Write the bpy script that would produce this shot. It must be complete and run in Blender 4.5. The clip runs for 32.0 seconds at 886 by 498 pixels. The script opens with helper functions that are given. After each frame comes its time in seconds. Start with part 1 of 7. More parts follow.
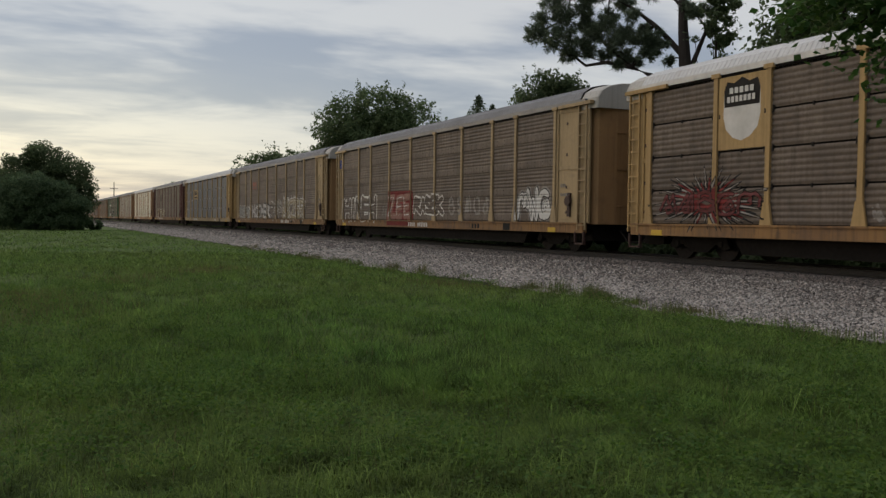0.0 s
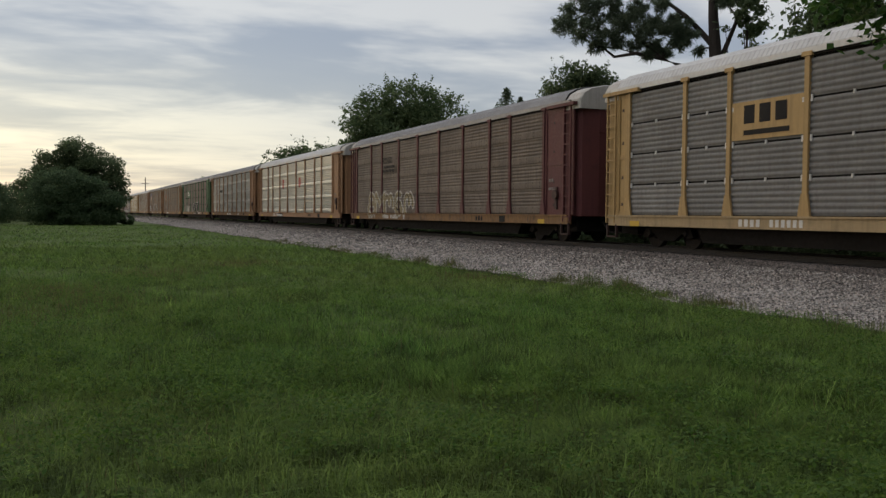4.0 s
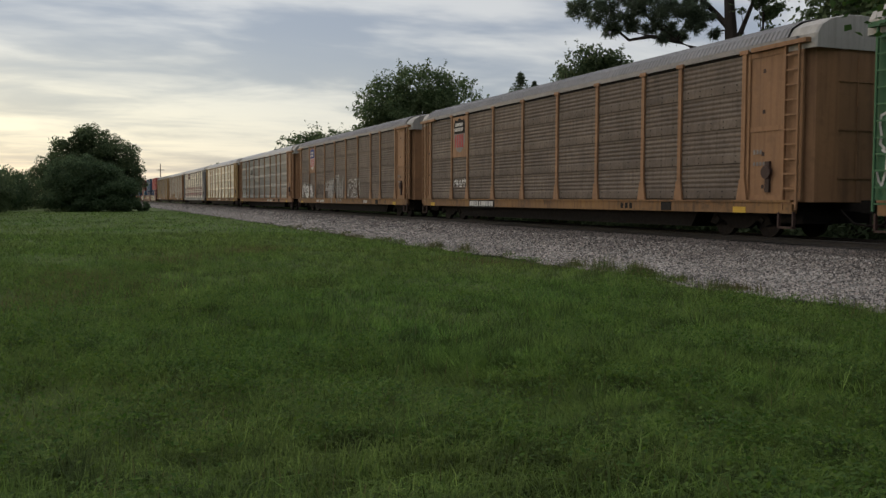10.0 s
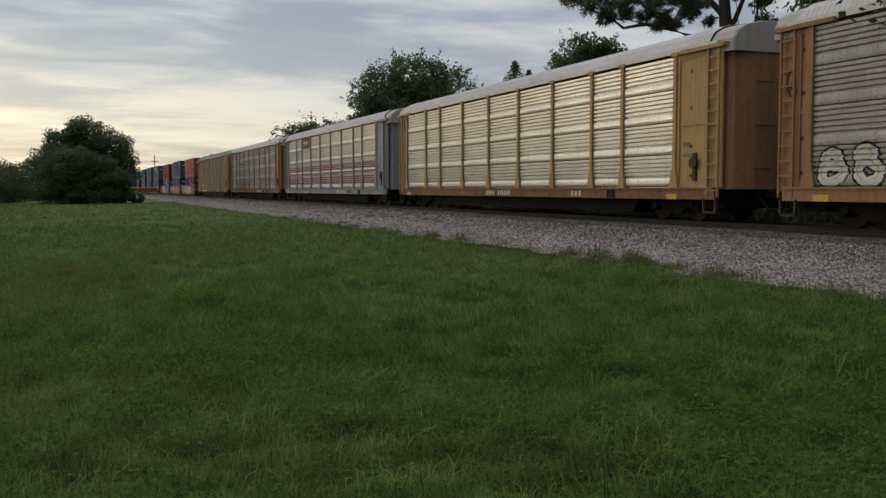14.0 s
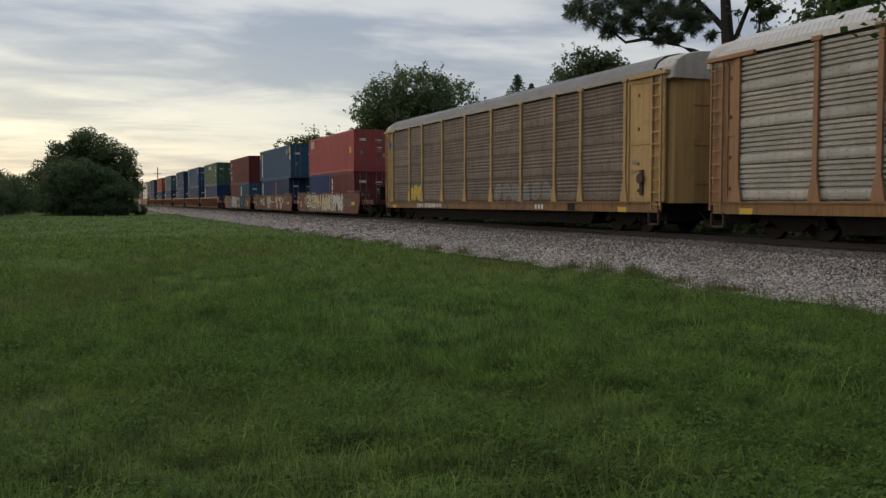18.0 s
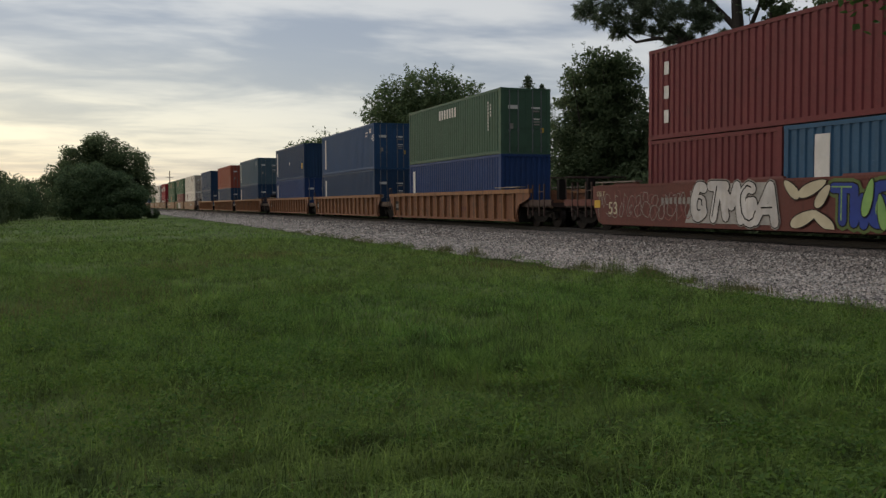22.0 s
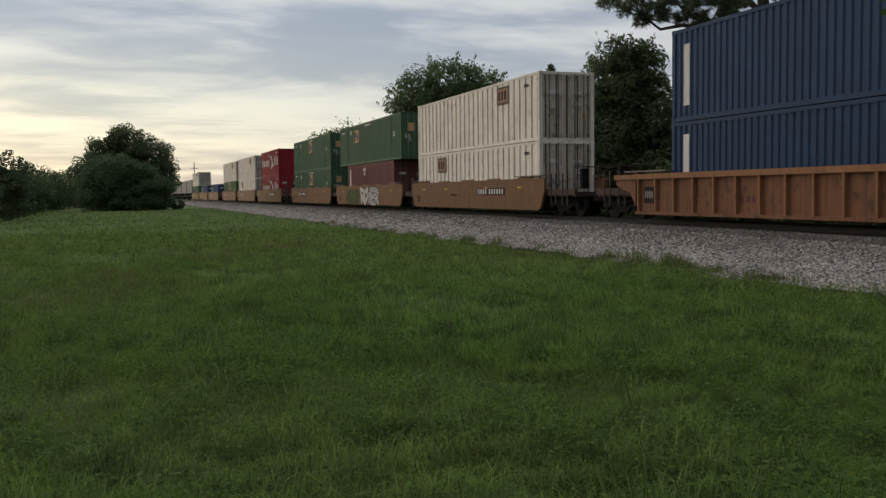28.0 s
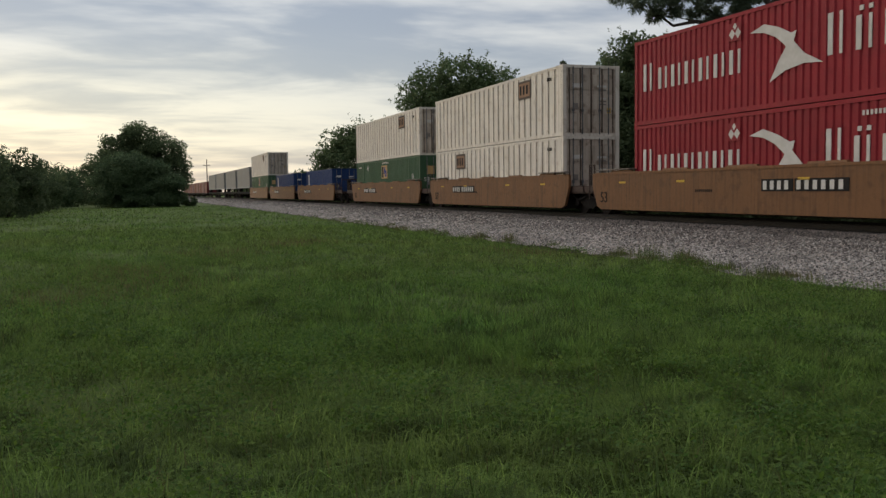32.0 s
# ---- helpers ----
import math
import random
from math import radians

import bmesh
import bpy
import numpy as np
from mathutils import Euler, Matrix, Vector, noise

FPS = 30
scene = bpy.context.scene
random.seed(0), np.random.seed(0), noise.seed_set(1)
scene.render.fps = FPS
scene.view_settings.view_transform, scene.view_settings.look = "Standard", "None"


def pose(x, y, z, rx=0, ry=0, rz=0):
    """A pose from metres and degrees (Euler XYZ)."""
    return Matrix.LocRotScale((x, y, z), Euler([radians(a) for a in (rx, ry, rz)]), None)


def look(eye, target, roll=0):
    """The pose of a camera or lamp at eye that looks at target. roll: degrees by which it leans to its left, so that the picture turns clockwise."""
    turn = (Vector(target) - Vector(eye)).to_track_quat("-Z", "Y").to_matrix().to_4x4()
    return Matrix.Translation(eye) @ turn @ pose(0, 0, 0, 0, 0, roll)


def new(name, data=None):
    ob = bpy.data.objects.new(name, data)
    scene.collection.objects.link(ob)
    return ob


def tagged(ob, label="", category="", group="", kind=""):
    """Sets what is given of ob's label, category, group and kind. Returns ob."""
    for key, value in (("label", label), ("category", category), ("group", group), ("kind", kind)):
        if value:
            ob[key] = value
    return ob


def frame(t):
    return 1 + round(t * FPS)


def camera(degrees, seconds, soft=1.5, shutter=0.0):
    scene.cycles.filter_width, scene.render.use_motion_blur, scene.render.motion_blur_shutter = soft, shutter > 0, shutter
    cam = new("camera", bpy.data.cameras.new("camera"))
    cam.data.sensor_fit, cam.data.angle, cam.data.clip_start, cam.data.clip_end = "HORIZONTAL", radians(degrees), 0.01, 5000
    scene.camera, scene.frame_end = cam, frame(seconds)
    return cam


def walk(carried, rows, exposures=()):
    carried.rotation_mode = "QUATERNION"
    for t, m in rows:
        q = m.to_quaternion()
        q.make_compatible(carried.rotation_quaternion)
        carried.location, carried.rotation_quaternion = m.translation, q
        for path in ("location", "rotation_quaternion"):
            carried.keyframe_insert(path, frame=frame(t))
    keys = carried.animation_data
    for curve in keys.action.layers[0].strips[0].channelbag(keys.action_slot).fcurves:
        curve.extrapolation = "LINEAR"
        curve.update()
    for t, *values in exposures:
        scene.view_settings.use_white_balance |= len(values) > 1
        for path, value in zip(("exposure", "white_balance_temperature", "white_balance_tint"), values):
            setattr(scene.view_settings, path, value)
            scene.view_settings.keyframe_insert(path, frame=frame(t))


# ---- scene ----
XC = 18.08          # centre line of the track; the track runs along y, rail tops at z = 0
EYE = (0.0, 0.0, 1.0)
GROUND = -0.58      # the lawn


def travel(t):
    """How far the train has come since the start."""
    return 20.916 * t + 0.00045 * t * t


# seconds, turn to the right of the track, tilt up, lean to the right
TURNS = [
    (0, 24.474, -1.777, -0.753), (0.5, 24.251, -1.699, -0.628), (1, 23.964, -1.744, -0.813), (1.5, 23.708, -2.106, -0.890),
    (2, 23.350, -2.309, -0.845), (2.5, 22.996, -2.150, -0.898), (3, 22.829, -1.983, -0.727), (3.5, 22.776, -2.123, -0.482),
    (5.5, 22.423, -2.423, -0.440), (6, 22.277, -2.555, -0.289), (6.5, 22.265, -2.631, -0.274), (7, 22.060, -2.649, -0.200),
    (7.5, 21.798, -2.671, -0.128), (8, 21.718, -2.731, -0.094), (8.5, 21.753, -2.814, -0.200), (9, 21.788, -2.914, -0.354),
    (9.5, 21.835, -3.059, -0.335), (10, 21.792, -3.162, -0.212), (10.5, 21.771, -3.230, -0.062), (11, 21.894, -3.281, 0.187),
    (11.5, 21.972, -3.301, 0.270), (12, 21.912, -3.360, 0.262), (12.5, 21.895, -3.453, 0.199), (13, 21.952, -3.565, 0.116),
    (13.5, 22.043, -3.764, 0.071), (14, 22.073, -3.818, 0.176), (14.5, 22.128, -3.781, 0.239), (16.5, 22.180, -2.854, -0.032),
    (17, 22.065, -2.751, 0.137), (17.5, 22.023, -2.916, 0.034), (18, 21.942, -2.997, -0.016), (18.5, 21.825, -2.949, -0.077),
    (19, 21.738, -2.905, -0.002), (19.5, 21.619, -2.950, 0.147), (20, 21.447, -3.036, 0.161), (20.5, 21.387, -3.059, 0.147),
    (21, 21.354, -3.094, 0.243), (21.5, 21.303, -3.023, 0.271), (22, 21.220, -2.900, 0.401), (22.5, 21.177, -2.791, 0.377),
    (23, 21.131, -2.681, 0.355), (23.5, 21.115, -2.668, 0.322), (24, 21.079, -2.836, 0.262), (24.5, 20.966, -2.948, 0.216),
    (25, 20.772, -3.002, 0.270), (25.5, 20.582, -3.046, 0.310), (27.5, 19.943, -3.540, 0.610), (28, 19.756, -3.538, 0.662),
    (28.5, 19.645, -3.587, 0.696), (29, 19.533, -3.719, 0.614), (29.5, 19.466, -3.679, 0.666), (30, 19.409, -3.497, 0.851),
    (30.5, 19.342, -3.503, 0.789), (31, 19.298, -3.560, 0.573), (31.5, 19.151, -3.622, 0.531), (32, 19.012, -3.713, 0.666),
]


def aim(turn, tilt, lean):
    a, b = radians(turn), radians(tilt)
    way = Vector((math.sin(a) * math.cos(b), math.cos(a) * math.cos(b), math.sin(b)))
    return look(EYE, Vector(EYE) + way * 10, -lean)


cam = camera(51.99, 32.0, soft=1.4, shutter=0.04)
walk(cam, [(t, aim(*r)) for t, *r in TURNS], [(0, -0.06), (1, 0.0), (2, 0.06), (3, 0.03), (6, 0), (13, 0), (14, -0.07), (17, 0), (20, 0.03), (22, -0.03), (23, 0.15), (25, 0), (30, 0), (31, -0.07), (32, 0.05)])

# ---- world, sun ----
GLOW_TURN = -42.0   # the bright part of the sky, left of the track's direction


def build_world():
    world = bpy.data.worlds.new("overcast_evening")
    scene.world = world
    world.use_nodes = True
    nt = world.node_tree
    nt.nodes.clear()
    N, L = nt.nodes.new, nt.links.new

    def math_node(op, a, b=None, clamp=False):
        n = N("ShaderNodeMath")
        n.operation, n.use_clamp = op, clamp
        for i, v in enumerate((a, b)):
            if v is None:
                continue
            if isinstance(v, (int, float)):
                n.inputs[i].default_value = v
            else:
                L(v, n.inputs[i])
        return n.outputs[0]

    def mix(fac, a, b):
        n = N("ShaderNodeMix")
        n.data_type = "RGBA"
        for i, v in ((0, fac), (6, a), (7, b)):
            if isinstance(v, (int, float)):
                n.inputs[i].default_value = v
            elif isinstance(v, tuple):
                n.inputs[i].default_value = (*v, 1)
            else:
                L(v, n.inputs[i])
        return n.outputs[2]

    def ramp(v, lo, hi):
        n = N("ShaderNodeMapRange")
        n.interpolation_type = "SMOOTHSTEP"
        L(v, n.inputs[0])
        n.inputs[1].default_value, n.inputs[2].default_value = lo, hi
        return n.outputs[0]

    co = N("ShaderNodeTexCoord")
    sep = N("ShaderNodeSeparateXYZ")
    L(co.outputs["Generated"], sep.inputs[0])
    x, y, z = sep.outputs
    up = math_node("MAXIMUM", z, 0.0)
    deep = math_node("ADD", up, 0.10)
    flat = N("ShaderNodeCombineXYZ")
    L(math_node("DIVIDE", x, deep), flat.inputs[0])
    L(math_node("DIVIDE", y, deep), flat.inputs[1])

    def clouds(scale, detail, stretch, turn, seed):
        m = N("ShaderNodeMapping")
        m.inputs["Rotation"].default_value = (0, 0, radians(turn))
        m.inputs["Scale"].default_value = (scale, scale * stretch, 1)
        m.inputs["Location"].default_value = (seed, seed * 0.7, 0)
        L(flat.outputs[0], m.inputs[0])
        n = N("ShaderNodeTexNoise")
        n.inputs["Scale"].default_value = 1.0
        n.inputs["Detail"].default_value = detail
        n.inputs["Roughness"].default_value = 0.55
        n.inputs["Distortion"].default_value = 0.35
        L(m.outputs[0], n.inputs["Vector"])
        return n.outputs[0]

    broad = clouds(0.50, 5, 1.5, 30, 5.3)
    fine = clouds(1.25, 6, 1.5, 30, 8.4)
    a = radians(GLOW_TURN)
    side = math_node("ADD", math_node("MULTIPLY", x, math.sin(a)), math_node("MULTIPLY", y, math.cos(a)))
    # the grey cloud deck with paler breaks; duller on the side away from the evening light
    lumps = math_node("ADD", math_node("MULTIPLY", broad, 0.72), math_node("MULTIPLY", fine, 0.28))
    deck = mix(ramp(lumps, 0.43, 0.58), (0.285, 0.31, 0.40), (0.62, 0.61, 0.625))
    deck = mix(math_node("MULTIPLY", ramp(z, 0.20, 0.30), 0.5), deck, (0.62, 0.61, 0.63))
    deck = mix(ramp(z, 0.30, 0.80), deck, (1.50, 1.50, 1.53))
    deck = mix(ramp(side, -0.55, -0.02), (0.24, 0.25, 0.28), deck)
    # thin bright streaks low towards the evening sun
    low = math_node("SUBTRACT", 1.0, ramp(z, 0.06, 0.19))
    streak = ramp(math_node("ADD", math_node("MULTIPLY", fine, 0.6), math_node("MULTIPLY", broad, 0.4)), 0.38, 0.62)
    warm = mix(streak, (0.50, 0.49, 0.48), (0.97, 0.88, 0.70))
    glow = mix(ramp(side, 0.80, 1.0), warm, (1.26, 1.12, 0.86))
    fac = math_node("MULTIPLY", low, ramp(side, 0.30, 0.93))
    colour = mix(fac, deck, glow)
    ground = math_node("SUBTRACT", 1.0, ramp(z, -0.04, 0.0))
    colour = mix(ground, colour, (0.10, 0.12, 0.08))
    sky = N("ShaderNodeTexSky")
    sky.sky_type, sky.sun_disc = "NISHITA", False
    sky.sun_elevation, sky.sun_rotation = radians(7), radians(GLOW_TURN)
    clear = N("ShaderNodeBackground")
    L(sky.outputs[0], clear.inputs[0])
    clear.inputs[1].default_value = 0.05
    cloudy = N("ShaderNodeBackground")
    L(colour, cloudy.inputs[0])
    cloudy.inputs[1].default_value = 0.88
    both = N("ShaderNodeAddShader")
    L(clear.outputs[0], both.inputs[0])
    L(cloudy.outputs[0], both.inputs[1])
    out = N("ShaderNodeOutputWorld")
    L(both.outputs[0], out.inputs[0])


build_world()
sun = new("sun", bpy.data.lights.new("sun", "SUN"))
sun.data.energy, sun.data.angle, sun.data.color = 0.34, radians(20), (1.0, 0.90, 0.76)
sun.matrix_world = look((-40 * math.sin(radians(-GLOW_TURN)), 40 * math.cos(radians(GLOW_TURN)), 8), (0, 0, 1))

# ---- materials ----
def material(name, colour, second=None, rough=0.7, metal=0.0, grain=12.0, broad=1.2, mix_to=0.6, bump=0.1, streaks=0.0,
             dirt=(0.06, 0.045, 0.035), stain=0.0, shift=0.0, spec=0.5, stretch=(1, 1, 1), leaf=False):
    """A worn surface: two scales of noise between two colours, run-down streaks, stains, fine relief."""
    m = bpy.data.materials.new(name)
    m.use_nodes = True
    nt = m.node_tree
    nt.nodes.clear()
    N, L = nt.nodes.new, nt.links.new
    second = second or tuple(c * 0.62 for c in colour)

    def blend(fac, a, b):
        n = N("ShaderNodeMix")
        n.data_type = "RGBA"
        for i, v in ((0, fac), (6, a), (7, b)):
            if isinstance(v, (int, float)):
                n.inputs[i].default_value = v
            elif isinstance(v, tuple):
                n.inputs[i].default_value = (*v, 1)
            else:
                L(v, n.inputs[i])
        return n.outputs[2]

    def ranged(v, lo, hi, a=0.0, b=1.0):
        n = N("ShaderNodeMapRange")
        L(v, n.inputs[0])
        for i, k in enumerate((lo, hi, a, b)):
            n.inputs[i + 1].default_value = k
        return n.outputs[0]

    co = N("ShaderNodeTexCoord")
    info = N("ShaderNodeObjectInfo")
    off = N("ShaderNodeVectorMath")
    off.operation = "MULTIPLY_ADD"
    L(info.outputs["Random"], off.inputs[0])
    off.inputs[1].default_value = (37, 53, 71)
    L(co.outputs["Object"], off.inputs[2])

    def noise_at(scale, detail=4.0, squash=(1, 1, 1)):
        mp = N("ShaderNodeMapping")
        mp.inputs["Scale"].default_value = tuple(scale * s for s in squash)
        L(off.outputs[0], mp.inputs[0])
        n = N("ShaderNodeTexNoise")
        n.inputs["Scale"].default_value = 1.0
        n.inputs["Detail"].default_value = detail
        L(mp.outputs[0], n.inputs["Vector"])
        return n.outputs[0]

    big, small = noise_at(broad, 4, stretch), noise_at(grain, 3, stretch)
    col = blend(ranged(big, 0.32, 0.68, 0, mix_to), colour, second)
    col = blend(ranged(small, 0.35, 0.7, 0, 0.45 * mix_to), col, second)
    if streaks:
        run = noise_at(1.0, 5, (9, 9, 0.45))
        col = blend(ranged(run, 0.48, 0.74, 0, streaks), col, dirt)
    if stain:
        spots = noise_at(2.6, 6)
        col = blend(ranged(spots, 0.56, 0.68, 0, stain), col, dirt)
    if shift:
        hsv = N("ShaderNodeHueSaturation")
        L(ranged(info.outputs["Random"], 0, 1, 1 - shift, 1 + shift), hsv.inputs["Value"])
        L(col, hsv.inputs["Color"])
        col = hsv.outputs[0]
    if leaf == "grass":
        tuft = N("ShaderNodeHueSaturation")
        L(ranged(noise_at(2.4, 4), 0.34, 0.66, 0.36, 1.50), tuft.inputs["Value"])
        L(col, tuft.inputs["Color"])
        col = tuft.outputs[0]
    if leaf:
        geo = N("ShaderNodeNewGeometry")
        hsv = N("ShaderNodeHueSaturation")
        L(ranged(geo.outputs["Random Per Island"], 0, 1, *{"stone": (0.05, 2.0), "grass": (0.5, 1.5)}.get(leaf, (0.68, 1.32))), hsv.inputs["Value"])
        if leaf == "stone":
            pick = N("ShaderNodeMath")
            pick.operation = "PINGPONG"
            L(geo.outputs["Random Per Island"], pick.inputs[0])
            pick.inputs[1].default_value = 0.09
            col = blend(ranged(pick.outputs[0], 0.02, 0.09, 0, 0.5), col, tuple(c * k for c, k in zip(colour, (1.08, 0.90, 0.78))))
        else:
            L(ranged(geo.outputs["Random Per Island"], 0, 1, *((0.508, 0.49) if leaf == "grass" else (0.52, 0.475))), hsv.inputs["Hue"])
        L(col, hsv.inputs["Color"])
        col = hsv.outputs[0]
    p = N("ShaderNodeBsdfPrincipled")
    L(col, p.inputs["Base Color"])
    p.inputs["Metallic"].default_value = metal
    p.inputs["Specular IOR Level"].default_value = spec
    L(ranged(small, 0.3, 0.7, max(rough - 0.1, 0.05), min(rough + 0.1, 1)), p.inputs["Roughness"])
    if bump:
        b = N("ShaderNodeBump")
        b.inputs["Strength"].default_value = bump
        b.inputs["Distance"].default_value = 0.02
        L(small, b.inputs["Height"])
        L(b.outputs[0], p.inputs["Normal"])
    out = N("ShaderNodeOutputMaterial")
    if leaf and leaf != "stone":
        tr = N("ShaderNodeBsdfTranslucent")
        L(col, tr.inputs[0])
        mx = N("ShaderNodeMixShader")
        mx.inputs[0].default_value = 0.42 if leaf == "grass" else 0.5
        L(p.outputs[0], mx.inputs[1])
        L(tr.outputs[0], mx.inputs[2])
        L(mx.outputs[0], out.inputs[0])
    else:
        L(p.outputs[0], out.inputs[0])
    return m


def paint(name, colour, wear=0.35, rough=0.6, dirt=None, stain=0.3, spec=0.13):
    dirt = dirt or tuple(c * 0.45 + d for c, d in zip(colour, (0.008, 0.008, 0.008)))
    return material(name, colour, tuple(c * 0.76 + 0.004 for c in colour), rough, 0, 14, 0.8, 0.7, 0.06, wear, dirt, stain, 0.06, spec=spec)


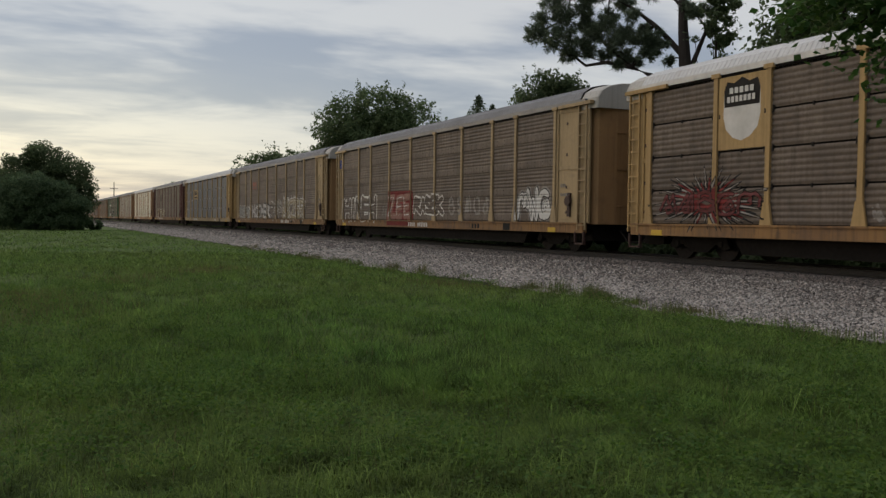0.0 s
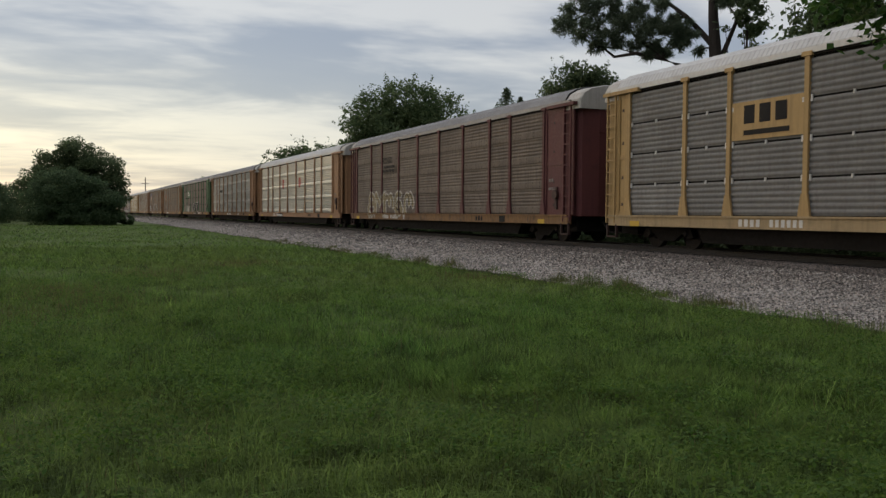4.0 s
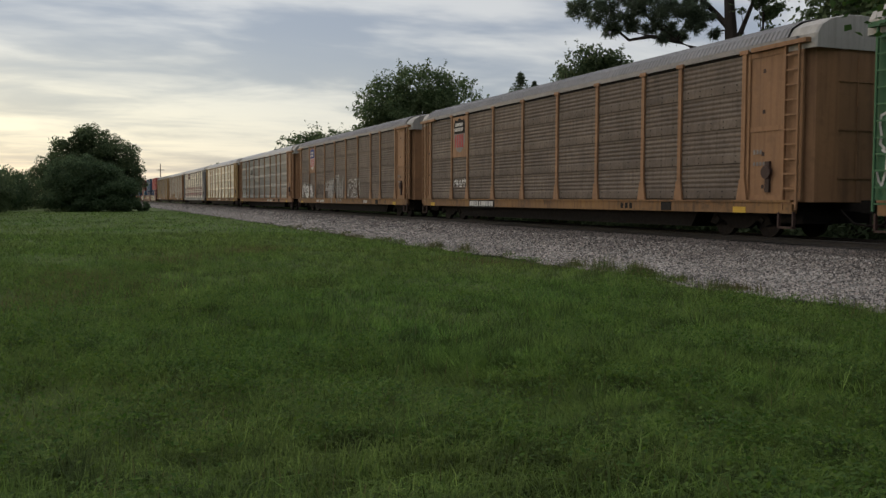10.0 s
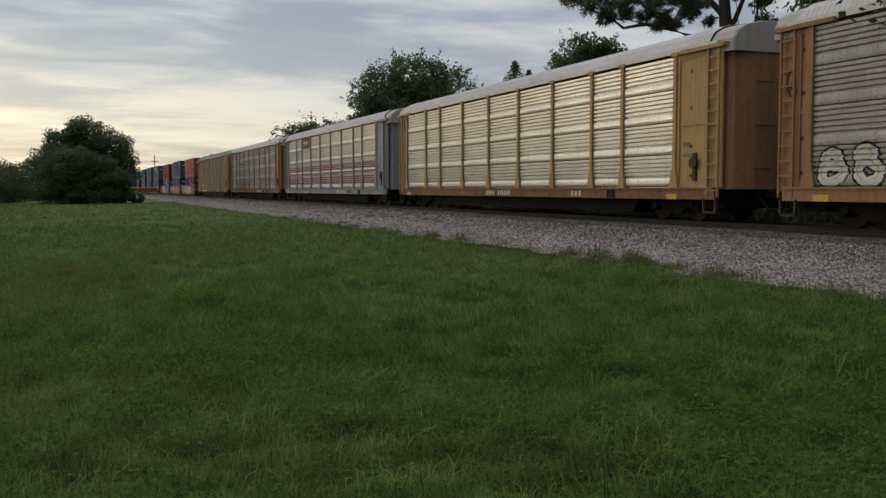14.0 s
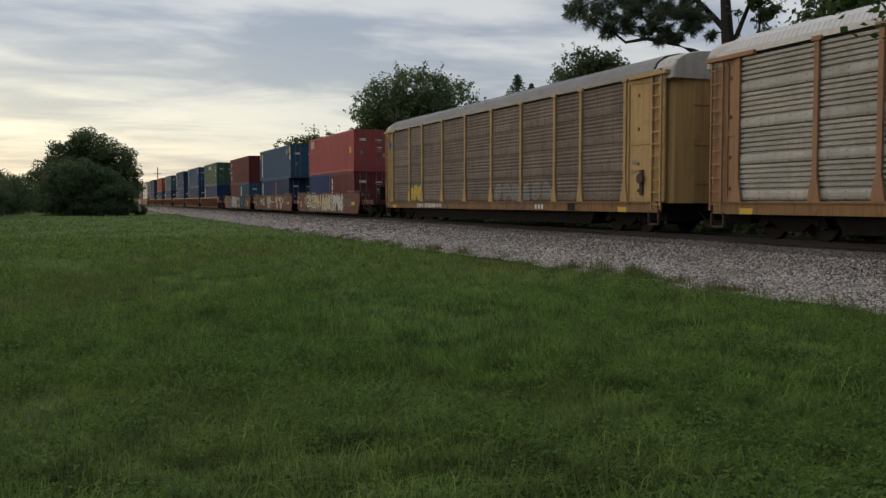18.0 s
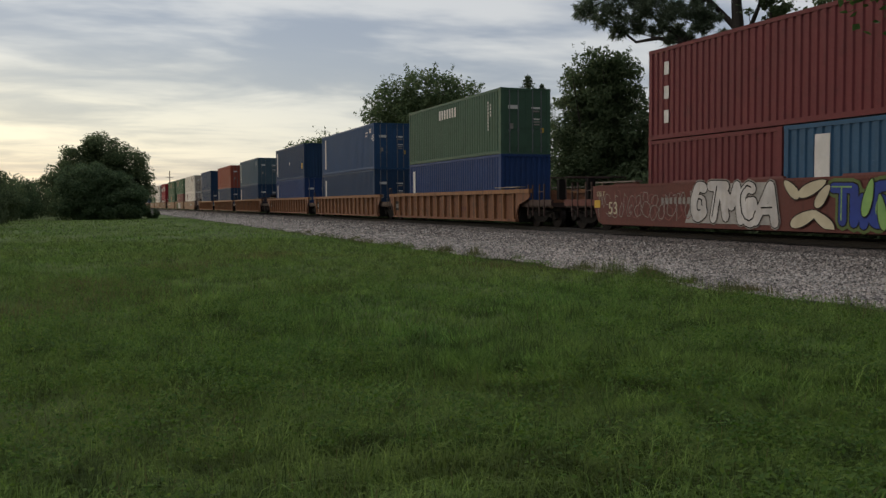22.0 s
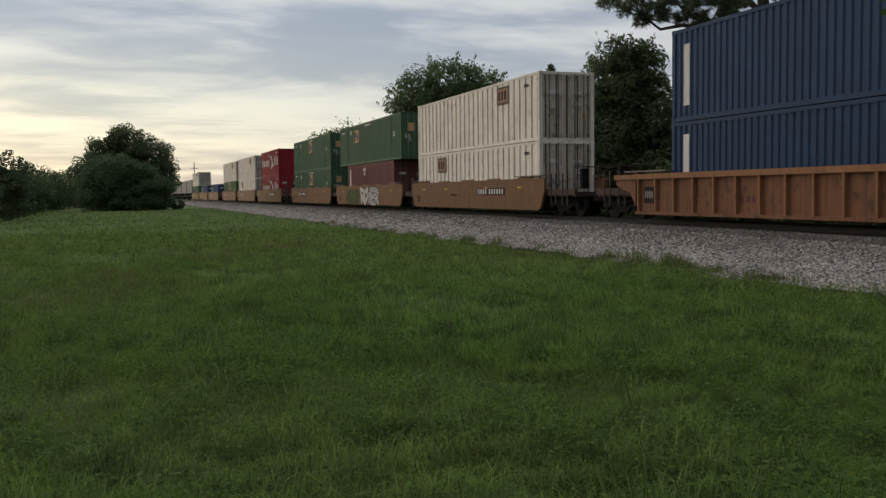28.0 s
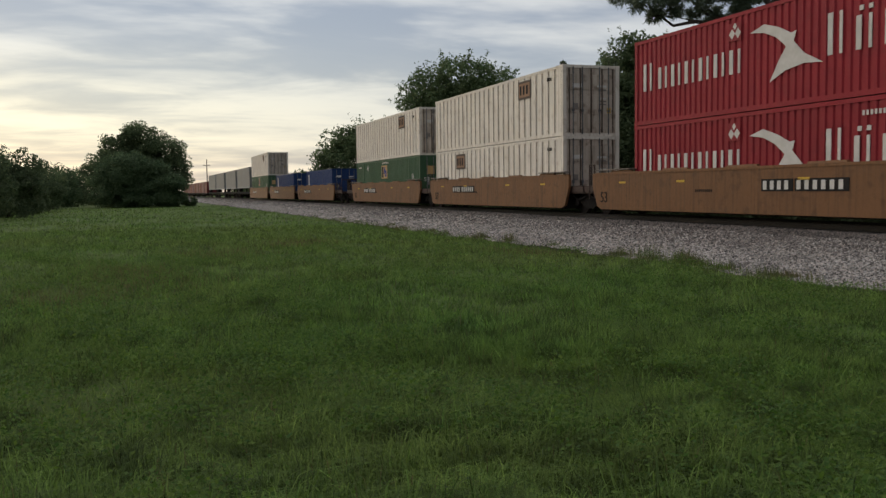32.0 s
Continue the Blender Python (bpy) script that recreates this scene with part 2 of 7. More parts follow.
M = {
    "grass_soil": material("grass_soil", (0.058, 0.098, 0.024), (0.074, 0.092, 0.030), 0.95, 0, 5, 0.35, 0.9, 0.5, spec=0.1),
    "blade": material("grass_blade", (0.074, 0.148, 0.027), (0.108, 0.152, 0.036), 0.75, 0, 0.8, 0.25, 1.0, 0, leaf="grass", spec=0.15),
    "weed": material("weed_leaf", (0.058, 0.118, 0.018), (0.078, 0.134, 0.022), 0.7, 0, 2, 0.4, 0.8, 0, leaf=True, spec=0.2),
    "verge": material("verge_blade", (0.070, 0.112, 0.034), (0.11, 0.10, 0.046), 0.8, 0, 2, 0.5, 0.9, 0, leaf=True, spec=0.1),
    "straw": material("dry_grass", (0.15, 0.13, 0.06), (0.085, 0.085, 0.035), 0.85, 0, 2, 0.5, 0.9, 0, leaf=True, spec=0.1),
    # much darker than the loose stones: shade in their gaps is put into this colour
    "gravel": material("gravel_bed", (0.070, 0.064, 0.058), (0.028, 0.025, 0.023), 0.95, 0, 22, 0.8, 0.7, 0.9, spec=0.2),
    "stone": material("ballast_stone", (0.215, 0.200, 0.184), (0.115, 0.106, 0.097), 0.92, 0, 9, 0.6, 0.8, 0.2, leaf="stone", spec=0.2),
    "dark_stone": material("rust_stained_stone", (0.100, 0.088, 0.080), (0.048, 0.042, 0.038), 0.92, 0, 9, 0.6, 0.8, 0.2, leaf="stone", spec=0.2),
    "rail": material("rail_steel", (0.014, 0.011, 0.010), (0.010, 0.008, 0.007), 0.85, 0.0, 20, 2, 0.7, 0.1),
    # oily stone, with the shade beneath the train also put into its colour
    "track_bed": material("shaded_oily_track_bed", (0.026, 0.023, 0.021), (0.014, 0.012, 0.011), 0.95, 0, 22, 0.8, 0.8, 0.9, spec=0.15),
    "tie": material("sleeper_wood", (0.036, 0.030, 0.026), (0.018, 0.016, 0.014), 0.9, 0, 18, 2, 0.8, 0.4, stretch=(0.2, 1, 1)),
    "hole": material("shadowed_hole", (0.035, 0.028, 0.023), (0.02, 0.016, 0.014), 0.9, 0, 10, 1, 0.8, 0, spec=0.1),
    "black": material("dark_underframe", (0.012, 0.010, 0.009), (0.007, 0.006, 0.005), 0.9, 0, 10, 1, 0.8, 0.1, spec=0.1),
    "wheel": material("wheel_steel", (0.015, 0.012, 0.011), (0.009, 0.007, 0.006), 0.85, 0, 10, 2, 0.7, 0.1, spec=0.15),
    "bark": material("bark", (0.058, 0.047, 0.040), (0.030, 0.025, 0.022), 0.95, 0, 9, 1.5, 0.9, 0.8, stretch=(1, 1, 0.25), spec=0.1),
    "oak": material("oak_leaf", (0.076, 0.110, 0.052), (0.096, 0.126, 0.060), 0.7, 0, 3, 0.5, 0.8, 0, leaf=True, spec=0.15),
    "bush": material("bush_leaf", (0.066, 0.108, 0.052), (0.082, 0.118, 0.058), 0.7, 0, 3, 0.5, 0.8, 0, leaf=True, spec=0.15),
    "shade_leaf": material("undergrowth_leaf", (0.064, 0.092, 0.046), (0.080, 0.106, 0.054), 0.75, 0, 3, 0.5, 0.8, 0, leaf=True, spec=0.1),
    "bright": material("broad_leaf", (0.036, 0.082, 0.018), (0.060, 0.112, 0.026), 0.6, 0, 3, 0.5, 0.8, 0, leaf=True, spec=0.25),
    "mango": material("dense_leaf", (0.082, 0.128, 0.056), (0.112, 0.146, 0.064), 0.7, 0, 3, 0.5, 0.8, 0, leaf=True, spec=0.2),
    "needle": material("pine_needle", (0.092, 0.122, 0.080), (0.112, 0.138, 0.086), 0.75, 0, 3, 0.5, 0.8, 0, leaf=True, spec=0.15),
    "yellow": paint("yellow_paint", (0.33, 0.216, 0.092), 0.55),
    "straw_paint": paint("straw_paint", (0.29, 0.21, 0.115), 0.5),
    "rusty": material("patchy_rusty_sill", (0.120, 0.070, 0.040), (0.21, 0.115, 0.045), 0.75, 0, 6, 0.55, 1.0, 0.1, 0.55, (0.045, 0.03, 0.022), 0.6, 0.1, spec=0.2),
    "seam_dirt": material("dirty_seam", (0.085, 0.060, 0.042), (0.045, 0.033, 0.025), 0.85, 0, 9, 1, 0.8, 0),
    "tan": paint("tan_paint", (0.215, 0.128, 0.060), 0.55),
    "orange": paint("orange_paint", (0.245, 0.134, 0.070), 0.6),
    "well_orange": paint("well_orange_paint", (0.158, 0.076, 0.034), 0.65, dirt=(0.065, 0.036, 0.02), stain=0.5),
    "well_brown": paint("well_brown_paint", (0.095, 0.030, 0.024), 0.5),
    "well_rust": paint("rusty_well_paint", (0.150, 0.062, 0.032), 0.8, dirt=(0.05, 0.028, 0.02), stain=0.7),
    # ribs and top chord, paler than the wall between them
    "well_rib": paint("paler_orange_rib_paint", (0.215, 0.100, 0.046), 0.6, dirt=(0.08, 0.045, 0.028), stain=0.5),
    "well_dark": paint("dark_grimy_paint", (0.045, 0.026, 0.022), 0.6),
    "emblem_tan": paint("faded_orange_emblem", (0.42, 0.27, 0.12), 0.3),
    "green": paint("green_paint", (0.052, 0.125, 0.062), 0.45),
    "maroon": paint("maroon_paint", (0.092, 0.032, 0.032), 0.4),
    "grey": paint("grey_paint", (0.22, 0.23, 0.235), 0.4),
    "cream": paint("cream_end_paint", (0.36, 0.34, 0.31), 0.45),
    "brown_panel": material("brown_weathered_panel", (0.130, 0.101, 0.078), (0.078, 0.060, 0.047), 0.7, 0.0, 9, 0.7, 1.0, 0.04, 0.6, (0.050, 0.036, 0.028), 0.4, 0.10, spec=0.25),
    "grey_panel": material("grey_weathered_panel", (0.125, 0.119, 0.112), (0.08, 0.076, 0.072), 0.7, 0.0, 9, 0.7, 0.8, 0.03, 0.4, (0.06, 0.05, 0.045), 0.2, 0.08),
    "pale_panel": material("pale_weathered_panel", (0.235, 0.235, 0.222), (0.155, 0.155, 0.144), 0.55, 0.3, 9, 0.7, 0.8, 0.03, 0.45, (0.17, 0.135, 0.095), 0.25, 0.10),
    "zinc_panel": material("bright_zinc_panel", (0.40, 0.41, 0.40), (0.29, 0.295, 0.285), 0.36, 0.6, 9, 0.6, 0.6, 0.02, 0.30, (0.28, 0.24, 0.17), 0.12, 0.05),
    "roof_grey": material("grey_roof_sheet", (0.20, 0.195, 0.195), (0.13, 0.125, 0.125), 0.6, 0.3, 9, 0.6, 0.7, 0.1, 0.3, (0.12, 0.10, 0.09), 0.2, 0.12),
    "roof_white": material("white_roof_sheet", (0.42, 0.41, 0.40), (0.32, 0.31, 0.30), 0.55, 0.1, 9, 0.6, 0.7, 0.1, 0.3, (0.25, 0.22, 0.19), 0.2, 0.05),
    "coral_box": paint("coral_container_paint", (0.30, 0.066, 0.066), 0.3),
    "rust_box": paint("oxide_red_container_paint", (0.112, 0.023, 0.026), 0.3),
    "orange_box": paint("orange_container_paint", (0.23, 0.052, 0.030), 0.3),
    "blue_box": paint("blue_container_paint", (0.014, 0.036, 0.112), 0.3),
    "navy_box": paint("navy_container_paint", (0.014, 0.036, 0.080), 0.3),
    "teal_box": paint("teal_container_paint", (0.028, 0.076, 0.136), 0.3),
    "slate_box": paint("slate_container_paint", (0.052, 0.088, 0.115), 0.25),
    "green_box": paint("green_container_paint", (0.042, 0.092, 0.048), 0.3),
    "olive_box": paint("olive_green_container_paint", (0.046, 0.088, 0.057), 0.3),
    "crimson_box": paint("crimson_container_paint", (0.225, 0.016, 0.024), 0.2),
    "white_box": paint("white_container_paint", (0.64, 0.585, 0.51), 0.45, dirt=(0.24, 0.17, 0.115)),
    "faded_maroon_box": paint("faded_maroon_container_paint", (0.135, 0.048, 0.046), 0.4),
    "steel_blue_box": paint("steel_blue_container_paint", (0.020, 0.056, 0.125), 0.3),
    "dirty_white": paint("dirty_white_door_paint", (0.44, 0.375, 0.31), 0.6, dirt=(0.14, 0.10, 0.07), stain=0.6),
    "grey_box": paint("grey_trailer_paint", (0.15, 0.155, 0.155), 0.3),
    "dull_steel": material("worn_walkway_steel", (0.20, 0.17, 0.14), (0.12, 0.10, 0.085), 0.8, 0.1, 12, 1.5, 0.8, 0.1, spec=0.2),
    "bar_steel": material("lock_bar_steel", (0.13, 0.135, 0.14), (0.08, 0.08, 0.085), 0.55, 0.4, 20, 2, 0.7, 0),
    "white_ink": material("white_marking", (0.52, 0.50, 0.47), (0.38, 0.36, 0.33), 0.7, 0, 9, 2, 0.7, 0, spec=0.08),
    "tan_mark": material("faded_tan_marking", (0.27, 0.165, 0.105), (0.20, 0.12, 0.08), 0.75, 0, 9, 2, 0.8, 0, spec=0.08),
    "yellow_ink": material("yellow_marking", (0.48, 0.31, 0.05), (0.36, 0.23, 0.05), 0.7, 0, 9, 2, 0.7, 0, spec=0.08),
    "black_ink": material("black_marking", (0.012, 0.011, 0.011), (0.020, 0.018, 0.016), 0.7, 0, 9, 2, 0.7, 0, spec=0.08),
    "red_ink": material("red_marking", (0.40, 0.04, 0.04), (0.3, 0.05, 0.05), 0.7, 0, 9, 2, 0.7, 0, spec=0.08),
    "crimson_stripe": material("dark_crimson_stripe", (0.17, 0.022, 0.034), (0.12, 0.018, 0.028), 0.6, 0, 9, 2, 0.7, 0, spec=0.2),
    "dull_ink": material("faded_marking", (0.24, 0.22, 0.20), (0.15, 0.13, 0.115), 0.8, 0, 9, 2, 0.8, 0, spec=0.08),
    "green_ink": material("green_spray", (0.20, 0.32, 0.10), (0.12, 0.22, 0.08), 0.7, 0, 9, 2, 0.7, 0, spec=0.08),
    "blue_ink": material("blue_marking", (0.03, 0.05, 0.20), (0.03, 0.04, 0.13), 0.7, 0, 9, 2, 0.7, 0, spec=0.08),
    "pink_ink": material("faded_red_spray", (0.22, 0.09, 0.085), (0.15, 0.07, 0.065), 0.8, 0, 9, 2, 0.8, 0, spec=0.08),
    "pink_tan_ink": material("pinkish_tan_spray", (0.21, 0.115, 0.09), (0.15, 0.08, 0.065), 0.75, 0, 9, 2, 0.7, 0, spec=0.08),
    "faded_red_ink": material("faded_dark_red_spray", (0.14, 0.045, 0.042), (0.085, 0.032, 0.030), 0.75, 0, 9, 1.6, 0.9, 0, spec=0.08),
    "dark_red_ink": material("dark_red_spray", (0.16, 0.028, 0.026), (0.10, 0.022, 0.02), 0.75, 0, 9, 2, 0.7, 0, spec=0.08),
    "silver_ink": material("silver_grey_spray", (0.30, 0.29, 0.27), (0.18, 0.17, 0.155), 0.6, 0.1, 9, 1.2, 0.8, 0, spec=0.08),
    "silver_white": material("silver_white_spray", (0.44, 0.42, 0.40), (0.30, 0.285, 0.27), 0.6, 0.1, 5, 1.6, 0.9, 0, 0.3, (0.22, 0.18, 0.15), 0.3, spec=0.1),
    "cream_ink": material("thin_cream_spray", (0.26, 0.215, 0.13), (0.15, 0.12, 0.08), 0.75, 0, 7, 1.2, 0.9, 0, spec=0.08),
    "olive_ink": material("olive_green_spray", (0.10, 0.13, 0.05), (0.07, 0.09, 0.035), 0.75, 0, 7, 1.2, 0.9, 0, spec=0.08),
    "cream_mark": material("cream_marking", (0.42, 0.37, 0.26), (0.30, 0.26, 0.18), 0.7, 0, 9, 2, 0.7, 0, spec=0.08),
    "pole_wood": material("pole_wood", (0.14, 0.11, 0.09), (0.09, 0.07, 0.06), 0.9, 0, 9, 2, 0.7, 0.2),
}

# ---- helpers ----
class Shape:
    """Points and faces of one mesh, gathered from boxes, prisms, tubes and sheets."""

    def __init__(self):
        self.v, self.f = [], []

    def add(self, pts, faces):
        k = len(self.v)
        self.v.extend(tuple(p) for p in pts)
        self.f.extend(tuple(i + k for i in q) for q in faces)
        return self

    def box(self, x0, x1, y0, y1, z0, z1, taper=0.0):
        t = taper
        pts = [(x0, y0, z0), (x1, y0, z0), (x1, y1, z0), (x0, y1, z0),
               (x0 + t, y0 + t, z1), (x1 - t, y0 + t, z1), (x1 - t, y1 - t, z1), (x0 + t, y1 - t, z1)]
        return self.add(pts, [(3, 2, 1, 0), (4, 5, 6, 7), (0, 1, 5, 4), (1, 2, 6, 5), (2, 3, 7, 6), (3, 0, 4, 7)])

    def prism(self, outline, axis, a, b):
        """An outline of (u, v) drawn out along an axis from a to b."""
        n = len(outline)
        put = {"x": lambda u, v, w: (w, u, v), "y": lambda u, v, w: (u, w, v), "z": lambda u, v, w: (u, v, w)}[axis]
        pts = [put(u, v, a) for u, v in outline] + [put(u, v, b) for u, v in outline]
        sides = [(i, (i + 1) % n, n + (i + 1) % n, n + i) for i in range(n)]
        return self.add(pts, sides + [tuple(range(n))[::-1], tuple(range(n, 2 * n))])

    def tube(self, path, radii, n=6):
        rings = []
        for i, p in enumerate(path):
            p = Vector(p)
            d = (Vector(path[min(i + 1, len(path) - 1)]) - Vector(path[max(i - 1, 0)])).normalized()
            s = d.orthogonal().normalized()
            t = d.cross(s)
            rings.append([p + (s * math.cos(6.2832 * k / n) + t * math.sin(6.2832 * k / n)) * radii[i] for k in range(n)])
        pts = [q for r in rings for q in r]
        faces = [(i * n + k, i * n + (k + 1) % n, (i + 1) * n + (k + 1) % n, (i + 1) * n + k) for i in range(len(path) - 1) for k in range(n)]
        return self.add(pts, faces + [tuple(range(n))[::-1], tuple(range(len(pts) - n, len(pts)))])

    def wheel(self, x, y, z, r, w, n=20):
        self.prism([(y + r * math.cos(6.2832 * k / n), z + r * math.sin(6.2832 * k / n)) for k in range(n)], "x", x - w / 2, x + w / 2)
        return self

    def mesh(self, name, smooth=False):
        me = bpy.data.meshes.new(name)
        me.from_pydata(self.v, [], self.f)
        if smooth:
            me.polygons.foreach_set("use_smooth", [True] * len(me.polygons))
        me.update()
        return me


STORE = {}


def stored(key, make):
    """One mesh for all alike pieces."""
    if key not in STORE:
        s = make()
        STORE[key] = s.mesh(str(key[0]) if isinstance(key, tuple) else key) if isinstance(s, Shape) else s
    return STORE[key]


def part(name, shape, mat, parent=None, label="", at=None):
    """ONE mesh object under a thing or a part; the material sits on the object, so that meshes can be shared."""
    me = shape.mesh(name) if isinstance(shape, Shape) else shape
    ob = new(name, me)
    if not me.materials:
        me.materials.append(None)
    ob.material_slots[0].link = "OBJECT"
    ob.material_slots[0].material = M[mat] if isinstance(mat, str) else mat
    if parent is not None:
        ob.parent = parent
    if at is not None:
        ob.matrix_basis = at
    return tagged(ob, label)


def thing(name, label, category, group="", kind="", at=None):
    ob = new(name)
    ob.empty_display_size = 0.2
    if at is not None:
        ob.matrix_basis = at
    return tagged(ob, label, category, group, kind)


def big_mesh(name, verts, tris):
    """A mesh from number arrays; faces are triangles."""
    me = bpy.data.meshes.new(name)
    me.vertices.add(len(verts))
    me.vertices.foreach_set("co", np.ascontiguousarray(verts, dtype=np.float32).ravel())
    me.loops.add(len(tris) * 3)
    me.loops.foreach_set("vertex_index", np.ascontiguousarray(tris, dtype=np.int32).ravel())
    me.polygons.add(len(tris))
    me.polygons.foreach_set("loop_start", np.arange(0, len(tris) * 3, 3, dtype=np.int32))
    me.update(calc_edges=True)
    return me



# ---- ground, gravel, track ----
def lawn_height(x, y):
    """The lawn, with soft bumps; it dips a little towards the gravel."""
    near = np.exp(-((x - 2) ** 2 + (y - 12) ** 2) / 1600.0)
    h = 0.05 * np.sin(x * 0.7 + 0.4 * np.sin(y * 0.31)) * np.sin(y * 0.43 + 1.3) + 0.03 * np.sin(x * 1.9 + y * 0.8)
    return GROUND + h * near - 0.06 * np.clip((x - 8) / 3, 0, 1)


def gravel_edge(y):
    """Where the lawn gives way to gravel."""
    return 10.75 + 0.10 * np.sin(y * 0.37) + 0.10 * np.sin(y * 1.13 + 2) + 0.07 * np.sin(y * 3.1) + 0.4 * np.clip((y - 40) / 40, 0, 1)


def gravel_height(x):
    """Service strip, then the shoulder of the ballast up to the sleepers, and down again beyond the track."""
    return np.interp(x, [9.0, 10.4, 12.8, 14.2, 16.0, 16.7, 19.5, 20.2, 22.0, 24.0], [-0.70, -0.60, -0.52, -0.42, -0.20, -0.17, -0.17, -0.20, -0.55, -0.75])


def sheet(xs, ys, height):
    gx, gy = np.meshgrid(xs, ys, indexing="ij")
    v = np.stack([gx, gy, height(gx, gy)], -1).reshape(-1, 3)
    n, m = len(xs), len(ys)
    i = np.arange((n - 1) * (m - 1))
    a = (i // (m - 1)) * m + i % (m - 1)
    return v, np.concatenate([np.stack([a, a + m, a + m + 1], -1), np.stack([a, a + m + 1, a + 1], -1)])


def build_ground():
    xs = np.concatenate([[-2500, -900, -300, -120, -60], np.arange(-40, 13, 0.8), np.arange(13, 27, 2), [40, 80, 200, 600, 2500]])
    ys = np.concatenate([[-800, -250, -80, -30], np.arange(-12, 60, 0.8), np.arange(60, 160, 5), [200, 300, 500, 900, 1700, 4000]])
    v, f = sheet(xs, ys, lambda x, y: np.where(x > 12.2, -0.85, lawn_height(x, y)))
    tagged(part("ground", big_mesh("ground", v, f), "grass_soil"), "green lawn of rough unmown grass", "ground", kind="structure")
    xs = np.concatenate([np.arange(9.0, 17.3, 0.16), np.arange(17.3, 24.1, 0.4)])
    ys = np.concatenate([[-120, -60, -20], np.arange(-4, 62, 0.16), np.arange(62, 160, 4), [200, 300, 500, 900, 1700]])
    k = np.random.default_rng(3)
    gx, gy = np.meshgrid(xs, ys, indexing="ij")
    rough = k.normal(0, 0.012, gx.shape)
    edge = gravel_edge(gy)
    z = gravel_height(gx) + rough - 0.35 * np.clip((edge - gx) / 0.5, 0, 1)
    v, f = sheet(xs, ys, lambda x, y: z)
    tagged(part("gravel_bed", big_mesh("gravel_bed", v, f), "gravel"), "crushed stone ballast bed beside the lawn, coloured dark for shaded gaps", "gravel", kind="structure")


def stones(count, x_of, y_of, size, seed, name):
    """Many loose stones in one mesh: squashed, turned stones with four upper faces, half sunk in the bed."""
    k = np.random.default_rng(seed)
    x, y = x_of(k, count), y_of(k, count)
    keep = x > gravel_edge(y) - 0.15 + k.exponential(0.12, count) * 0
    x, y = x[keep], y[keep]
    n = len(x)
    s = size * k.uniform(0.55, 1.35, n)
    base = np.array([(1, 0, 0), (0, 1, 0), (-1, 0, 0), (0, -1, 0), (0.2, 0.1, 0.8)], float)
    v = base[None] * k.uniform(0.65, 1.25, (n, 5, 3))
    a = k.uniform(0, 6.2832, n)
    b = k.uniform(-0.7, 0.7, n)
    c, q = np.cos(a)[:, None], np.sin(a)[:, None]
    X, Y, Z = v[..., 0], v[..., 1], v[..., 2]
    Y, Z = Y * np.cos(b)[:, None] - Z * np.sin(b)[:, None], Y * np.sin(b)[:, None] + Z * np.cos(b)[:, None]
    X, Y = X * c - Y * q, X * q + Y * c
    v = np.stack([X, Y, Z], -1) * s[:, None, None]
    v += np.stack([x, y, gravel_height(x) + s * 0.18], -1)[:, None]
    f = np.array([(0, 1, 4), (1, 2, 4), (2, 3, 4), (3, 0, 4)])
    f = f[None] + (np.arange(n) * 5)[:, None, None]
    return big_mesh(name, v.reshape(-1, 3), f.reshape(-1, 3))


def build_ballast():
    low = lambda k, n: 10.4 + 5.2 * k.uniform(0, 1, n) ** 1.25
    high = lambda k, n: 13.6 + 3.2 * k.uniform(0, 1, n) ** 0.7
    for count, y0, y1, power, size, seed in ((62000, 5.5, 20, 1.1, 0.031, 11), (38000, 19, 38, 1.15, 0.042, 12), (22000, 37, 78, 1.25, 0.068, 13), (24000, 76, 210, 1.3, 0.10, 14)):
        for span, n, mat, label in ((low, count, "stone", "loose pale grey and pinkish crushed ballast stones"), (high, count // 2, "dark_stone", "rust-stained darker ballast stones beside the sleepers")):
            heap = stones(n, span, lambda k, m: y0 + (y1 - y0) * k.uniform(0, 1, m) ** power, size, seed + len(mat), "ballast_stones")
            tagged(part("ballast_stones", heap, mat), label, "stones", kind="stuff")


def build_track():
    track = thing("railway_track", "rusty steel rails on dark wooden sleepers in ballast", "railway track", kind="structure")
    profile = [(-0.07, -0.17), (0.07, -0.17), (0.07, -0.155), (0.012, -0.14), (0.012, -0.045), (0.036, -0.035), (0.036, -0.004), (0.028, 0), (-0.028, 0), (-0.036, -0.004), (-0.036, -0.035), (-0.012, -0.045), (-0.012, -0.14), (-0.07, -0.155)]
    for s in (-0.755, 0.755):
        part("rail", Shape().prism([(XC + s + u, v) for u, v in profile], "y", -200, 1500), "rail", track)
    # bed colour is near black to carry the shade under the train
    part("track_bed", Shape().box(XC - 1.5, XC + 1.5, -120, 900, -0.30, -0.155), "track_bed", track, "oily stone between the rails, darkened in colour for the train's shade")
    tie = stored("sleeper", lambda: Shape().box(-1.3, 1.3, -0.115, 0.115, -0.33, -0.145, 0.008))
    for i in range(150):
        part("sleeper", tie, "tie", track, at=pose(XC, 4 + i * 0.5, random.uniform(-0.01, 0.01), 0, 0, random.uniform(-0.8, 0.8)))
    rest = Shape()
    for i in range(250):
        rest.box(XC - 1.3, XC + 1.3, 79 + i * 0.5 - 0.115, 79 + i * 0.5 + 0.115, -0.33, -0.165)
    for i in range(60):
        rest.box(XC - 1.3, XC + 1.3, 3.5 - i * 0.5 - 0.115, 3.5 - i * 0.5 + 0.115, -0.33, -0.165)
    tagged(part("sleepers", rest, "tie", track), "dark wooden sleepers farther along", kind="stuff")


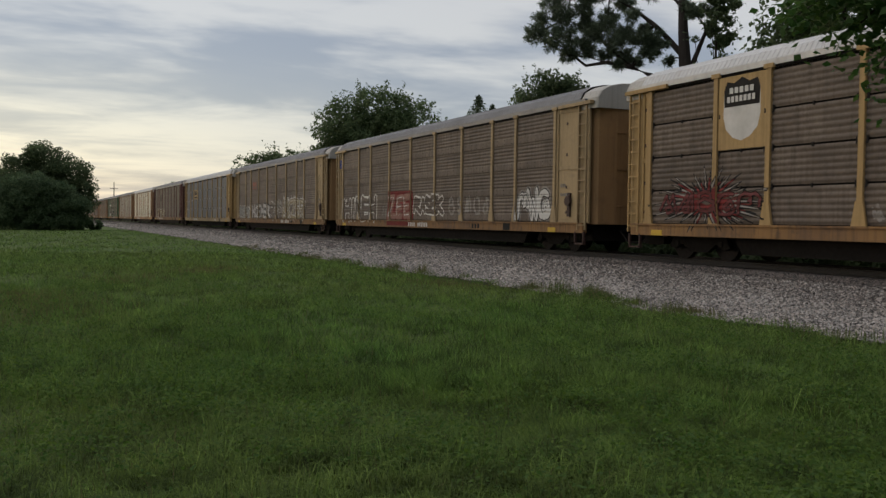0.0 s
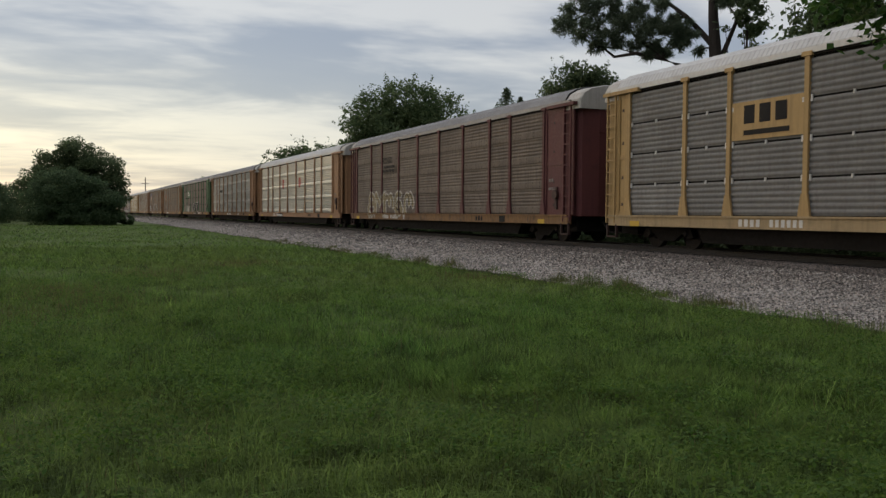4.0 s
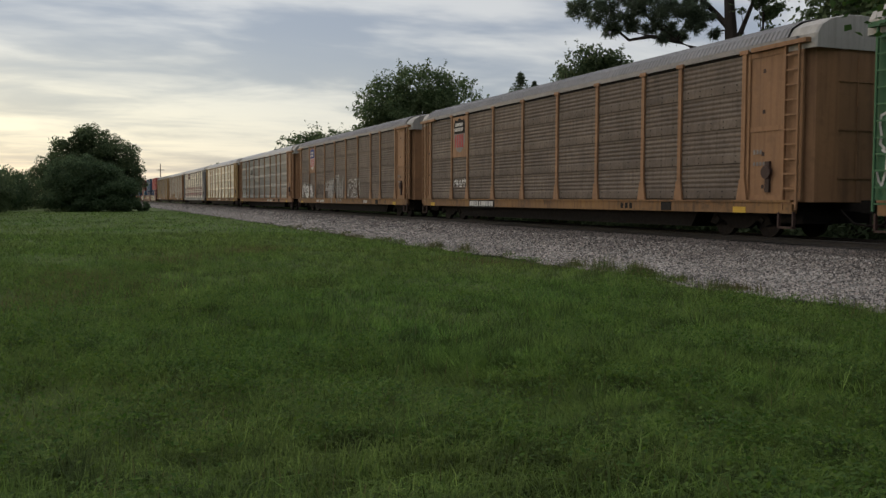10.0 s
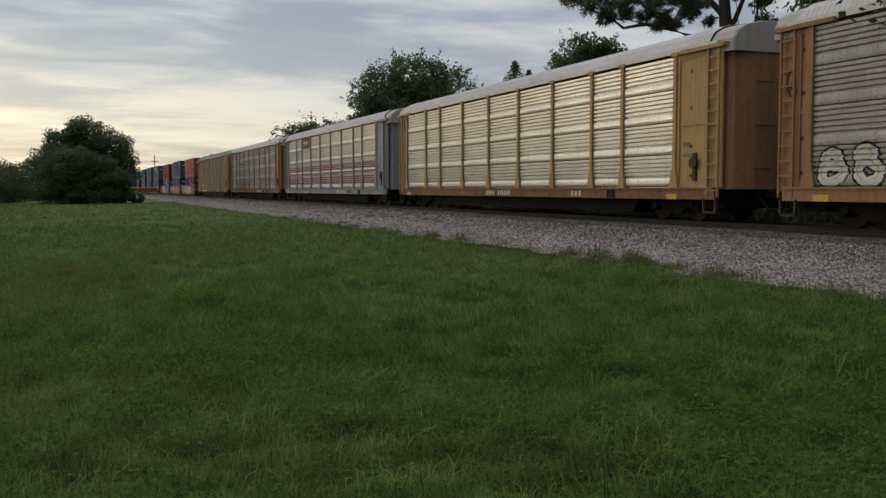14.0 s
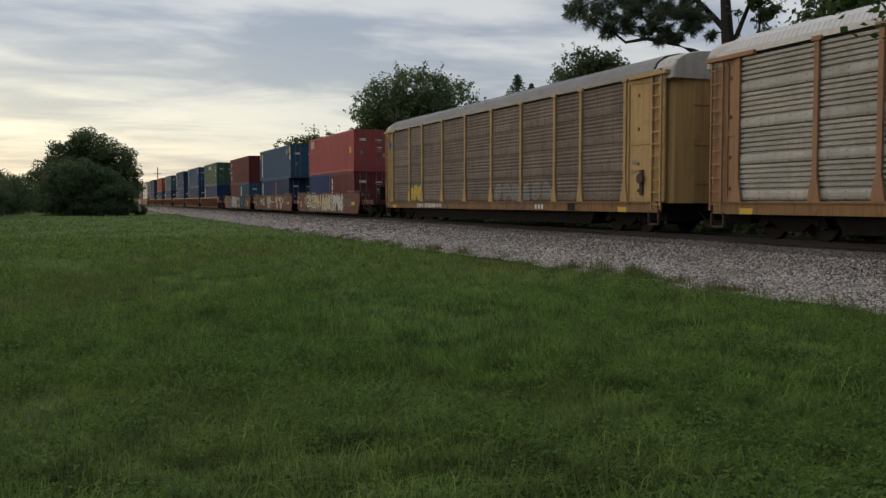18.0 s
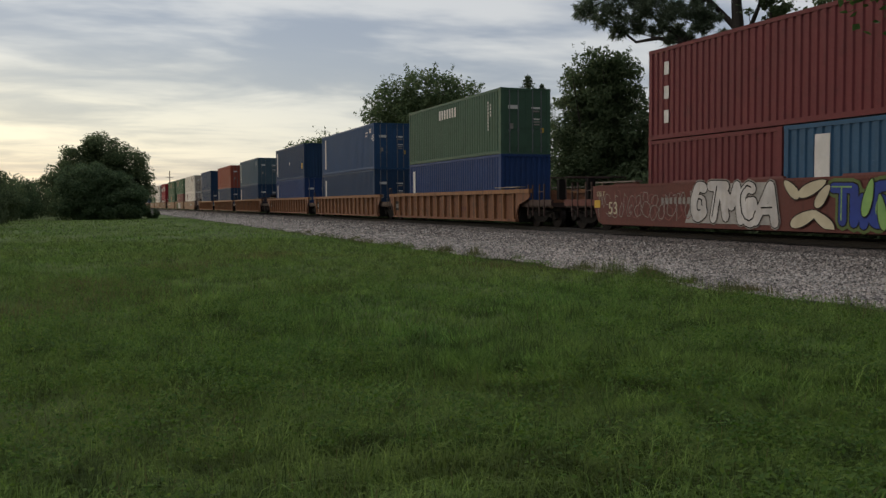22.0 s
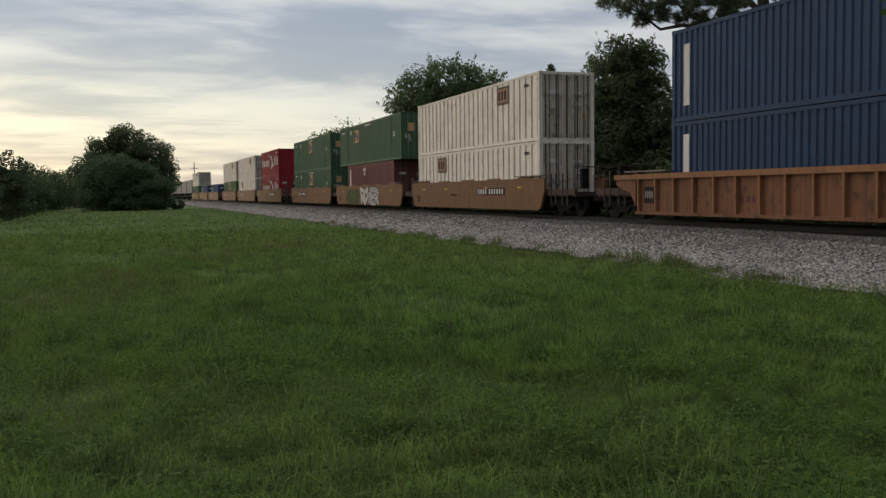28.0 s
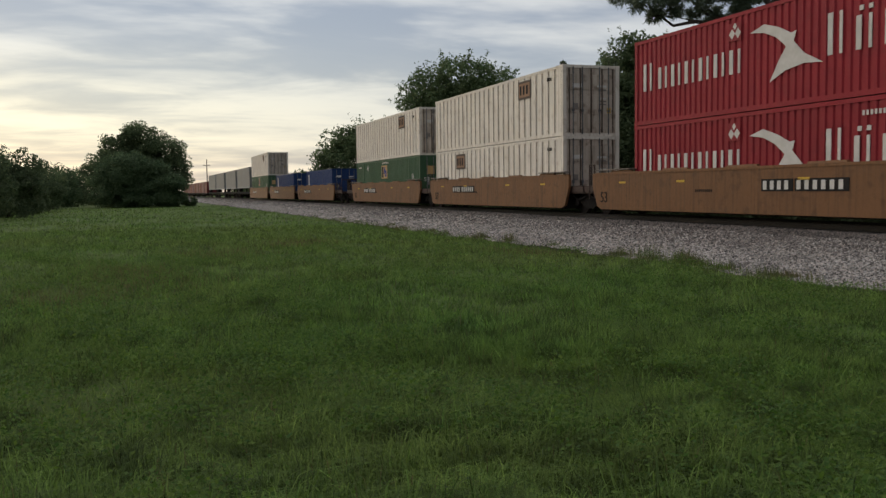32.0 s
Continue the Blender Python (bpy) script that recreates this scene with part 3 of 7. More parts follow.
def blades(x, y, z, height, width, lean, seed, fine=True):
    """Grass blades: tapered strips that bend over, with one triangle at the tip; far ones are the tip alone."""
    k = np.random.default_rng(seed)
    n = len(x)
    a = k.uniform(0, 6.2832, n)
    h = height * k.uniform(0.45, 1.25, n)
    w = width * k.uniform(0.7, 1.3, n)
    b = lean * k.uniform(0.2, 1.4, n) * h
    dx, dy = np.cos(a), np.sin(a)
    foot = np.stack([x, y, z - 0.03], -1)
    out, side = np.stack([dx, dy, 0 * dx], -1), np.stack([-dy, dx, 0 * dx], -1) * w[:, None] / 2
    up = np.array([0, 0, 1.0])
    mid = foot + out * (b * 0.3)[:, None] + up * (h * 0.6)[:, None]
    tip = foot + out * b[:, None] + up * (h * (1 - 0.25 * lean))[:, None]
    if fine:
        v = np.stack([foot - side, foot + side, mid - side * 0.8, mid + side * 0.8, tip], 1)
        f = np.array([(0, 1, 3), (0, 3, 2), (2, 3, 4)])
    else:
        v = np.stack([foot - side, foot + side, tip], 1)
        f = np.array([(0, 1, 2)])
    f = f[None] + (np.arange(n) * v.shape[1])[:, None, None]
    return v.reshape(-1, 3), f.reshape(-1, 3)


def lawn_points(n, r0, r1, seed, power=1.0):
    """Places on the lawn in the sector that the lawn fills before the gravel."""
    k = np.random.default_rng(seed)
    r = r0 + (r1 - r0) * k.uniform(0, 1, n) ** power
    a = np.radians(k.uniform(-11, 57, n))
    x, y = r * np.sin(a), r * np.cos(a)
    keep = x < gravel_edge(y) + 0.1 - k.exponential(0.1, n)
    return x[keep], y[keep]


def patches(x, y):
    """Slow variation over the lawn, 0 to 1."""
    p = np.sin(x * 0.9 + 1.7 * np.sin(y * 0.23)) * np.sin(y * 0.52 + 0.8) + 0.6 * np.sin(x * 2.3 + 1.1) * np.sin(y * 1.7 + 0.3 * x)
    return np.clip(0.5 + p * 0.35, 0, 1)


def clumped(x, y, seed, reach):
    """Pull part of the points towards shared tuft centres."""
    k = np.random.default_rng(seed)
    n = len(x)
    m = max(n // 40, 1)
    c = k.integers(0, n, m)
    pick = k.integers(0, m, n)
    gx, gy = x[c][pick] + k.normal(0, reach, n), y[c][pick] + k.normal(0, reach, n)
    use = (k.uniform(0, 1, n) < 0.45) & (np.hypot(gx, gy) > 2.5)
    return np.where(use, gx, x), np.where(use, gy, y), np.where(use, 1.0 + 0.45 * np.sin(pick * 12.9898), 0.8)


def build_grass():
    for n, r0, r1, h, w, power, seed, lean in ((125000, 2.3, 6.3, 0.17, 0.0062, 1.1, 21, 1.15), (150000, 5.6, 9.8, 0.18, 0.0085, 1.0, 26, 1.1), (430000, 8.5, 42, 0.20, 0.0155, 1.2, 22, 1.0), (210000, 27, 112, 0.19, 0.050, 1.1, 23, 1.1)):
        x, y = lawn_points(n, r0, r1, seed, power)
        x, y, tall = clumped(x, y, seed + 5, 0.09 + 0.004 * r1)
        x = np.minimum(x, gravel_edge(y) + 0.05)
        p = patches(x, y)
        v, f = blades(x, y, lawn_height(x, y), h * (0.7 + 0.45 * p) * tall, w, lean, seed, r0 < 5)
        tagged(part("grass", big_mesh("grass", v, f), "blade"), "rough green unmown grass blades of the lawn", "grass", kind="stuff")
    # dry stalks, thicker towards the gravel
    x, y = lawn_points(5000, 3, 30, 31, 1.0)
    v, f = blades(x, y, lawn_height(x, y), 0.24 * (0.6 + 0.5 * patches(x, y)), 0.006, 0.6, 31)
    tagged(part("dry_grass", big_mesh("dry_grass", v, f), "straw"), "thin dry straw-coloured grass stalks", "grass", kind="stuff")
    # the rest of the lawn round about
    k = np.random.default_rng(45)
    r, a = 0.25 + 13.5 * k.uniform(0, 1, 70000) ** 0.8, k.uniform(0, 6.2832, 70000)
    x, y = r * np.sin(a), r * np.cos(a)
    ok = ((r < 2.5) | (np.cos(a - 0.4) < 0.80)) & (x < gravel_edge(y))
    x, y = x[ok], y[ok]
    v, f = blades(x, y, lawn_height(x, y), np.full(len(x), 0.17), 0.012, 1.1, 45, False)
    tagged(part("grass", big_mesh("grass", v, f), "blade"), "rough green unmown grass blades of the lawn", "grass", kind="stuff")
    # long loose blades that stand out of the turf in tufts
    k = np.random.default_rng(41)
    cx, cy = lawn_points(420, 2.6, 13, 42, 0.9)
    pick = k.integers(0, len(cx), 9000)
    x, y = cx[pick] + k.normal(0, 0.10, 9000), cy[pick] + k.normal(0, 0.10, 9000)
    ok = (np.hypot(x, y) > 2.4) & (x < gravel_edge(y))
    x, y = x[ok], y[ok]
    v, f = blades(x, y, lawn_height(x, y), 0.27 + 0.10 * np.sin(pick[ok] * 3.7), 0.0055, 1.3, 41)
    tagged(part("grass", big_mesh("grass", v, f), "blade"), "long loose green grass blades in tufts", "grass", kind="stuff")
    # faded brownish patches with seed heads
    k = np.random.default_rng(39)
    cx, cy = np.array([-0.2, 0.6, -0.9, 2.2, 4.8, 9.4]), np.array([18.6, 16.2, 14.6, 24.0, 27.0, 20.5])
    pick = k.integers(0, len(cx), 5000)
    x, y = cx[pick] + k.normal(0, 0.65, 5000), cy[pick] + k.normal(0, 0.9, 5000)
    v, f = blades(x, y, lawn_height(x, y), np.full(5000, 0.25), 0.012, 0.6, 39, False)
    tagged(part("dry_grass", big_mesh("dry_grass", v, f), "straw"), "faded brownish seeding grass in patches", "grass", kind="stuff")
    # tall tufts at the gravel's edge
    k = np.random.default_rng(40)
    c = np.array([13.2, 14.6, 15.4, 16.1, 17.3, 18.4, 18.9, 20.6, 22.5, 25.0, 27.5])
    pick = k.integers(0, len(c), 1500)
    y = c[pick] + k.normal(0, 0.13, 1500)
    x = gravel_edge(y) - 0.02 + k.normal(0, 0.11, 1500)
    v, f = blades(x, y, lawn_height(np.minimum(x, 10.9), y), 0.30 + 0.13 * np.sin(pick * 5.1), 0.010, 0.45, 40)
    tagged(part("verge_grass", big_mesh("verge_grass", v, f), "verge"), "tall weedy tufts standing at the gravel edge", "grass", kind="stuff")
    k = np.random.default_rng(33)
    y = 6 + 50 * k.uniform(0, 1, 6000) ** 1.3
    y += 0.8 * np.sin(y * 2.2)
    x = gravel_edge(y) - k.exponential(0.25, len(y)) + 0.12
    v, f = blades(x, y, lawn_height(np.minimum(x, 10.9), y), 0.26 * (0.45 + 0.7 * np.abs(np.sin(y * 1.9))), 0.011, 0.5, 33)
    tagged(part("verge_grass", big_mesh("verge_grass", v, f), "verge"), "taller brownish grass along the gravel edge", "grass", kind="stuff")
    # broad-leaved weeds in patches
    k = np.random.default_rng(35)
    cx, cy = lawn_points(760, 2.8, 24, 36, 1.0)
    keep = patches(cx + 3, cy * 0.8) > 0.36
    cx, cy = cx[keep], cy[keep]
    pick = k.integers(0, len(cx), 80000)
    wide = 0.10 + 0.16 * np.abs(np.sin(pick * 7.3))
    x, y = cx[pick] + wide * k.normal(0, 1, 80000), cy[pick] + wide * k.normal(0, 1, 80000)
    ok = (np.hypot(x, y) > 2.6) & (x < gravel_edge(y) - 0.1)
    x, y = x[ok], y[ok]
    P = np.stack([x, y, lawn_height(x, y) + k.uniform(0.07, 0.19, len(x)) + 0.06 * np.sin(pick[ok] * 2.9)], -1)
    v, f = leaves(P, np.tile([0.0, 0.0, 1.6], (len(P), 1)), 0.034, 37, 0.6)
    tagged(part("weeds", big_mesh("weeds", v, f), "weed"), "low broad-leaved weeds among the grass", "weeds", kind="stuff")


def leaves(points, outward, size, seed, slim=0.55):
    """A leaf at each point: two triangles folded along the rib, turned mostly outward."""
    k = np.random.default_rng(seed)
    n = len(points)
    nrm = outward + k.normal(0, 0.75, (n, 3)) + np.array([0, 0, 0.25])
    nrm /= np.linalg.norm(nrm, axis=1)[:, None]
    d = np.cross(nrm, k.normal(0, 1, (n, 3)))
    d /= np.linalg.norm(d, axis=1)[:, None] + 1e-9
    s = np.cross(nrm, d)
    ln = (size * k.uniform(0.6, 1.4, n))[:, None]
    a, b = points - d * ln / 2, points + d * ln / 2
    m = points + nrm * ln * 0.08
    v = np.stack([a, m - s * ln * slim / 2, b, m + s * ln * slim / 2], 1)
    f = np.array([(0, 1, 2), (0, 2, 3)])[None] + (np.arange(n) * 4)[:, None, None]
    return v.reshape(-1, 3), f.reshape(-1, 3)


build_ground()
build_track()
build_ballast()
build_grass()

# ---- trees and bushes ----
def crown_points(lobes, n, seed, inner=0.55, sub=26, puff=1.0):
    """Points in many small clumps over the surfaces of a few large lobes, so that the outline is uneven with gaps."""
    k = np.random.default_rng(seed)
    lobes = np.array(lobes, float)
    area = (lobes[:, 3] * lobes[:, 4] + lobes[:, 3] * lobes[:, 5] + lobes[:, 4] * lobes[:, 5])
    clumps = k.choice(len(lobes), int(sub * len(lobes)), p=area / area.sum())
    d = k.normal(0, 1, (len(clumps), 3))
    d /= np.linalg.norm(d, axis=1)[:, None]
    rad = k.uniform(inner, 1.0, len(clumps))[:, None]
    cc = lobes[clumps, :3] + d * lobes[clumps, 3:] * rad
    cr = lobes[clumps, 3:].mean(1) * k.uniform(0.16, 0.36, len(clumps)) * puff
    pick = k.choice(len(clumps), n, p=cr ** 2 / (cr ** 2).sum())
    e = k.normal(0, 1, (n, 3))
    e /= np.linalg.norm(e, axis=1)[:, None]
    pts = cc[pick] + e * (cr[pick] * k.uniform(0.3, 1.1, n) ** 0.6)[:, None] * np.array([1.1, 1.1, 0.8])
    return pts, (e + d[pick]) / 2, cc, cr


def tree(name, label, category, base, lobes, n, leaf, mat, seed, trunk=0.2, slim=0.55, limbs=9, inner=0.55, sub=26, group="", turn=0, puff=1.0, shoots=0):
    k = np.random.default_rng(seed)
    t = thing(name, label, category, group, at=pose(*base, 0, 0, -turn))
    pts, out, cc, cr = crown_points(lobes, n, seed, inner, sub, puff)
    if shoots:
        # thin leafy shoots that break the outline
        root = k.choice(len(pts), shoots)
        way = out[root] + np.array([0, 0, 0.7])
        way /= np.linalg.norm(way, axis=1)[:, None]
        far = k.uniform(0.2, 1.0, (shoots, 9)) * k.uniform(0.5, 1.3, (shoots, 1)) * leaf * 4
        more = (pts[root][:, None] + way[:, None] * far[..., None] + k.normal(0, leaf * 0.35, (shoots, 9, 3))).reshape(-1, 3)
        pts, out = np.concatenate([pts, more]), np.concatenate([out, np.repeat(way, 9, 0)])
    pts[:, 2] = np.maximum(pts[:, 2], 0.02)
    low, top = np.array(lobes, float)[:, 2].min(), np.array(lobes, float)[:, 2].max()
    wood = Shape()
    fork = max(low * 0.75, 0.4)
    wood.tube([(0, 0, -0.3), (0.04, 0.02, fork * 0.5), (-0.03, 0.05, fork), (0, 0, top)], [trunk * 1.3, trunk, trunk * 0.85, trunk * 0.25], 8)
    for c in cc[k.choice(len(cc), min(limbs, len(cc)), replace=False)]:
        s = np.array([0, 0, fork * k.uniform(0.7, 1.1)])
        m = (s + c) / 2 + k.normal(0, 0.12, 3) * np.linalg.norm(c) * 0.2
        wood.tube([tuple(s), tuple(m), tuple(c)], [trunk * 0.5, trunk * 0.3, trunk * 0.1], 5)
    part("trunk", wood, "bark", t)
    v, f = leaves(pts, out, leaf, seed + 1, slim)
    part("crown", big_mesh("crown", v, f), mat, t)
    return t


def spread(n, seed, cx, cy, cz, wx, wy, wz, r0, r1):
    """Lobes scattered through a box-like crown."""
    k = random.Random(seed)
    out = []
    for _ in range(n):
        r = k.uniform(r0, r1)
        out.append((cx + k.uniform(-wx, wx), cy + k.uniform(-wy, wy), cz + k.uniform(-wz, wz), r, r, r * 0.85))
    return out


def clump_pine(dist, ground):
    """A large pine: a forked trunk, bent limbs and dense clumps of needle tufts at their ends; places by turn and rise from the lawn."""
    def spot(turn, rise, depth=0.0):
        return Vector(polar(turn, dist + depth, 1.0 + dist * math.tan(radians(rise))))
    k = random.Random(101)
    t = thing("pine_tree", "tall dark pine with forked trunk and dense needle clumps", "tree", at=pose(0, 0, 0))
    foot = Vector(polar(39.4, dist, ground - 0.3))
    wood = Shape()
    wood.tube([tuple(foot), tuple(spot(39.65, 4.6)), tuple(spot(39.4, 7.4)), tuple(spot(39.15, 9.7)), tuple(spot(39.0, 11.7)), tuple(spot(38.9, 15)), tuple(spot(38.2, 18))], [0.42, 0.38, 0.35, 0.30, 0.24, 0.18, 0.06], 9)
    limbs = ((0.20, [(39.5, 6.8), (38.9, 7.6), (38.0, 8.5), (37.2, 9.0), (36.0, 9.5), (34.5, 9.75), (33.2, 9.7), (32.2, 10.4)]), (0.10, [(38.0, 8.45), (36.7, 8.2), (35.6, 7.9), (34.8, 7.5)]), (0.07, [(39.4, 8.0), (38.9, 8.6), (38.1, 8.6)]),
             (0.17, [(39.2, 9.9), (38.3, 11.0), (37.4, 11.8), (36.0, 13.0), (34.6, 13.7)]), (0.14, [(39.5, 9.3), (39.9, 10.4), (40.4, 11.5), (41.2, 12.4), (41.6, 13.8)]), (0.10, [(36.0, 9.5), (35.0, 10.4), (33.6, 11.5), (32.0, 12.4)]), (0.08, [(34.6, 9.75), (33.4, 10.2), (32.2, 10.2)]),
             (0.08, [(37.3, 11.9), (36.4, 11.4), (35.4, 11.3)]), (0.10, [(38.85, 13.0), (37.5, 14.4), (35.4, 15.4)]), (0.08, [(38.9, 15), (40.4, 16.2), (41.5, 16.6)]))
    for thick, limb in limbs:
        path = [spot(a, e, 0.35 * math.sin(i * 2.3)) for i, (a, e) in enumerate(limb)]
        n = len(path)
        wood.tube([tuple(p) for p in path], [thick * (1 - 0.75 * i / (n - 1)) for i in range(n)], 7)
    clumps = ((30.5, 12.4, 0.47), (30.1, 11.5, 0.53), (31.1, 11.1, 0.60), (32.0, 11.7, 0.53), (31.7, 12.7, 0.53), (32.6, 10.8, 0.53), (32.2, 10.2, 0.37), (33.2, 12.0, 0.47), (33.0, 12.8, 0.53), (33.7, 11.4, 0.47), (33.5, 10.5, 0.40), (34.3, 11.8, 0.53), (34.5, 12.6, 0.47), (35.0, 11.0, 0.56),
              (34.5, 10.4, 0.37), (35.6, 11.6, 0.47), (35.5, 10.3, 0.47), (36.0, 12.4, 0.33), (36.5, 11.0, 0.60), (37.3, 11.2, 0.47), (37.0, 10.2, 0.51), (37.6, 10.6, 0.37), (36.2, 9.9, 0.33), (36.8, 11.9, 0.24), (35.2, 9.7, 0.24), (39.8, 12.4, 0.37), (39.3, 12.8, 0.33), (38.2, 9.9, 0.19), (40.3, 12.6, 0.30),
              (33.4, 13.6, 0.62), (35.4, 13.6, 0.55), (31.2, 13.7, 0.65), (32.3, 14.3, 0.70), (37.0, 13.9, 0.55), (34.2, 15.0, 0.9), (36.4, 15.6, 0.9), (41.7, 13.9, 0.5), (41.4, 16.6, 0.9), (38.6, 16.6, 0.9), (38.2, 18.2, 0.8))
    # twigs that carry the clumps
    for a, e, r in clumps:
        base = min((spot(ta, te) for _, limb in limbs for ta, te in limb), key=lambda q: (q - spot(a, e)).length)
        tip = spot(a, e, 0.2)
        wood.tube([tuple(base), tuple(base.lerp(tip, 0.55) + Vector((0, 0, 0.10))), tuple(tip)], [0.05, 0.035, 0.015], 5)
    part("trunk", wood, "bark", t)
    pts, ways = [], []
    for a, e, r in clumps:
        c = spot(a, e, k.uniform(-0.8, 0.8))
        for _ in range(int(120 * r * r) + 12):
            d = Vector((k.gauss(0, 1), k.gauss(0, 1), k.gauss(0, 0.8))).normalized()
            pts.append(c + d * r * k.uniform(0.35, 1.05))
            ways.append(d)
    g = np.random.default_rng(101)
    needles = 28
    P, W = np.repeat(np.array([tuple(p) for p in pts]), needles, 0), np.repeat(np.array([tuple(w) for w in ways]), needles, 0)
    P = P + g.normal(0, 0.07, P.shape)
    d = W * 0.6 + g.normal(0, 0.7, P.shape)
    d /= np.linalg.norm(d, axis=1)[:, None]
    s = np.cross(d, g.normal(0, 1, P.shape))
    s /= np.linalg.norm(s, axis=1)[:, None]
    ln = (0.26 * g.uniform(0.6, 1.2, len(P)))[:, None]
    v = np.stack([P - s * 0.021, P + s * 0.021, P + d * ln], 1).reshape(-1, 3)
    part("crown", big_mesh("crown", v, np.arange(len(v)).reshape(-1, 3)), "needle", t)
    return t


def spire(base, height, width, seed):
    """A slim conifer with level tiers."""
    k = random.Random(seed)
    t = thing("conifer_tree", "slim dark conifer with level tiers, above the train", "tree", at=pose(*base))
    part("trunk", Shape().tube([(0, 0, -0.3), (0, 0, height * 0.5), (0, 0, height)], [0.16, 0.1, 0.02], 6), "bark", t)
    pts, out = [], []
    z = height * 0.35
    while z < height - 0.05:
        r = min(0.10 + 0.56 * (height - z), width * 1.4)
        for j in range(11):
            a = j * 0.571 + k.uniform(-0.2, 0.2)
            for q in range(14):
                u = k.uniform(0.05, 1)
                pts.append((math.sin(a) * r * u + k.gauss(0, 0.04), math.cos(a) * r * u + k.gauss(0, 0.04), z - 0.10 * u + k.gauss(0, 0.05)))
                out.append((0, 0, 1))
        z += 0.24
    v, f = leaves(np.array(pts), np.array(out, float), 0.24, seed, 0.35)
    part("crown", big_mesh("crown", v, f), "needle", t)


def polar(turn, dist, z=GROUND):
    return (dist * math.sin(radians(turn)), dist * math.cos(radians(turn)), z)


def hedge(name, label, spots, seed, n, leaf, mat, group):
    """A row of shrubs, each with its own stems and leaves."""
    for j, (x, y, w, h) in enumerate(spots):
        tree(name, label, "shrub", (x, y, GROUND - 0.12), spread(6, seed + j, 0, 0, h * 0.55, w * 0.6, w * 0.5, h * 0.26, w * 0.42, w * 0.6) + [(0, 0, h * 0.32, w * 1.05, w * 0.8, h * 0.32)], n, leaf, mat[j % len(mat)], seed + 40 + j, 0.12, group=group, sub=30)


def build_trees():
    g = GROUND - 0.1
    # the group on the lawn's far end
    tree("oak_tree", "dark rounded evergreen tree at the lawn's far end", "tree", (1.2, 116, g),
         [(0.4, 0, 7.5, 2.9, 2.8, 2.5), (-1.9, 0, 6.8, 2.3, 2.4, 2.3), (3.0, 0, 6.6, 2.4, 2.4, 2.2), (4.5, 0, 5.3, 1.7, 2.2, 1.8), (-4.1, 0, 5.0, 1.9, 2, 1.9), (-5.5, 0, 3.9, 1.3, 1.6, 1.4), (4.9, -0.4, 3.8, 1.4, 1.5, 1.4), (0, 0, 4.0, 5.0, 2.6, 3.0)], 64000, 0.25, "oak", 41, 0.4, inner=0.6, sub=60, puff=1.1)
    tree("shrub", "large rounded dark green shrub before the tree", "shrub", (0.6, 108, g),
         [(-0.9, 0, 4.0, 2.8, 2.4, 2.3), (1.7, 0, 3.1, 2.6, 2.4, 2.1), (-2.6, 0, 2.4, 2.0, 2, 1.9), (3.6, 0, 2.2, 2.1, 2, 1.9), (0.4, -0.3, 1.3, 4.9, 2.2, 1.3)], 52000, 0.23, "bush", 43, 0.14, inner=0.72, sub=64, puff=1.1)
    tree("shrub", "large rounded dark green shrub beside the track", "shrub", (6.4, 112, g), [(-0.9, 0, 0.9, 1.2, 1.2, 0.9), (0.5, 0, 0.6, 0.9, 0.9, 0.6)], 4500, 0.2, "bush", 44, 0.1, inner=0.6)
    hedge("shrub", "dense dark green shrub in the hedge row beside the lawn",
          ((-8.0, 70, 2.3, 5.2), (-9.2, 62, 2.4, 5.6), (-10.6, 55, 2.6, 6.0), (-8.4, 80, 2.2, 4.7), (-8.0, 92, 2.6, 4.8), (-7.8, 106, 3.0, 5.3), (-7.2, 122, 3.0, 5.2), (-4.6, 136, 3.4, 5.2), (-13, 78, 3.4, 6.4), (-14, 98, 4.0, 6.6), (-11, 128, 4.2, 6.2)), 50, 11000, 0.20, ("shade_leaf", "oak", "bush"), "hedge row")
    # beyond the track
    b = -0.85
    tree("broadleaf_tree", "dense green broadleaf tree beyond the track", "tree", (29.3, 79, b),
         [(0.2, 0, 11.6, 2.8, 3, 2.5), (-3.0, 0, 10.5, 2.5, 2.6, 2.4), (3.0, 0, 10.7, 2.5, 2.6, 2.4), (-4.8, 0, 9.3, 1.6, 2, 2.1), (5.0, 0, 9.6, 1.7, 2, 2.0), (6.8, 0, 9.3, 1.3, 1.6, 1.9), (0.2, 0, 8.2, 4.8, 3, 3.6), (-4.9, 0, 6.6, 1.7, 2, 2.4), (5.6, 0, 6.6, 1.9, 2, 2.4), (0, 0, 3.6, 5.5, 3, 3.0)], 60000, 0.25, "mango", 71, 0.45, inner=0.62, sub=64, turn=20.4, puff=0.9, shoots=1300)
    tree("broadleaf_tree", "low ragged tree line beyond the track", "tree", (29.5, 117, b),
         [(-4.4, 0, 7.9, 1.9, 2, 1.9), (-2.4, 0, 8.6, 1.7, 2, 1.8), (-0.4, 0, 8.7, 1.7, 2, 2.0), (1.8, 0, 9.4, 1.5, 2, 2.0), (3.4, 0, 9.3, 1.3, 2, 1.8), (5.0, 0, 9.7, 1.4, 2, 1.9), (0, 0, 5.4, 6.6, 3, 3.4)], 24000, 0.34, "mango", 73, 0.3, inner=0.6, sub=34, shoots=500)
    tree("broadleaf_tree", "small dark tree far beyond the track", "tree", (28.5, 206, b), [(0, 0, 8.2, 2.0, 1.6, 1.5), (3.2, 0, 8.8, 1.0, 1, 0.9), (0.8, 0, 5.0, 3.2, 2, 3.0)], 4500, 0.45, "oak", 75, 0.3)
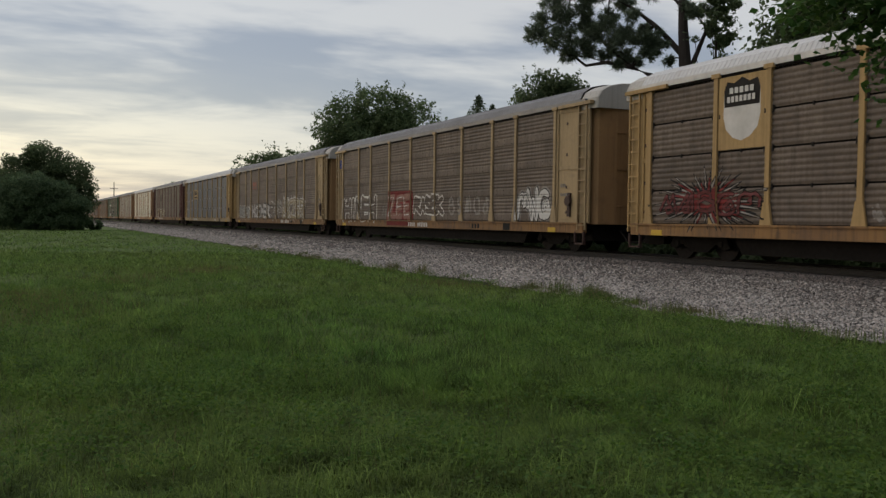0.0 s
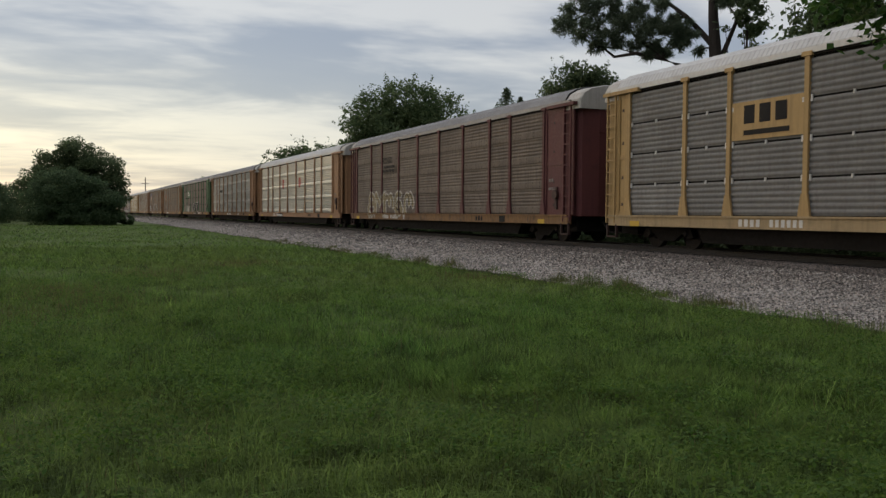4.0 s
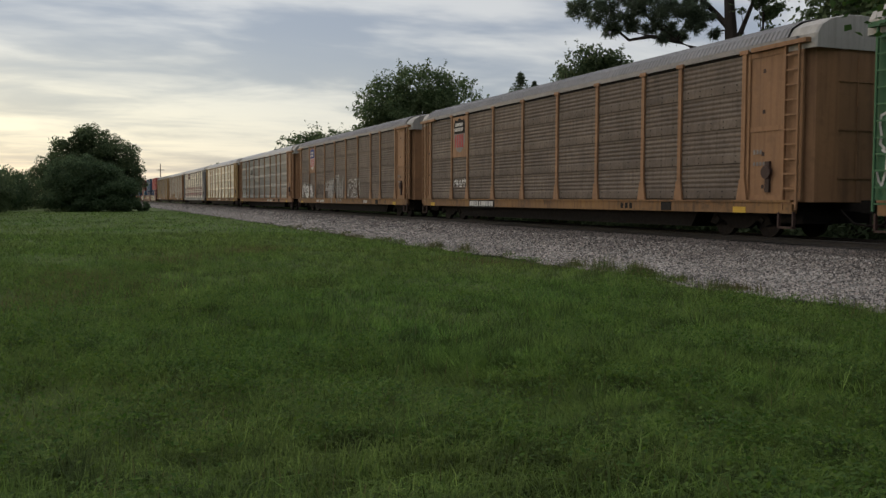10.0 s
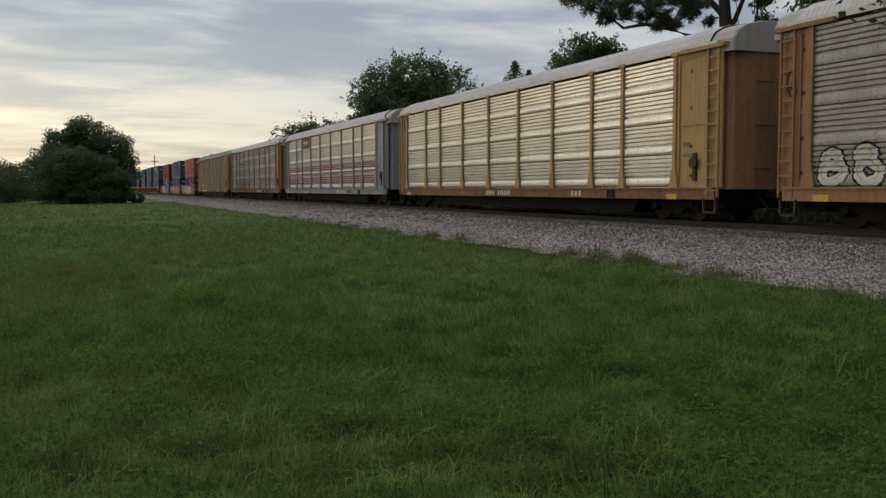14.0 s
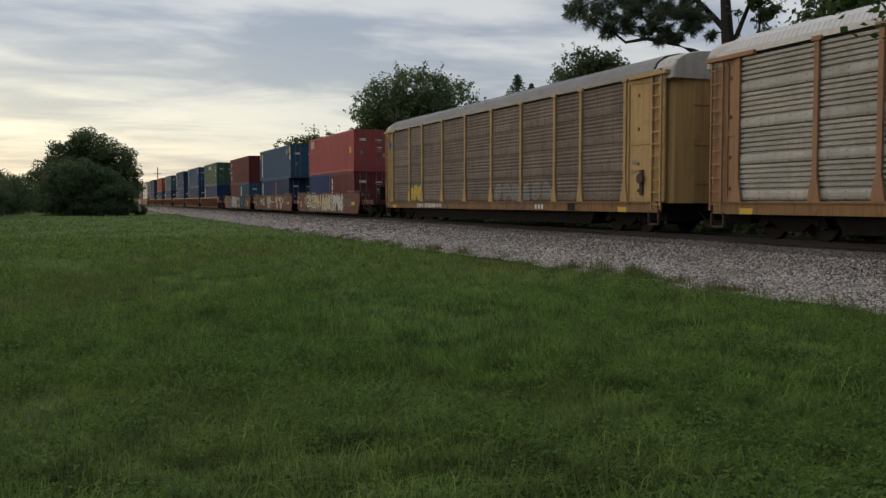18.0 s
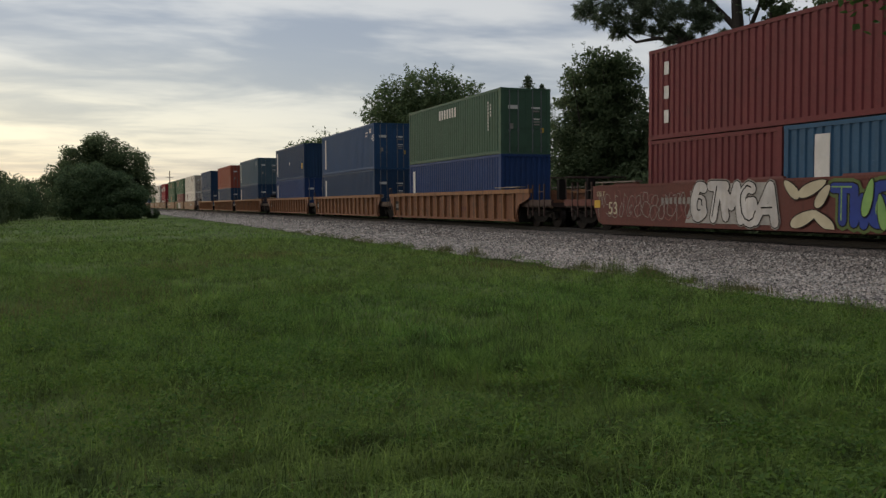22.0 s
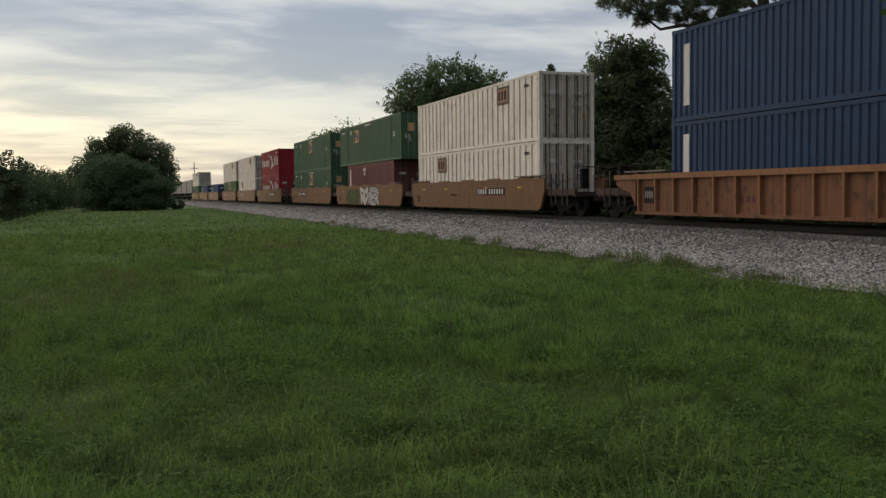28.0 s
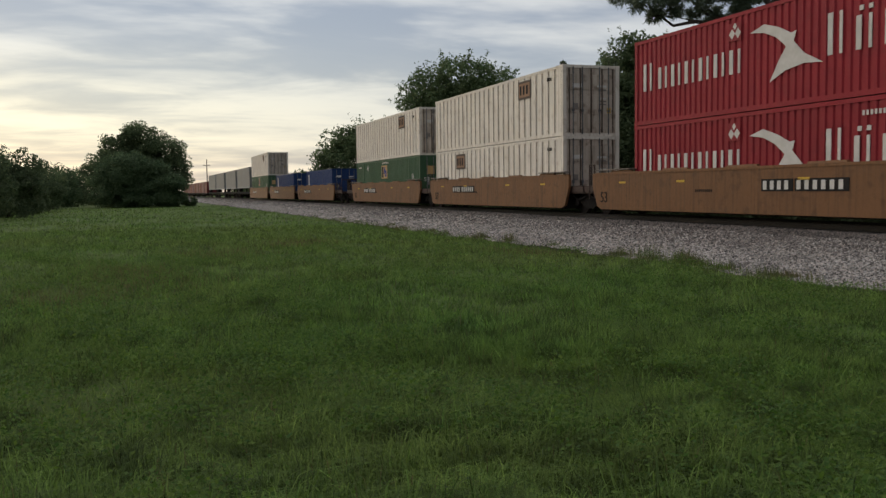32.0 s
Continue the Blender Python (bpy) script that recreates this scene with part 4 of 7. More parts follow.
    # the dark grove behind the well cars: turn, distance, height, spread
    grove = ((27.4, 60, 6.6, 2.2), (34.4, 49, 6.8, 1.7), (35.6, 50, 7.6, 1.5), (36.6, 49, 7.8, 1.4), (37.5, 48, 8.4, 0.9), (38.4, 49, 6.8, 1.3), (39.6, 48, 5.8, 1.7), (40.8, 48, 5.6, 1.7), (41.9, 47, 6.2, 1.6), (45.6, 42, 12.6, 2.2), (48.0, 40, 13.0, 2.6), (50.5, 38, 12.4, 2.8), (54.5, 36, 11.6, 3.0), (24.6, 70, 6.4, 2.6))
    for i, (turn, dist, h, w) in enumerate(grove):
        tree("broadleaf_tree", "dark dense tree in the grove beyond the track", "tree", polar(turn, dist, b),
             spread(9 if h < 10 else 17, 80 + i, 0, 0, h * 0.56, w * 0.55, w * 0.5, h * 0.36, w * 0.42, w * 0.66) + [(0, 0, h * 0.3, w * 1.1, w, h * 0.3)], 7500 if h < 10 else 20000, 0.27, "shade_leaf" if h < 10 else "oak" if i % 2 else "mango", 90 + i, 0.25, group="grove beyond the track", sub=30, puff=1.25, shoots=250)
    tree("cedar_tree", "dense dark domed evergreen beyond the track", "tree", polar(31.0, 50, b),
         [(0.2, 0, 9.2, 1.4, 1.3, 1.0), (-0.8, 0, 8.4, 1.4, 1.4, 1.1), (1.0, 0, 8.5, 1.4, 1.4, 1.2), (0.1, -0.3, 8.8, 1.2, 1.0, 0.9), (-1.5, 0, 7.1, 1.0, 1.2, 1.1), (1.6, 0, 7.2, 1.0, 1.2, 1.1), (0, 0, 7.0, 1.7, 1.5, 1.6), (-1.7, 0, 5.4, 1.1, 1.4, 1.3), (1.7, 0, 5.5, 1.1, 1.4, 1.3), (0, 0, 4.6, 2.2, 1.8, 2.0), (-1.2, -0.3, 2.8, 1.7, 1.6, 1.7), (1.3, -0.3, 2.7, 1.7, 1.6, 1.7), (0, 0, 1.4, 2.6, 2, 1.4)], 66000, 0.18, "oak", 131, 0.2, slim=0.55, inner=0.35, sub=56, turn=31, puff=1.2, shoots=500)
    hedge("shrub", "dark undergrowth shrub beyond the track", [(23.8 + 0.9 * math.sin(i * 2.1), 16 + i * 3.3, 1.9, 2.6 + 0.9 * math.sin(i * 1.7)) for i in range(26)], 200, 2600, 0.21, ("shade_leaf",), "undergrowth beyond the track")
    hedge("shrub", "dark undergrowth shrub beyond the track", [(26.5 + 1.2 * math.sin(i * 2.1), 106 + i * 9.0, 4.6, 4.2 + 0.9 * math.sin(i * 1.7)) for i in range(14)], 260, 2200, 0.45, ("shade_leaf", "oak"), "undergrowth beyond the track")
    hedge("shrub", "dark undergrowth shrub beneath the pine", [(*polar(33.6 + 1.35 * i, 50 + 1.2 * math.sin(i * 2.6))[:2], 1.7, 4.7 + 0.5 * math.sin(i * 1.9)) for i in range(8)], 240, 4600, 0.24, ("shade_leaf",), "undergrowth beneath the pine")
    # pines: height on the trunk, turn, length, rise
    clump_pine(46.0, b)
    spire(polar(26.59, 74, b), 12.15, 1.2, 111)
    spire(polar(27.45, 82, b), 12.35, 0.95, 112)
    tree("broadleaf_tree", "slim tree with open leafy tiers beyond the track", "tree", polar(40.95, 45, b), [(0, 0, 10.7, 1.1, 1.1, 0.6), (0.1, 0, 9.35, 0.95, 1, 0.45), (-0.15, 0, 8.2, 0.95, 1, 0.4), (-0.2, 0, 7.1, 0.75, 0.8, 0.3), (0.25, 0, 6.3, 0.85, 0.9, 0.3), (0.2, 0, 12.0, 1.0, 1, 0.8)], 6500, 0.15, "oak", 121, 0.12, sub=14, inner=0.4, turn=41, puff=0.85, shoots=160)
    # utility pole far along the line
    pole = thing("utility_pole", "wooden utility pole with crossarm far along the track", "pole", at=pose(*polar(4.55, 235, b)))
    part("pole", Shape().tube([(0, 0, -0.5), (0, 0, 5), (0, 0, 10.2)], [0.15, 0.13, 0.10], 8), "pole_wood", pole)
    part("crossarm", Shape().box(-0.9, 0.9, -0.06, 0.06, 8.6, 8.74), "pole_wood", pole)
    # the bough that hangs in from beside the camera
    bough = thing("leafy_branch", "overhanging branch with broad green leaves", "branch", at=pose(0, 0, 0))
    wood, pts = Shape(), []
    k = random.Random(5)
    root = Vector(polar(57, 11.5, 4.6))
    for turn, z, dist in ((45.4, 3.35, 11.0), (46.6, 3.55, 11.2), (48.0, 3.1, 11.2), (49.6, 3.3, 11.4), (49.8, 2.75, 11.1), (51.0, 2.5, 11.1), (48.6, 3.8, 11.6), (51.5, 3.4, 11.3), (47.2, 3.9, 11.4)):
        tip = Vector(polar(turn, dist, z))
        mid = root.lerp(tip, 0.55) + Vector((0, 0, 0.15))
        wood.tube([tuple(root), tuple(mid), tuple(tip)], [0.04, 0.02, 0.006], 5)
        for _ in range(420):
            q = k.uniform(0.5, 1.05)
            pts.append(mid.lerp(tip, (q - 0.5) * 2) + Vector((k.gauss(0, 0.15), k.gauss(0, 0.15), k.gauss(-0.02, 0.13))))
    wood.tube([tuple(Vector(polar(61, 11.5, GROUND - 0.3))), tuple(Vector(polar(60, 11.5, 2.0))), tuple(root)], [0.16, 0.13, 0.05], 7)
    part("branch", wood, "bark", bough)
    P = np.array(pts)
    v, f = leaves(P, np.tile([0.0, 0, 1], (len(P), 1)), 0.105, 6, 0.7)
    part("foliage", big_mesh("foliage", v, f), "bright", bough)


build_trees()

# ---- the train ----
TRAIN = []           # every keyed thing with its place along the train


def riding(ob, u):
    ob.matrix_basis = pose(XC, u, 0)
    TRAIN.append((ob, u))
    return ob


POSTS = (-11.7, -8.9, -7.0, -4.23, -1.42, 1.42, 4.23, 7.0, 8.9, 11.7)


def rib_profile(z0, z1, out, depth=0.050):
    """A pressed sheet from z0 to z1: one broad bulged band at the foot, then five flat ribs parted by narrow folded-in grooves."""
    h = z1 - z0
    band, p = h * 0.31, h * 0.69 / 5
    pts = [(out - depth, z0), (out - 0.008, z0 + 0.03), (out + 0.004, z0 + band * 0.35), (out + 0.004, z0 + band * 0.65), (out - 0.010, z0 + band - 0.02)]
    for i in range(5):
        a = z0 + band + p * i
        pts += [(out - depth, a + p * 0.06), (out - depth, a + p * 0.20), (out - 0.003, a + p * 0.44), (out, a + p * 0.94)]
    return pts + [(out, z1)]


def soft_profile(z0, z1, out, depth=0.020):
    """A pressed sheet from z0 to z1: a flat band at the foot and five soft waves."""
    h = z1 - z0
    band, p = h * 0.29, h * 0.71 / 5
    pts = [(out - depth, z0), (out - 0.003, z0 + 0.025), (out, z0 + band * 0.5), (out - 0.003, z0 + band - 0.02)]
    for i in range(5):
        a = z0 + band + p * i
        pts += [(out - depth * 0.8, a + p * 0.12), (out - depth, a + p * 0.26), (out - depth * 0.7, a + p * 0.42), (out - 0.001, a + p * 0.62), (out, a + p * 0.85)]
    return pts + [(out, z1)]


def wave_profile(z0, z1, out, depth=0.022):
    """An evenly corrugated sheet from z0 to z1: six soft waves."""
    pts, p = [], (z1 - z0) / 6
    for i in range(6):
        a = z0 + p * i
        pts += [(out - depth, a), (out - depth * 0.8, a + p * 0.18), (out - depth * 0.2, a + p * 0.38), (out, a + p * 0.55), (out - depth * 0.2, a + p * 0.74), (out - depth * 0.8, a + p * 0.92)]
    return pts + [(out - depth, z1)]


def panel_mesh(width, fold, gap=0.045):
    """One corrugated bay: four sheets with narrow joints, facing -x."""
    s = Shape()
    rows = [(1.02 + 0.957 * i, 1.02 + 0.957 * (i + 1) - gap) for i in range(4)]
    for z0, z1 in rows:
        prof = fold(z0, z1, 1.49)
        pts = [(-x, y, z) for x, z in prof for y in (-width / 2, width / 2)]
        s.add(pts, [(2 * i, 2 * i + 2, 2 * i + 3, 2 * i + 1) for i in range(len(prof) - 1)])
    s.box(-1.42, -1.41, -width / 2, width / 2, 1.0, 4.86)
    return s


def sheet_mesh(width, fold, gap):
    """One corrugated sheet, the lowest of four, facing -x."""
    prof = fold(1.02, 1.977 - gap, 1.49)
    return Shape().add([(-x, y, z) for x, z in prof for y in (-width / 2, width / 2)], [(2 * i, 2 * i + 2, 2 * i + 3, 2 * i + 1) for i in range(len(prof) - 1)])


def holes_mesh(width, r):
    """Rows of small vent holes on a panel's outer bands: blocks coloured dark for the shade inside."""
    s = Shape()
    cols = 5 if width > 2.5 else 3
    for row in range(4):
        for z in (0.045, 0.20):
            for c in range(cols):
                y = (c + 0.5) / cols * width - width / 2
                zz = 1.02 + 0.957 * row + z
                s.box(-1.4935 if r > 0.02 else -1.496, -1.480, y - r, y + r, zz, zz + 1.5 * r)
    return s


def latch_mesh(width):
    """Small pale latches at the joints of a panel, amid it and beside the posts."""
    s = Shape()
    for row in (1, 2, 3):
        z = 1.02 + 0.957 * row
        for y, h in ((0, 0.06), (-width / 2 + 0.06, 0.10), (width / 2 - 0.06, 0.10)):
            s.box(-1.515, -1.47, y - 0.025, y + 0.025, z - 0.02 - h, z - 0.02 + h * 0.6, 0.004)
    return s


def post_mesh():
    s = Shape().box(-1.545, -1.44, -0.075, 0.075, 1.0, 4.86)
    s.prism([(-0.20, 1.0), (0.20, 1.0), (0.10, 1.55), (-0.10, 1.55)], "x", -1.56, -1.5)
    s.box(-1.57, -1.45, -0.16, 0.16, 4.86, 4.97)
    return s


def roof_mesh(rise):
    """An arched roof of cross-ribbed sheets."""
    prof = [(-1.52, 4.97), (-1.50, 5.12), (-1.36, 5.40), (-1.05, 5.62), (-0.55, 5.75), (0, 5.79), (0.55, 5.75), (1.05, 5.62), (1.36, 5.40), (1.50, 5.12), (1.52, 4.97)]
    s, half, n = Shape(), 12.75, 150
    ys = []
    for i in range(n):
        a = -half + 2 * half * i / n
        p = 2 * half / n
        ys += [(a, 0.0), (a + p * 0.45, 0.0), (a + p * 0.55, rise), (a + p * 0.9, rise)]
    ys.append((half, 0.0))
    pts = []
    for y, lift in ys:
        for x, z in prof:
            k = 1 + lift / 1.6
            pts.append((x * k, y, 4.97 + (z - 4.97) * 0.82 * (1 + lift / 0.9)))
    m = len(prof)
    return s.add(pts, [(i * m + j, i * m + j + 1, (i + 1) * m + j + 1, (i + 1) * m + j) for i in range(len(ys) - 1) for j in range(m - 1)])


def roof_end_mesh(sign):
    """The smooth cap over the doors at one end."""
    prof = [(-1.46, 4.72), (-1.45, 5.12), (-1.31, 5.38), (-1.0, 5.58), (-0.5, 5.70), (0, 5.74), (0.5, 5.70), (1.0, 5.58), (1.31, 5.38), (1.45, 5.12), (1.46, 4.72)]
    s = Shape()
    pts = []
    for y, k in ((12.75, 1.0), (13.30, 1.0), (13.60, 0.985), (13.66, 0.96)):
        pts += [(x * k, sign * y, 4.72 + (z - 4.72) * 0.87 * k) for x, z in prof]
    m = len(prof)
    f = [(i * m + j, i * m + j + 1, (i + 1) * m + j + 1, (i + 1) * m + j) for i in range(3) for j in range(m - 1)]
    return s.add(pts, f + [tuple(range(3 * m, 4 * m))])


def ladder_mesh(y, side):
    s = Shape()
    x = side * 1.55
    for d in (-0.23, 0.23):
        s.box(x - 0.03, x + 0.03, y + d - 0.025, y + d + 0.025, 0.75, 4.85)
    for i in range(11):
        s.box(x - 0.02, x + 0.02, y - 0.23, y + 0.23, 0.9 + i * 0.37, 0.94 + i * 0.37)
    return s


def truck_mesh():
    s = Shape()
    for side in (-1, 1):
        x = side * 1.0
        s.prism([(-1.25, 0.36), (-1.1, 0.62), (-0.55, 0.66), (-0.35, 0.72), (0.35, 0.72), (0.55, 0.66), (1.1, 0.62), (1.25, 0.36), (1.05, 0.30), (0.7, 0.45), (0.35, 0.22), (-0.35, 0.22), (-0.7, 0.45), (-1.05, 0.30)], "x", x - 0.07, x + 0.07)
    s.box(-1.0, 1.0, -0.22, 0.22, 0.36, 0.66)
    return s


WHEEL = 0.457
WHEELSETS = {-0.89: [], 0.89: []}


def wheelset_mesh():
    """Two flanged wheels with hubs and capped bearings on an axle, about the axle's middle."""
    s = Shape()
    for side in (-1, 1):
        s.wheel(side * 0.76, 0, 0, WHEEL, 0.12).wheel(side * 0.70, 0, 0, WHEEL + 0.025, 0.03).wheel(side * 0.83, 0, 0, 0.16, 0.10, 12)
        s.box(side * 1.09 - 0.02, side * 1.09 + 0.02, -0.07, 0.07, -0.07, 0.07)
    return s.wheel(0, 0, 0, 0.08, 2.16, 10)


def add_truck(car, y):
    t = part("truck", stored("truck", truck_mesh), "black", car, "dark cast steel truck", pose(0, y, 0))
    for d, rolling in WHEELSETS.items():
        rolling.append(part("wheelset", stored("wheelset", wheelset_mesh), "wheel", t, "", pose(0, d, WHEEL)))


PROFILE = {}


def autorack(u, frame_mat, panel_mat, roof_mat, end_mat, label, sill_mat, joints, shift):
    """A covered car carrier. Its bays sit off its middle by shift, so that one end panel is broader than the other."""
    car = riding(thing("autorack_car", label, "railway car", "train of freight cars"), u + shift)
    fold = wave_profile if joints else soft_profile if panel_mat in ("brown_panel", "grey_panel") else rib_profile
    kind = "wave" if joints else "soft" if panel_mat in ("brown_panel", "grey_panel") else "rib"
    PROFILE[car.name] = fold
    gap = 0.045 if joints else 0.010
    mid_car = pose(0, -shift, 0)
    for side in (-1, 1):
        turn = pose(0, 0, 0, 0, 0, 0 if side < 0 else 180)
        whole = mid_car @ turn
        for a, b in zip(POSTS[:-1], POSTS[1:]):
            w = round(b - a - 0.15, 2)
            mid = (a + b) / 2
            if side < 0:
                p = part("side_panel", stored(("panel_back", w), lambda: Shape().box(-1.42, -1.41, -w / 2, w / 2, 1.0, 4.86)), "black" if joints else panel_mat, car, "", turn @ pose(0, mid, 0))
                for row in range(4):
                    part("sheet", stored(("sheet", w, kind), lambda: sheet_mesh(w, fold, gap)), panel_mat, p, "", pose(0, 0, 0.957 * row))
                if not joints:
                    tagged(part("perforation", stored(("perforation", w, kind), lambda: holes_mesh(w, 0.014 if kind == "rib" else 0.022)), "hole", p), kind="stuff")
                else:
                    tagged(part("latchwork", stored(("latches", w), lambda: latch_mesh(w)), "white_ink" if panel_mat == "grey_panel" else "black_ink", p, "small latches at the panel joints"), kind="stuff")
            else:
                part("side_panel", stored(("side_panel", w, kind), lambda: panel_mesh(w, fold, gap)), panel_mat, car, "", turn @ pose(0, mid, 0))
        for y in POSTS:
            part("side_post", stored("side_post", post_mesh), frame_mat, car, "", turn @ pose(0, y, 0))
        part("side_sill", stored("side_sill", lambda: Shape().box(-1.56, -1.40, -13.1, 13.1, 0.66, 1.0).box(-1.60, -1.42, -13.1, 13.1, 0.95, 1.0)), sill_mat, car, "", whole)
        part("drip_edge", stored("drip_edge", lambda: Shape().box(-1.50, -1.42, -13.1, 13.1, 4.862, 4.925)), "black", car, "", whole)
        part("top_rail", stored("top_rail", lambda: Shape().box(-1.535, -1.42, -13.1, 13.1, 4.925, 5.06)), roof_mat, car, "", whole)
        for e in (-1, 1):
            inner, outer = e * 11.78, e * 12.72 + shift * side
            half, mid = abs(outer - inner) / 2, (inner + outer) / 2
            ep = part("end_panel", stored(("end_panel", round(half, 2)), lambda: Shape().box(-1.46, -1.43, -half, half, 1.0, 4.86)), frame_mat, car, "", turn @ pose(0, mid, 0))
            for y in (-half + 0.06, half - 0.06):
                part("stile", stored("stile", lambda: Shape().box(-1.50, -1.455, -0.055, 0.055, 1.0, 4.86)), frame_mat, ep, "", pose(0, y, 0))
            for z in (1.0, 2.79, 4.72):
                part("crossbar", stored(("crossbar", round(half, 2)), lambda: Shape().box(-1.485, -1.455, -half + 0.115, half - 0.115, 0, 0.13)), frame_mat, ep, "", pose(0, 0, z))
            for z in (1.35, 2.2, 3.3, 4.35):
                part("bolt_plate", stored("bolt_plate", lambda: Shape().box(-1.472, -1.455, -0.05, 0.05, -0.05, 0.05, 0.01)), "well_dark", ep, "", pose(0, 0.12 * half, z))
            part("corner_panel", stored("corner_panel", lambda: Shape().box(-1.455, -1.40, -0.28, 0.28, 1.0, 4.86)), frame_mat, car, "", whole @ pose(0, e * 13.0, 0))
            part("end_rail", stored("end_rail", lambda: Shape().box(-1.62, -1.45, -1.0, 0.95, 4.86, 4.97)), frame_mat, car, "", whole @ pose(0, e * 12.5, 0))
            part("ladder", stored("ladder", lambda: ladder_mesh(0, -1)), frame_mat, car, "", whole @ pose(0, e * 13.0, 0))
            part("step_bracket", stored("step_bracket", lambda: Shape().box(-1.58, -1.50, -0.28, -0.23, 0.30, 0.70).box(-1.58, -1.50, 0.23, 0.28, 0.30, 0.70).box(-1.58, -1.48, -0.28, 0.28, 0.28, 0.33)), "well_dark", car, "dark steel stirrup step", whole @ pose(0, e * 12.9, 0))
    rise = 0.014 if roof_mat == "roof_white" else 0.022
    part("roof", stored(("roof", rise), lambda: roof_mesh(rise)), roof_mat, car, "cross-ribbed sheet metal roof", mid_car)
    for e in (-1, 1):
        part("roof_end", stored(("roof_end", e), lambda: roof_end_mesh(e)), "cream", car, "smooth rounded roof cap", mid_car)
        part("end_door", stored(("end_door", e), lambda: Shape().prism([(-1.38, 12.9), (-1.2, 13.45), (-0.6, 13.6), (0.6, 13.6), (1.2, 13.45), (1.38, 12.9)] if e > 0 else [(1.38, -12.9), (1.2, -13.45), (0.6, -13.6), (-0.6, -13.6), (-1.2, -13.45), (-1.38, -12.9)], "z", 0.95, 4.80)), end_mat, car, "folding end door", mid_car)
        for z in (1.55, 2.75, 3.95):
            part("door_seam", stored(("door_seam", e), lambda: Shape().box(-0.62, 0.62, min(e * 13.59, e * 13.625), max(e * 13.59, e * 13.625), -0.02, 0.02).box(-0.02, 0.02, min(e * 13.59, e * 13.62), max(e * 13.59, e * 13.62), -0.6, 0.58)), end_mat, car, "", mid_car @ pose(0, 0, z))
        part("coupler", stored(("coupler", e), lambda: Shape().box(-0.12, 0.12, e * 13.2 - 0.7, e * 13.2 + 0.7, 0.72, 0.95).box(-0.17, 0.17, e * 14.15 - 0.2, e * 14.15 + 0.2, 0.68, 1.0)), "black", car, "", mid_car)
        part("brake_hose", stored(("brake_hose", e), lambda: Shape().tube([(-0.35, e * 13.5, 0.75), (-0.42, e * 14.0, 0.42), (-0.40, e * 14.4, 0.38)], [0.03] * 3, 5)), "black", car, "", mid_car)
        add_truck(car, e * 10.6 - shift)
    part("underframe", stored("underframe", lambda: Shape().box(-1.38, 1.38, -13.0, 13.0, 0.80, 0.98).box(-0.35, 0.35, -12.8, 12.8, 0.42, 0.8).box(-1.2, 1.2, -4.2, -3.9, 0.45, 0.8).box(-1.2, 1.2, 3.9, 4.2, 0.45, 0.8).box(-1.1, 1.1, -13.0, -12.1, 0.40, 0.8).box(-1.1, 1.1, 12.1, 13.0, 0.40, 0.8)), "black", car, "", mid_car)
    # added near-black block: stands for the shade under the car, hides the far side
    part("floor_pan", stored("floor_pan", lambda: Shape().prism([(-9.1, 0.80), (-8.7, 0.22), (8.7, 0.22), (9.1, 0.80)], "x", -1.25, 1.25)), "black", car, "near-black block standing for the shade between the trucks", mid_car)
    return car


def corrugated_side(length, height, pitch, depth, groove):
    """A wall of upright folds facing -x, from y = -length / 2, z from 0 to height."""
    n = max(2, round(length / pitch))
    p = length / n
    s, prof = Shape(), []
    for i in range(n):
        a = -length / 2 + p * i
        prof += [(0, a), (0, a + p * (1 - groove) * 0.98), (depth, a + p * (1 - groove * 0.75)), (depth, a + p * (1 - groove * 0.25))]
    prof.append((0, length / 2))
    pts = [(x, y, z) for x, y in prof for z in (0, height)]
    return s.add(pts, [(2 * i, 2 * i + 1, 2 * i + 3, 2 * i + 2) for i in range(len(prof) - 1)])


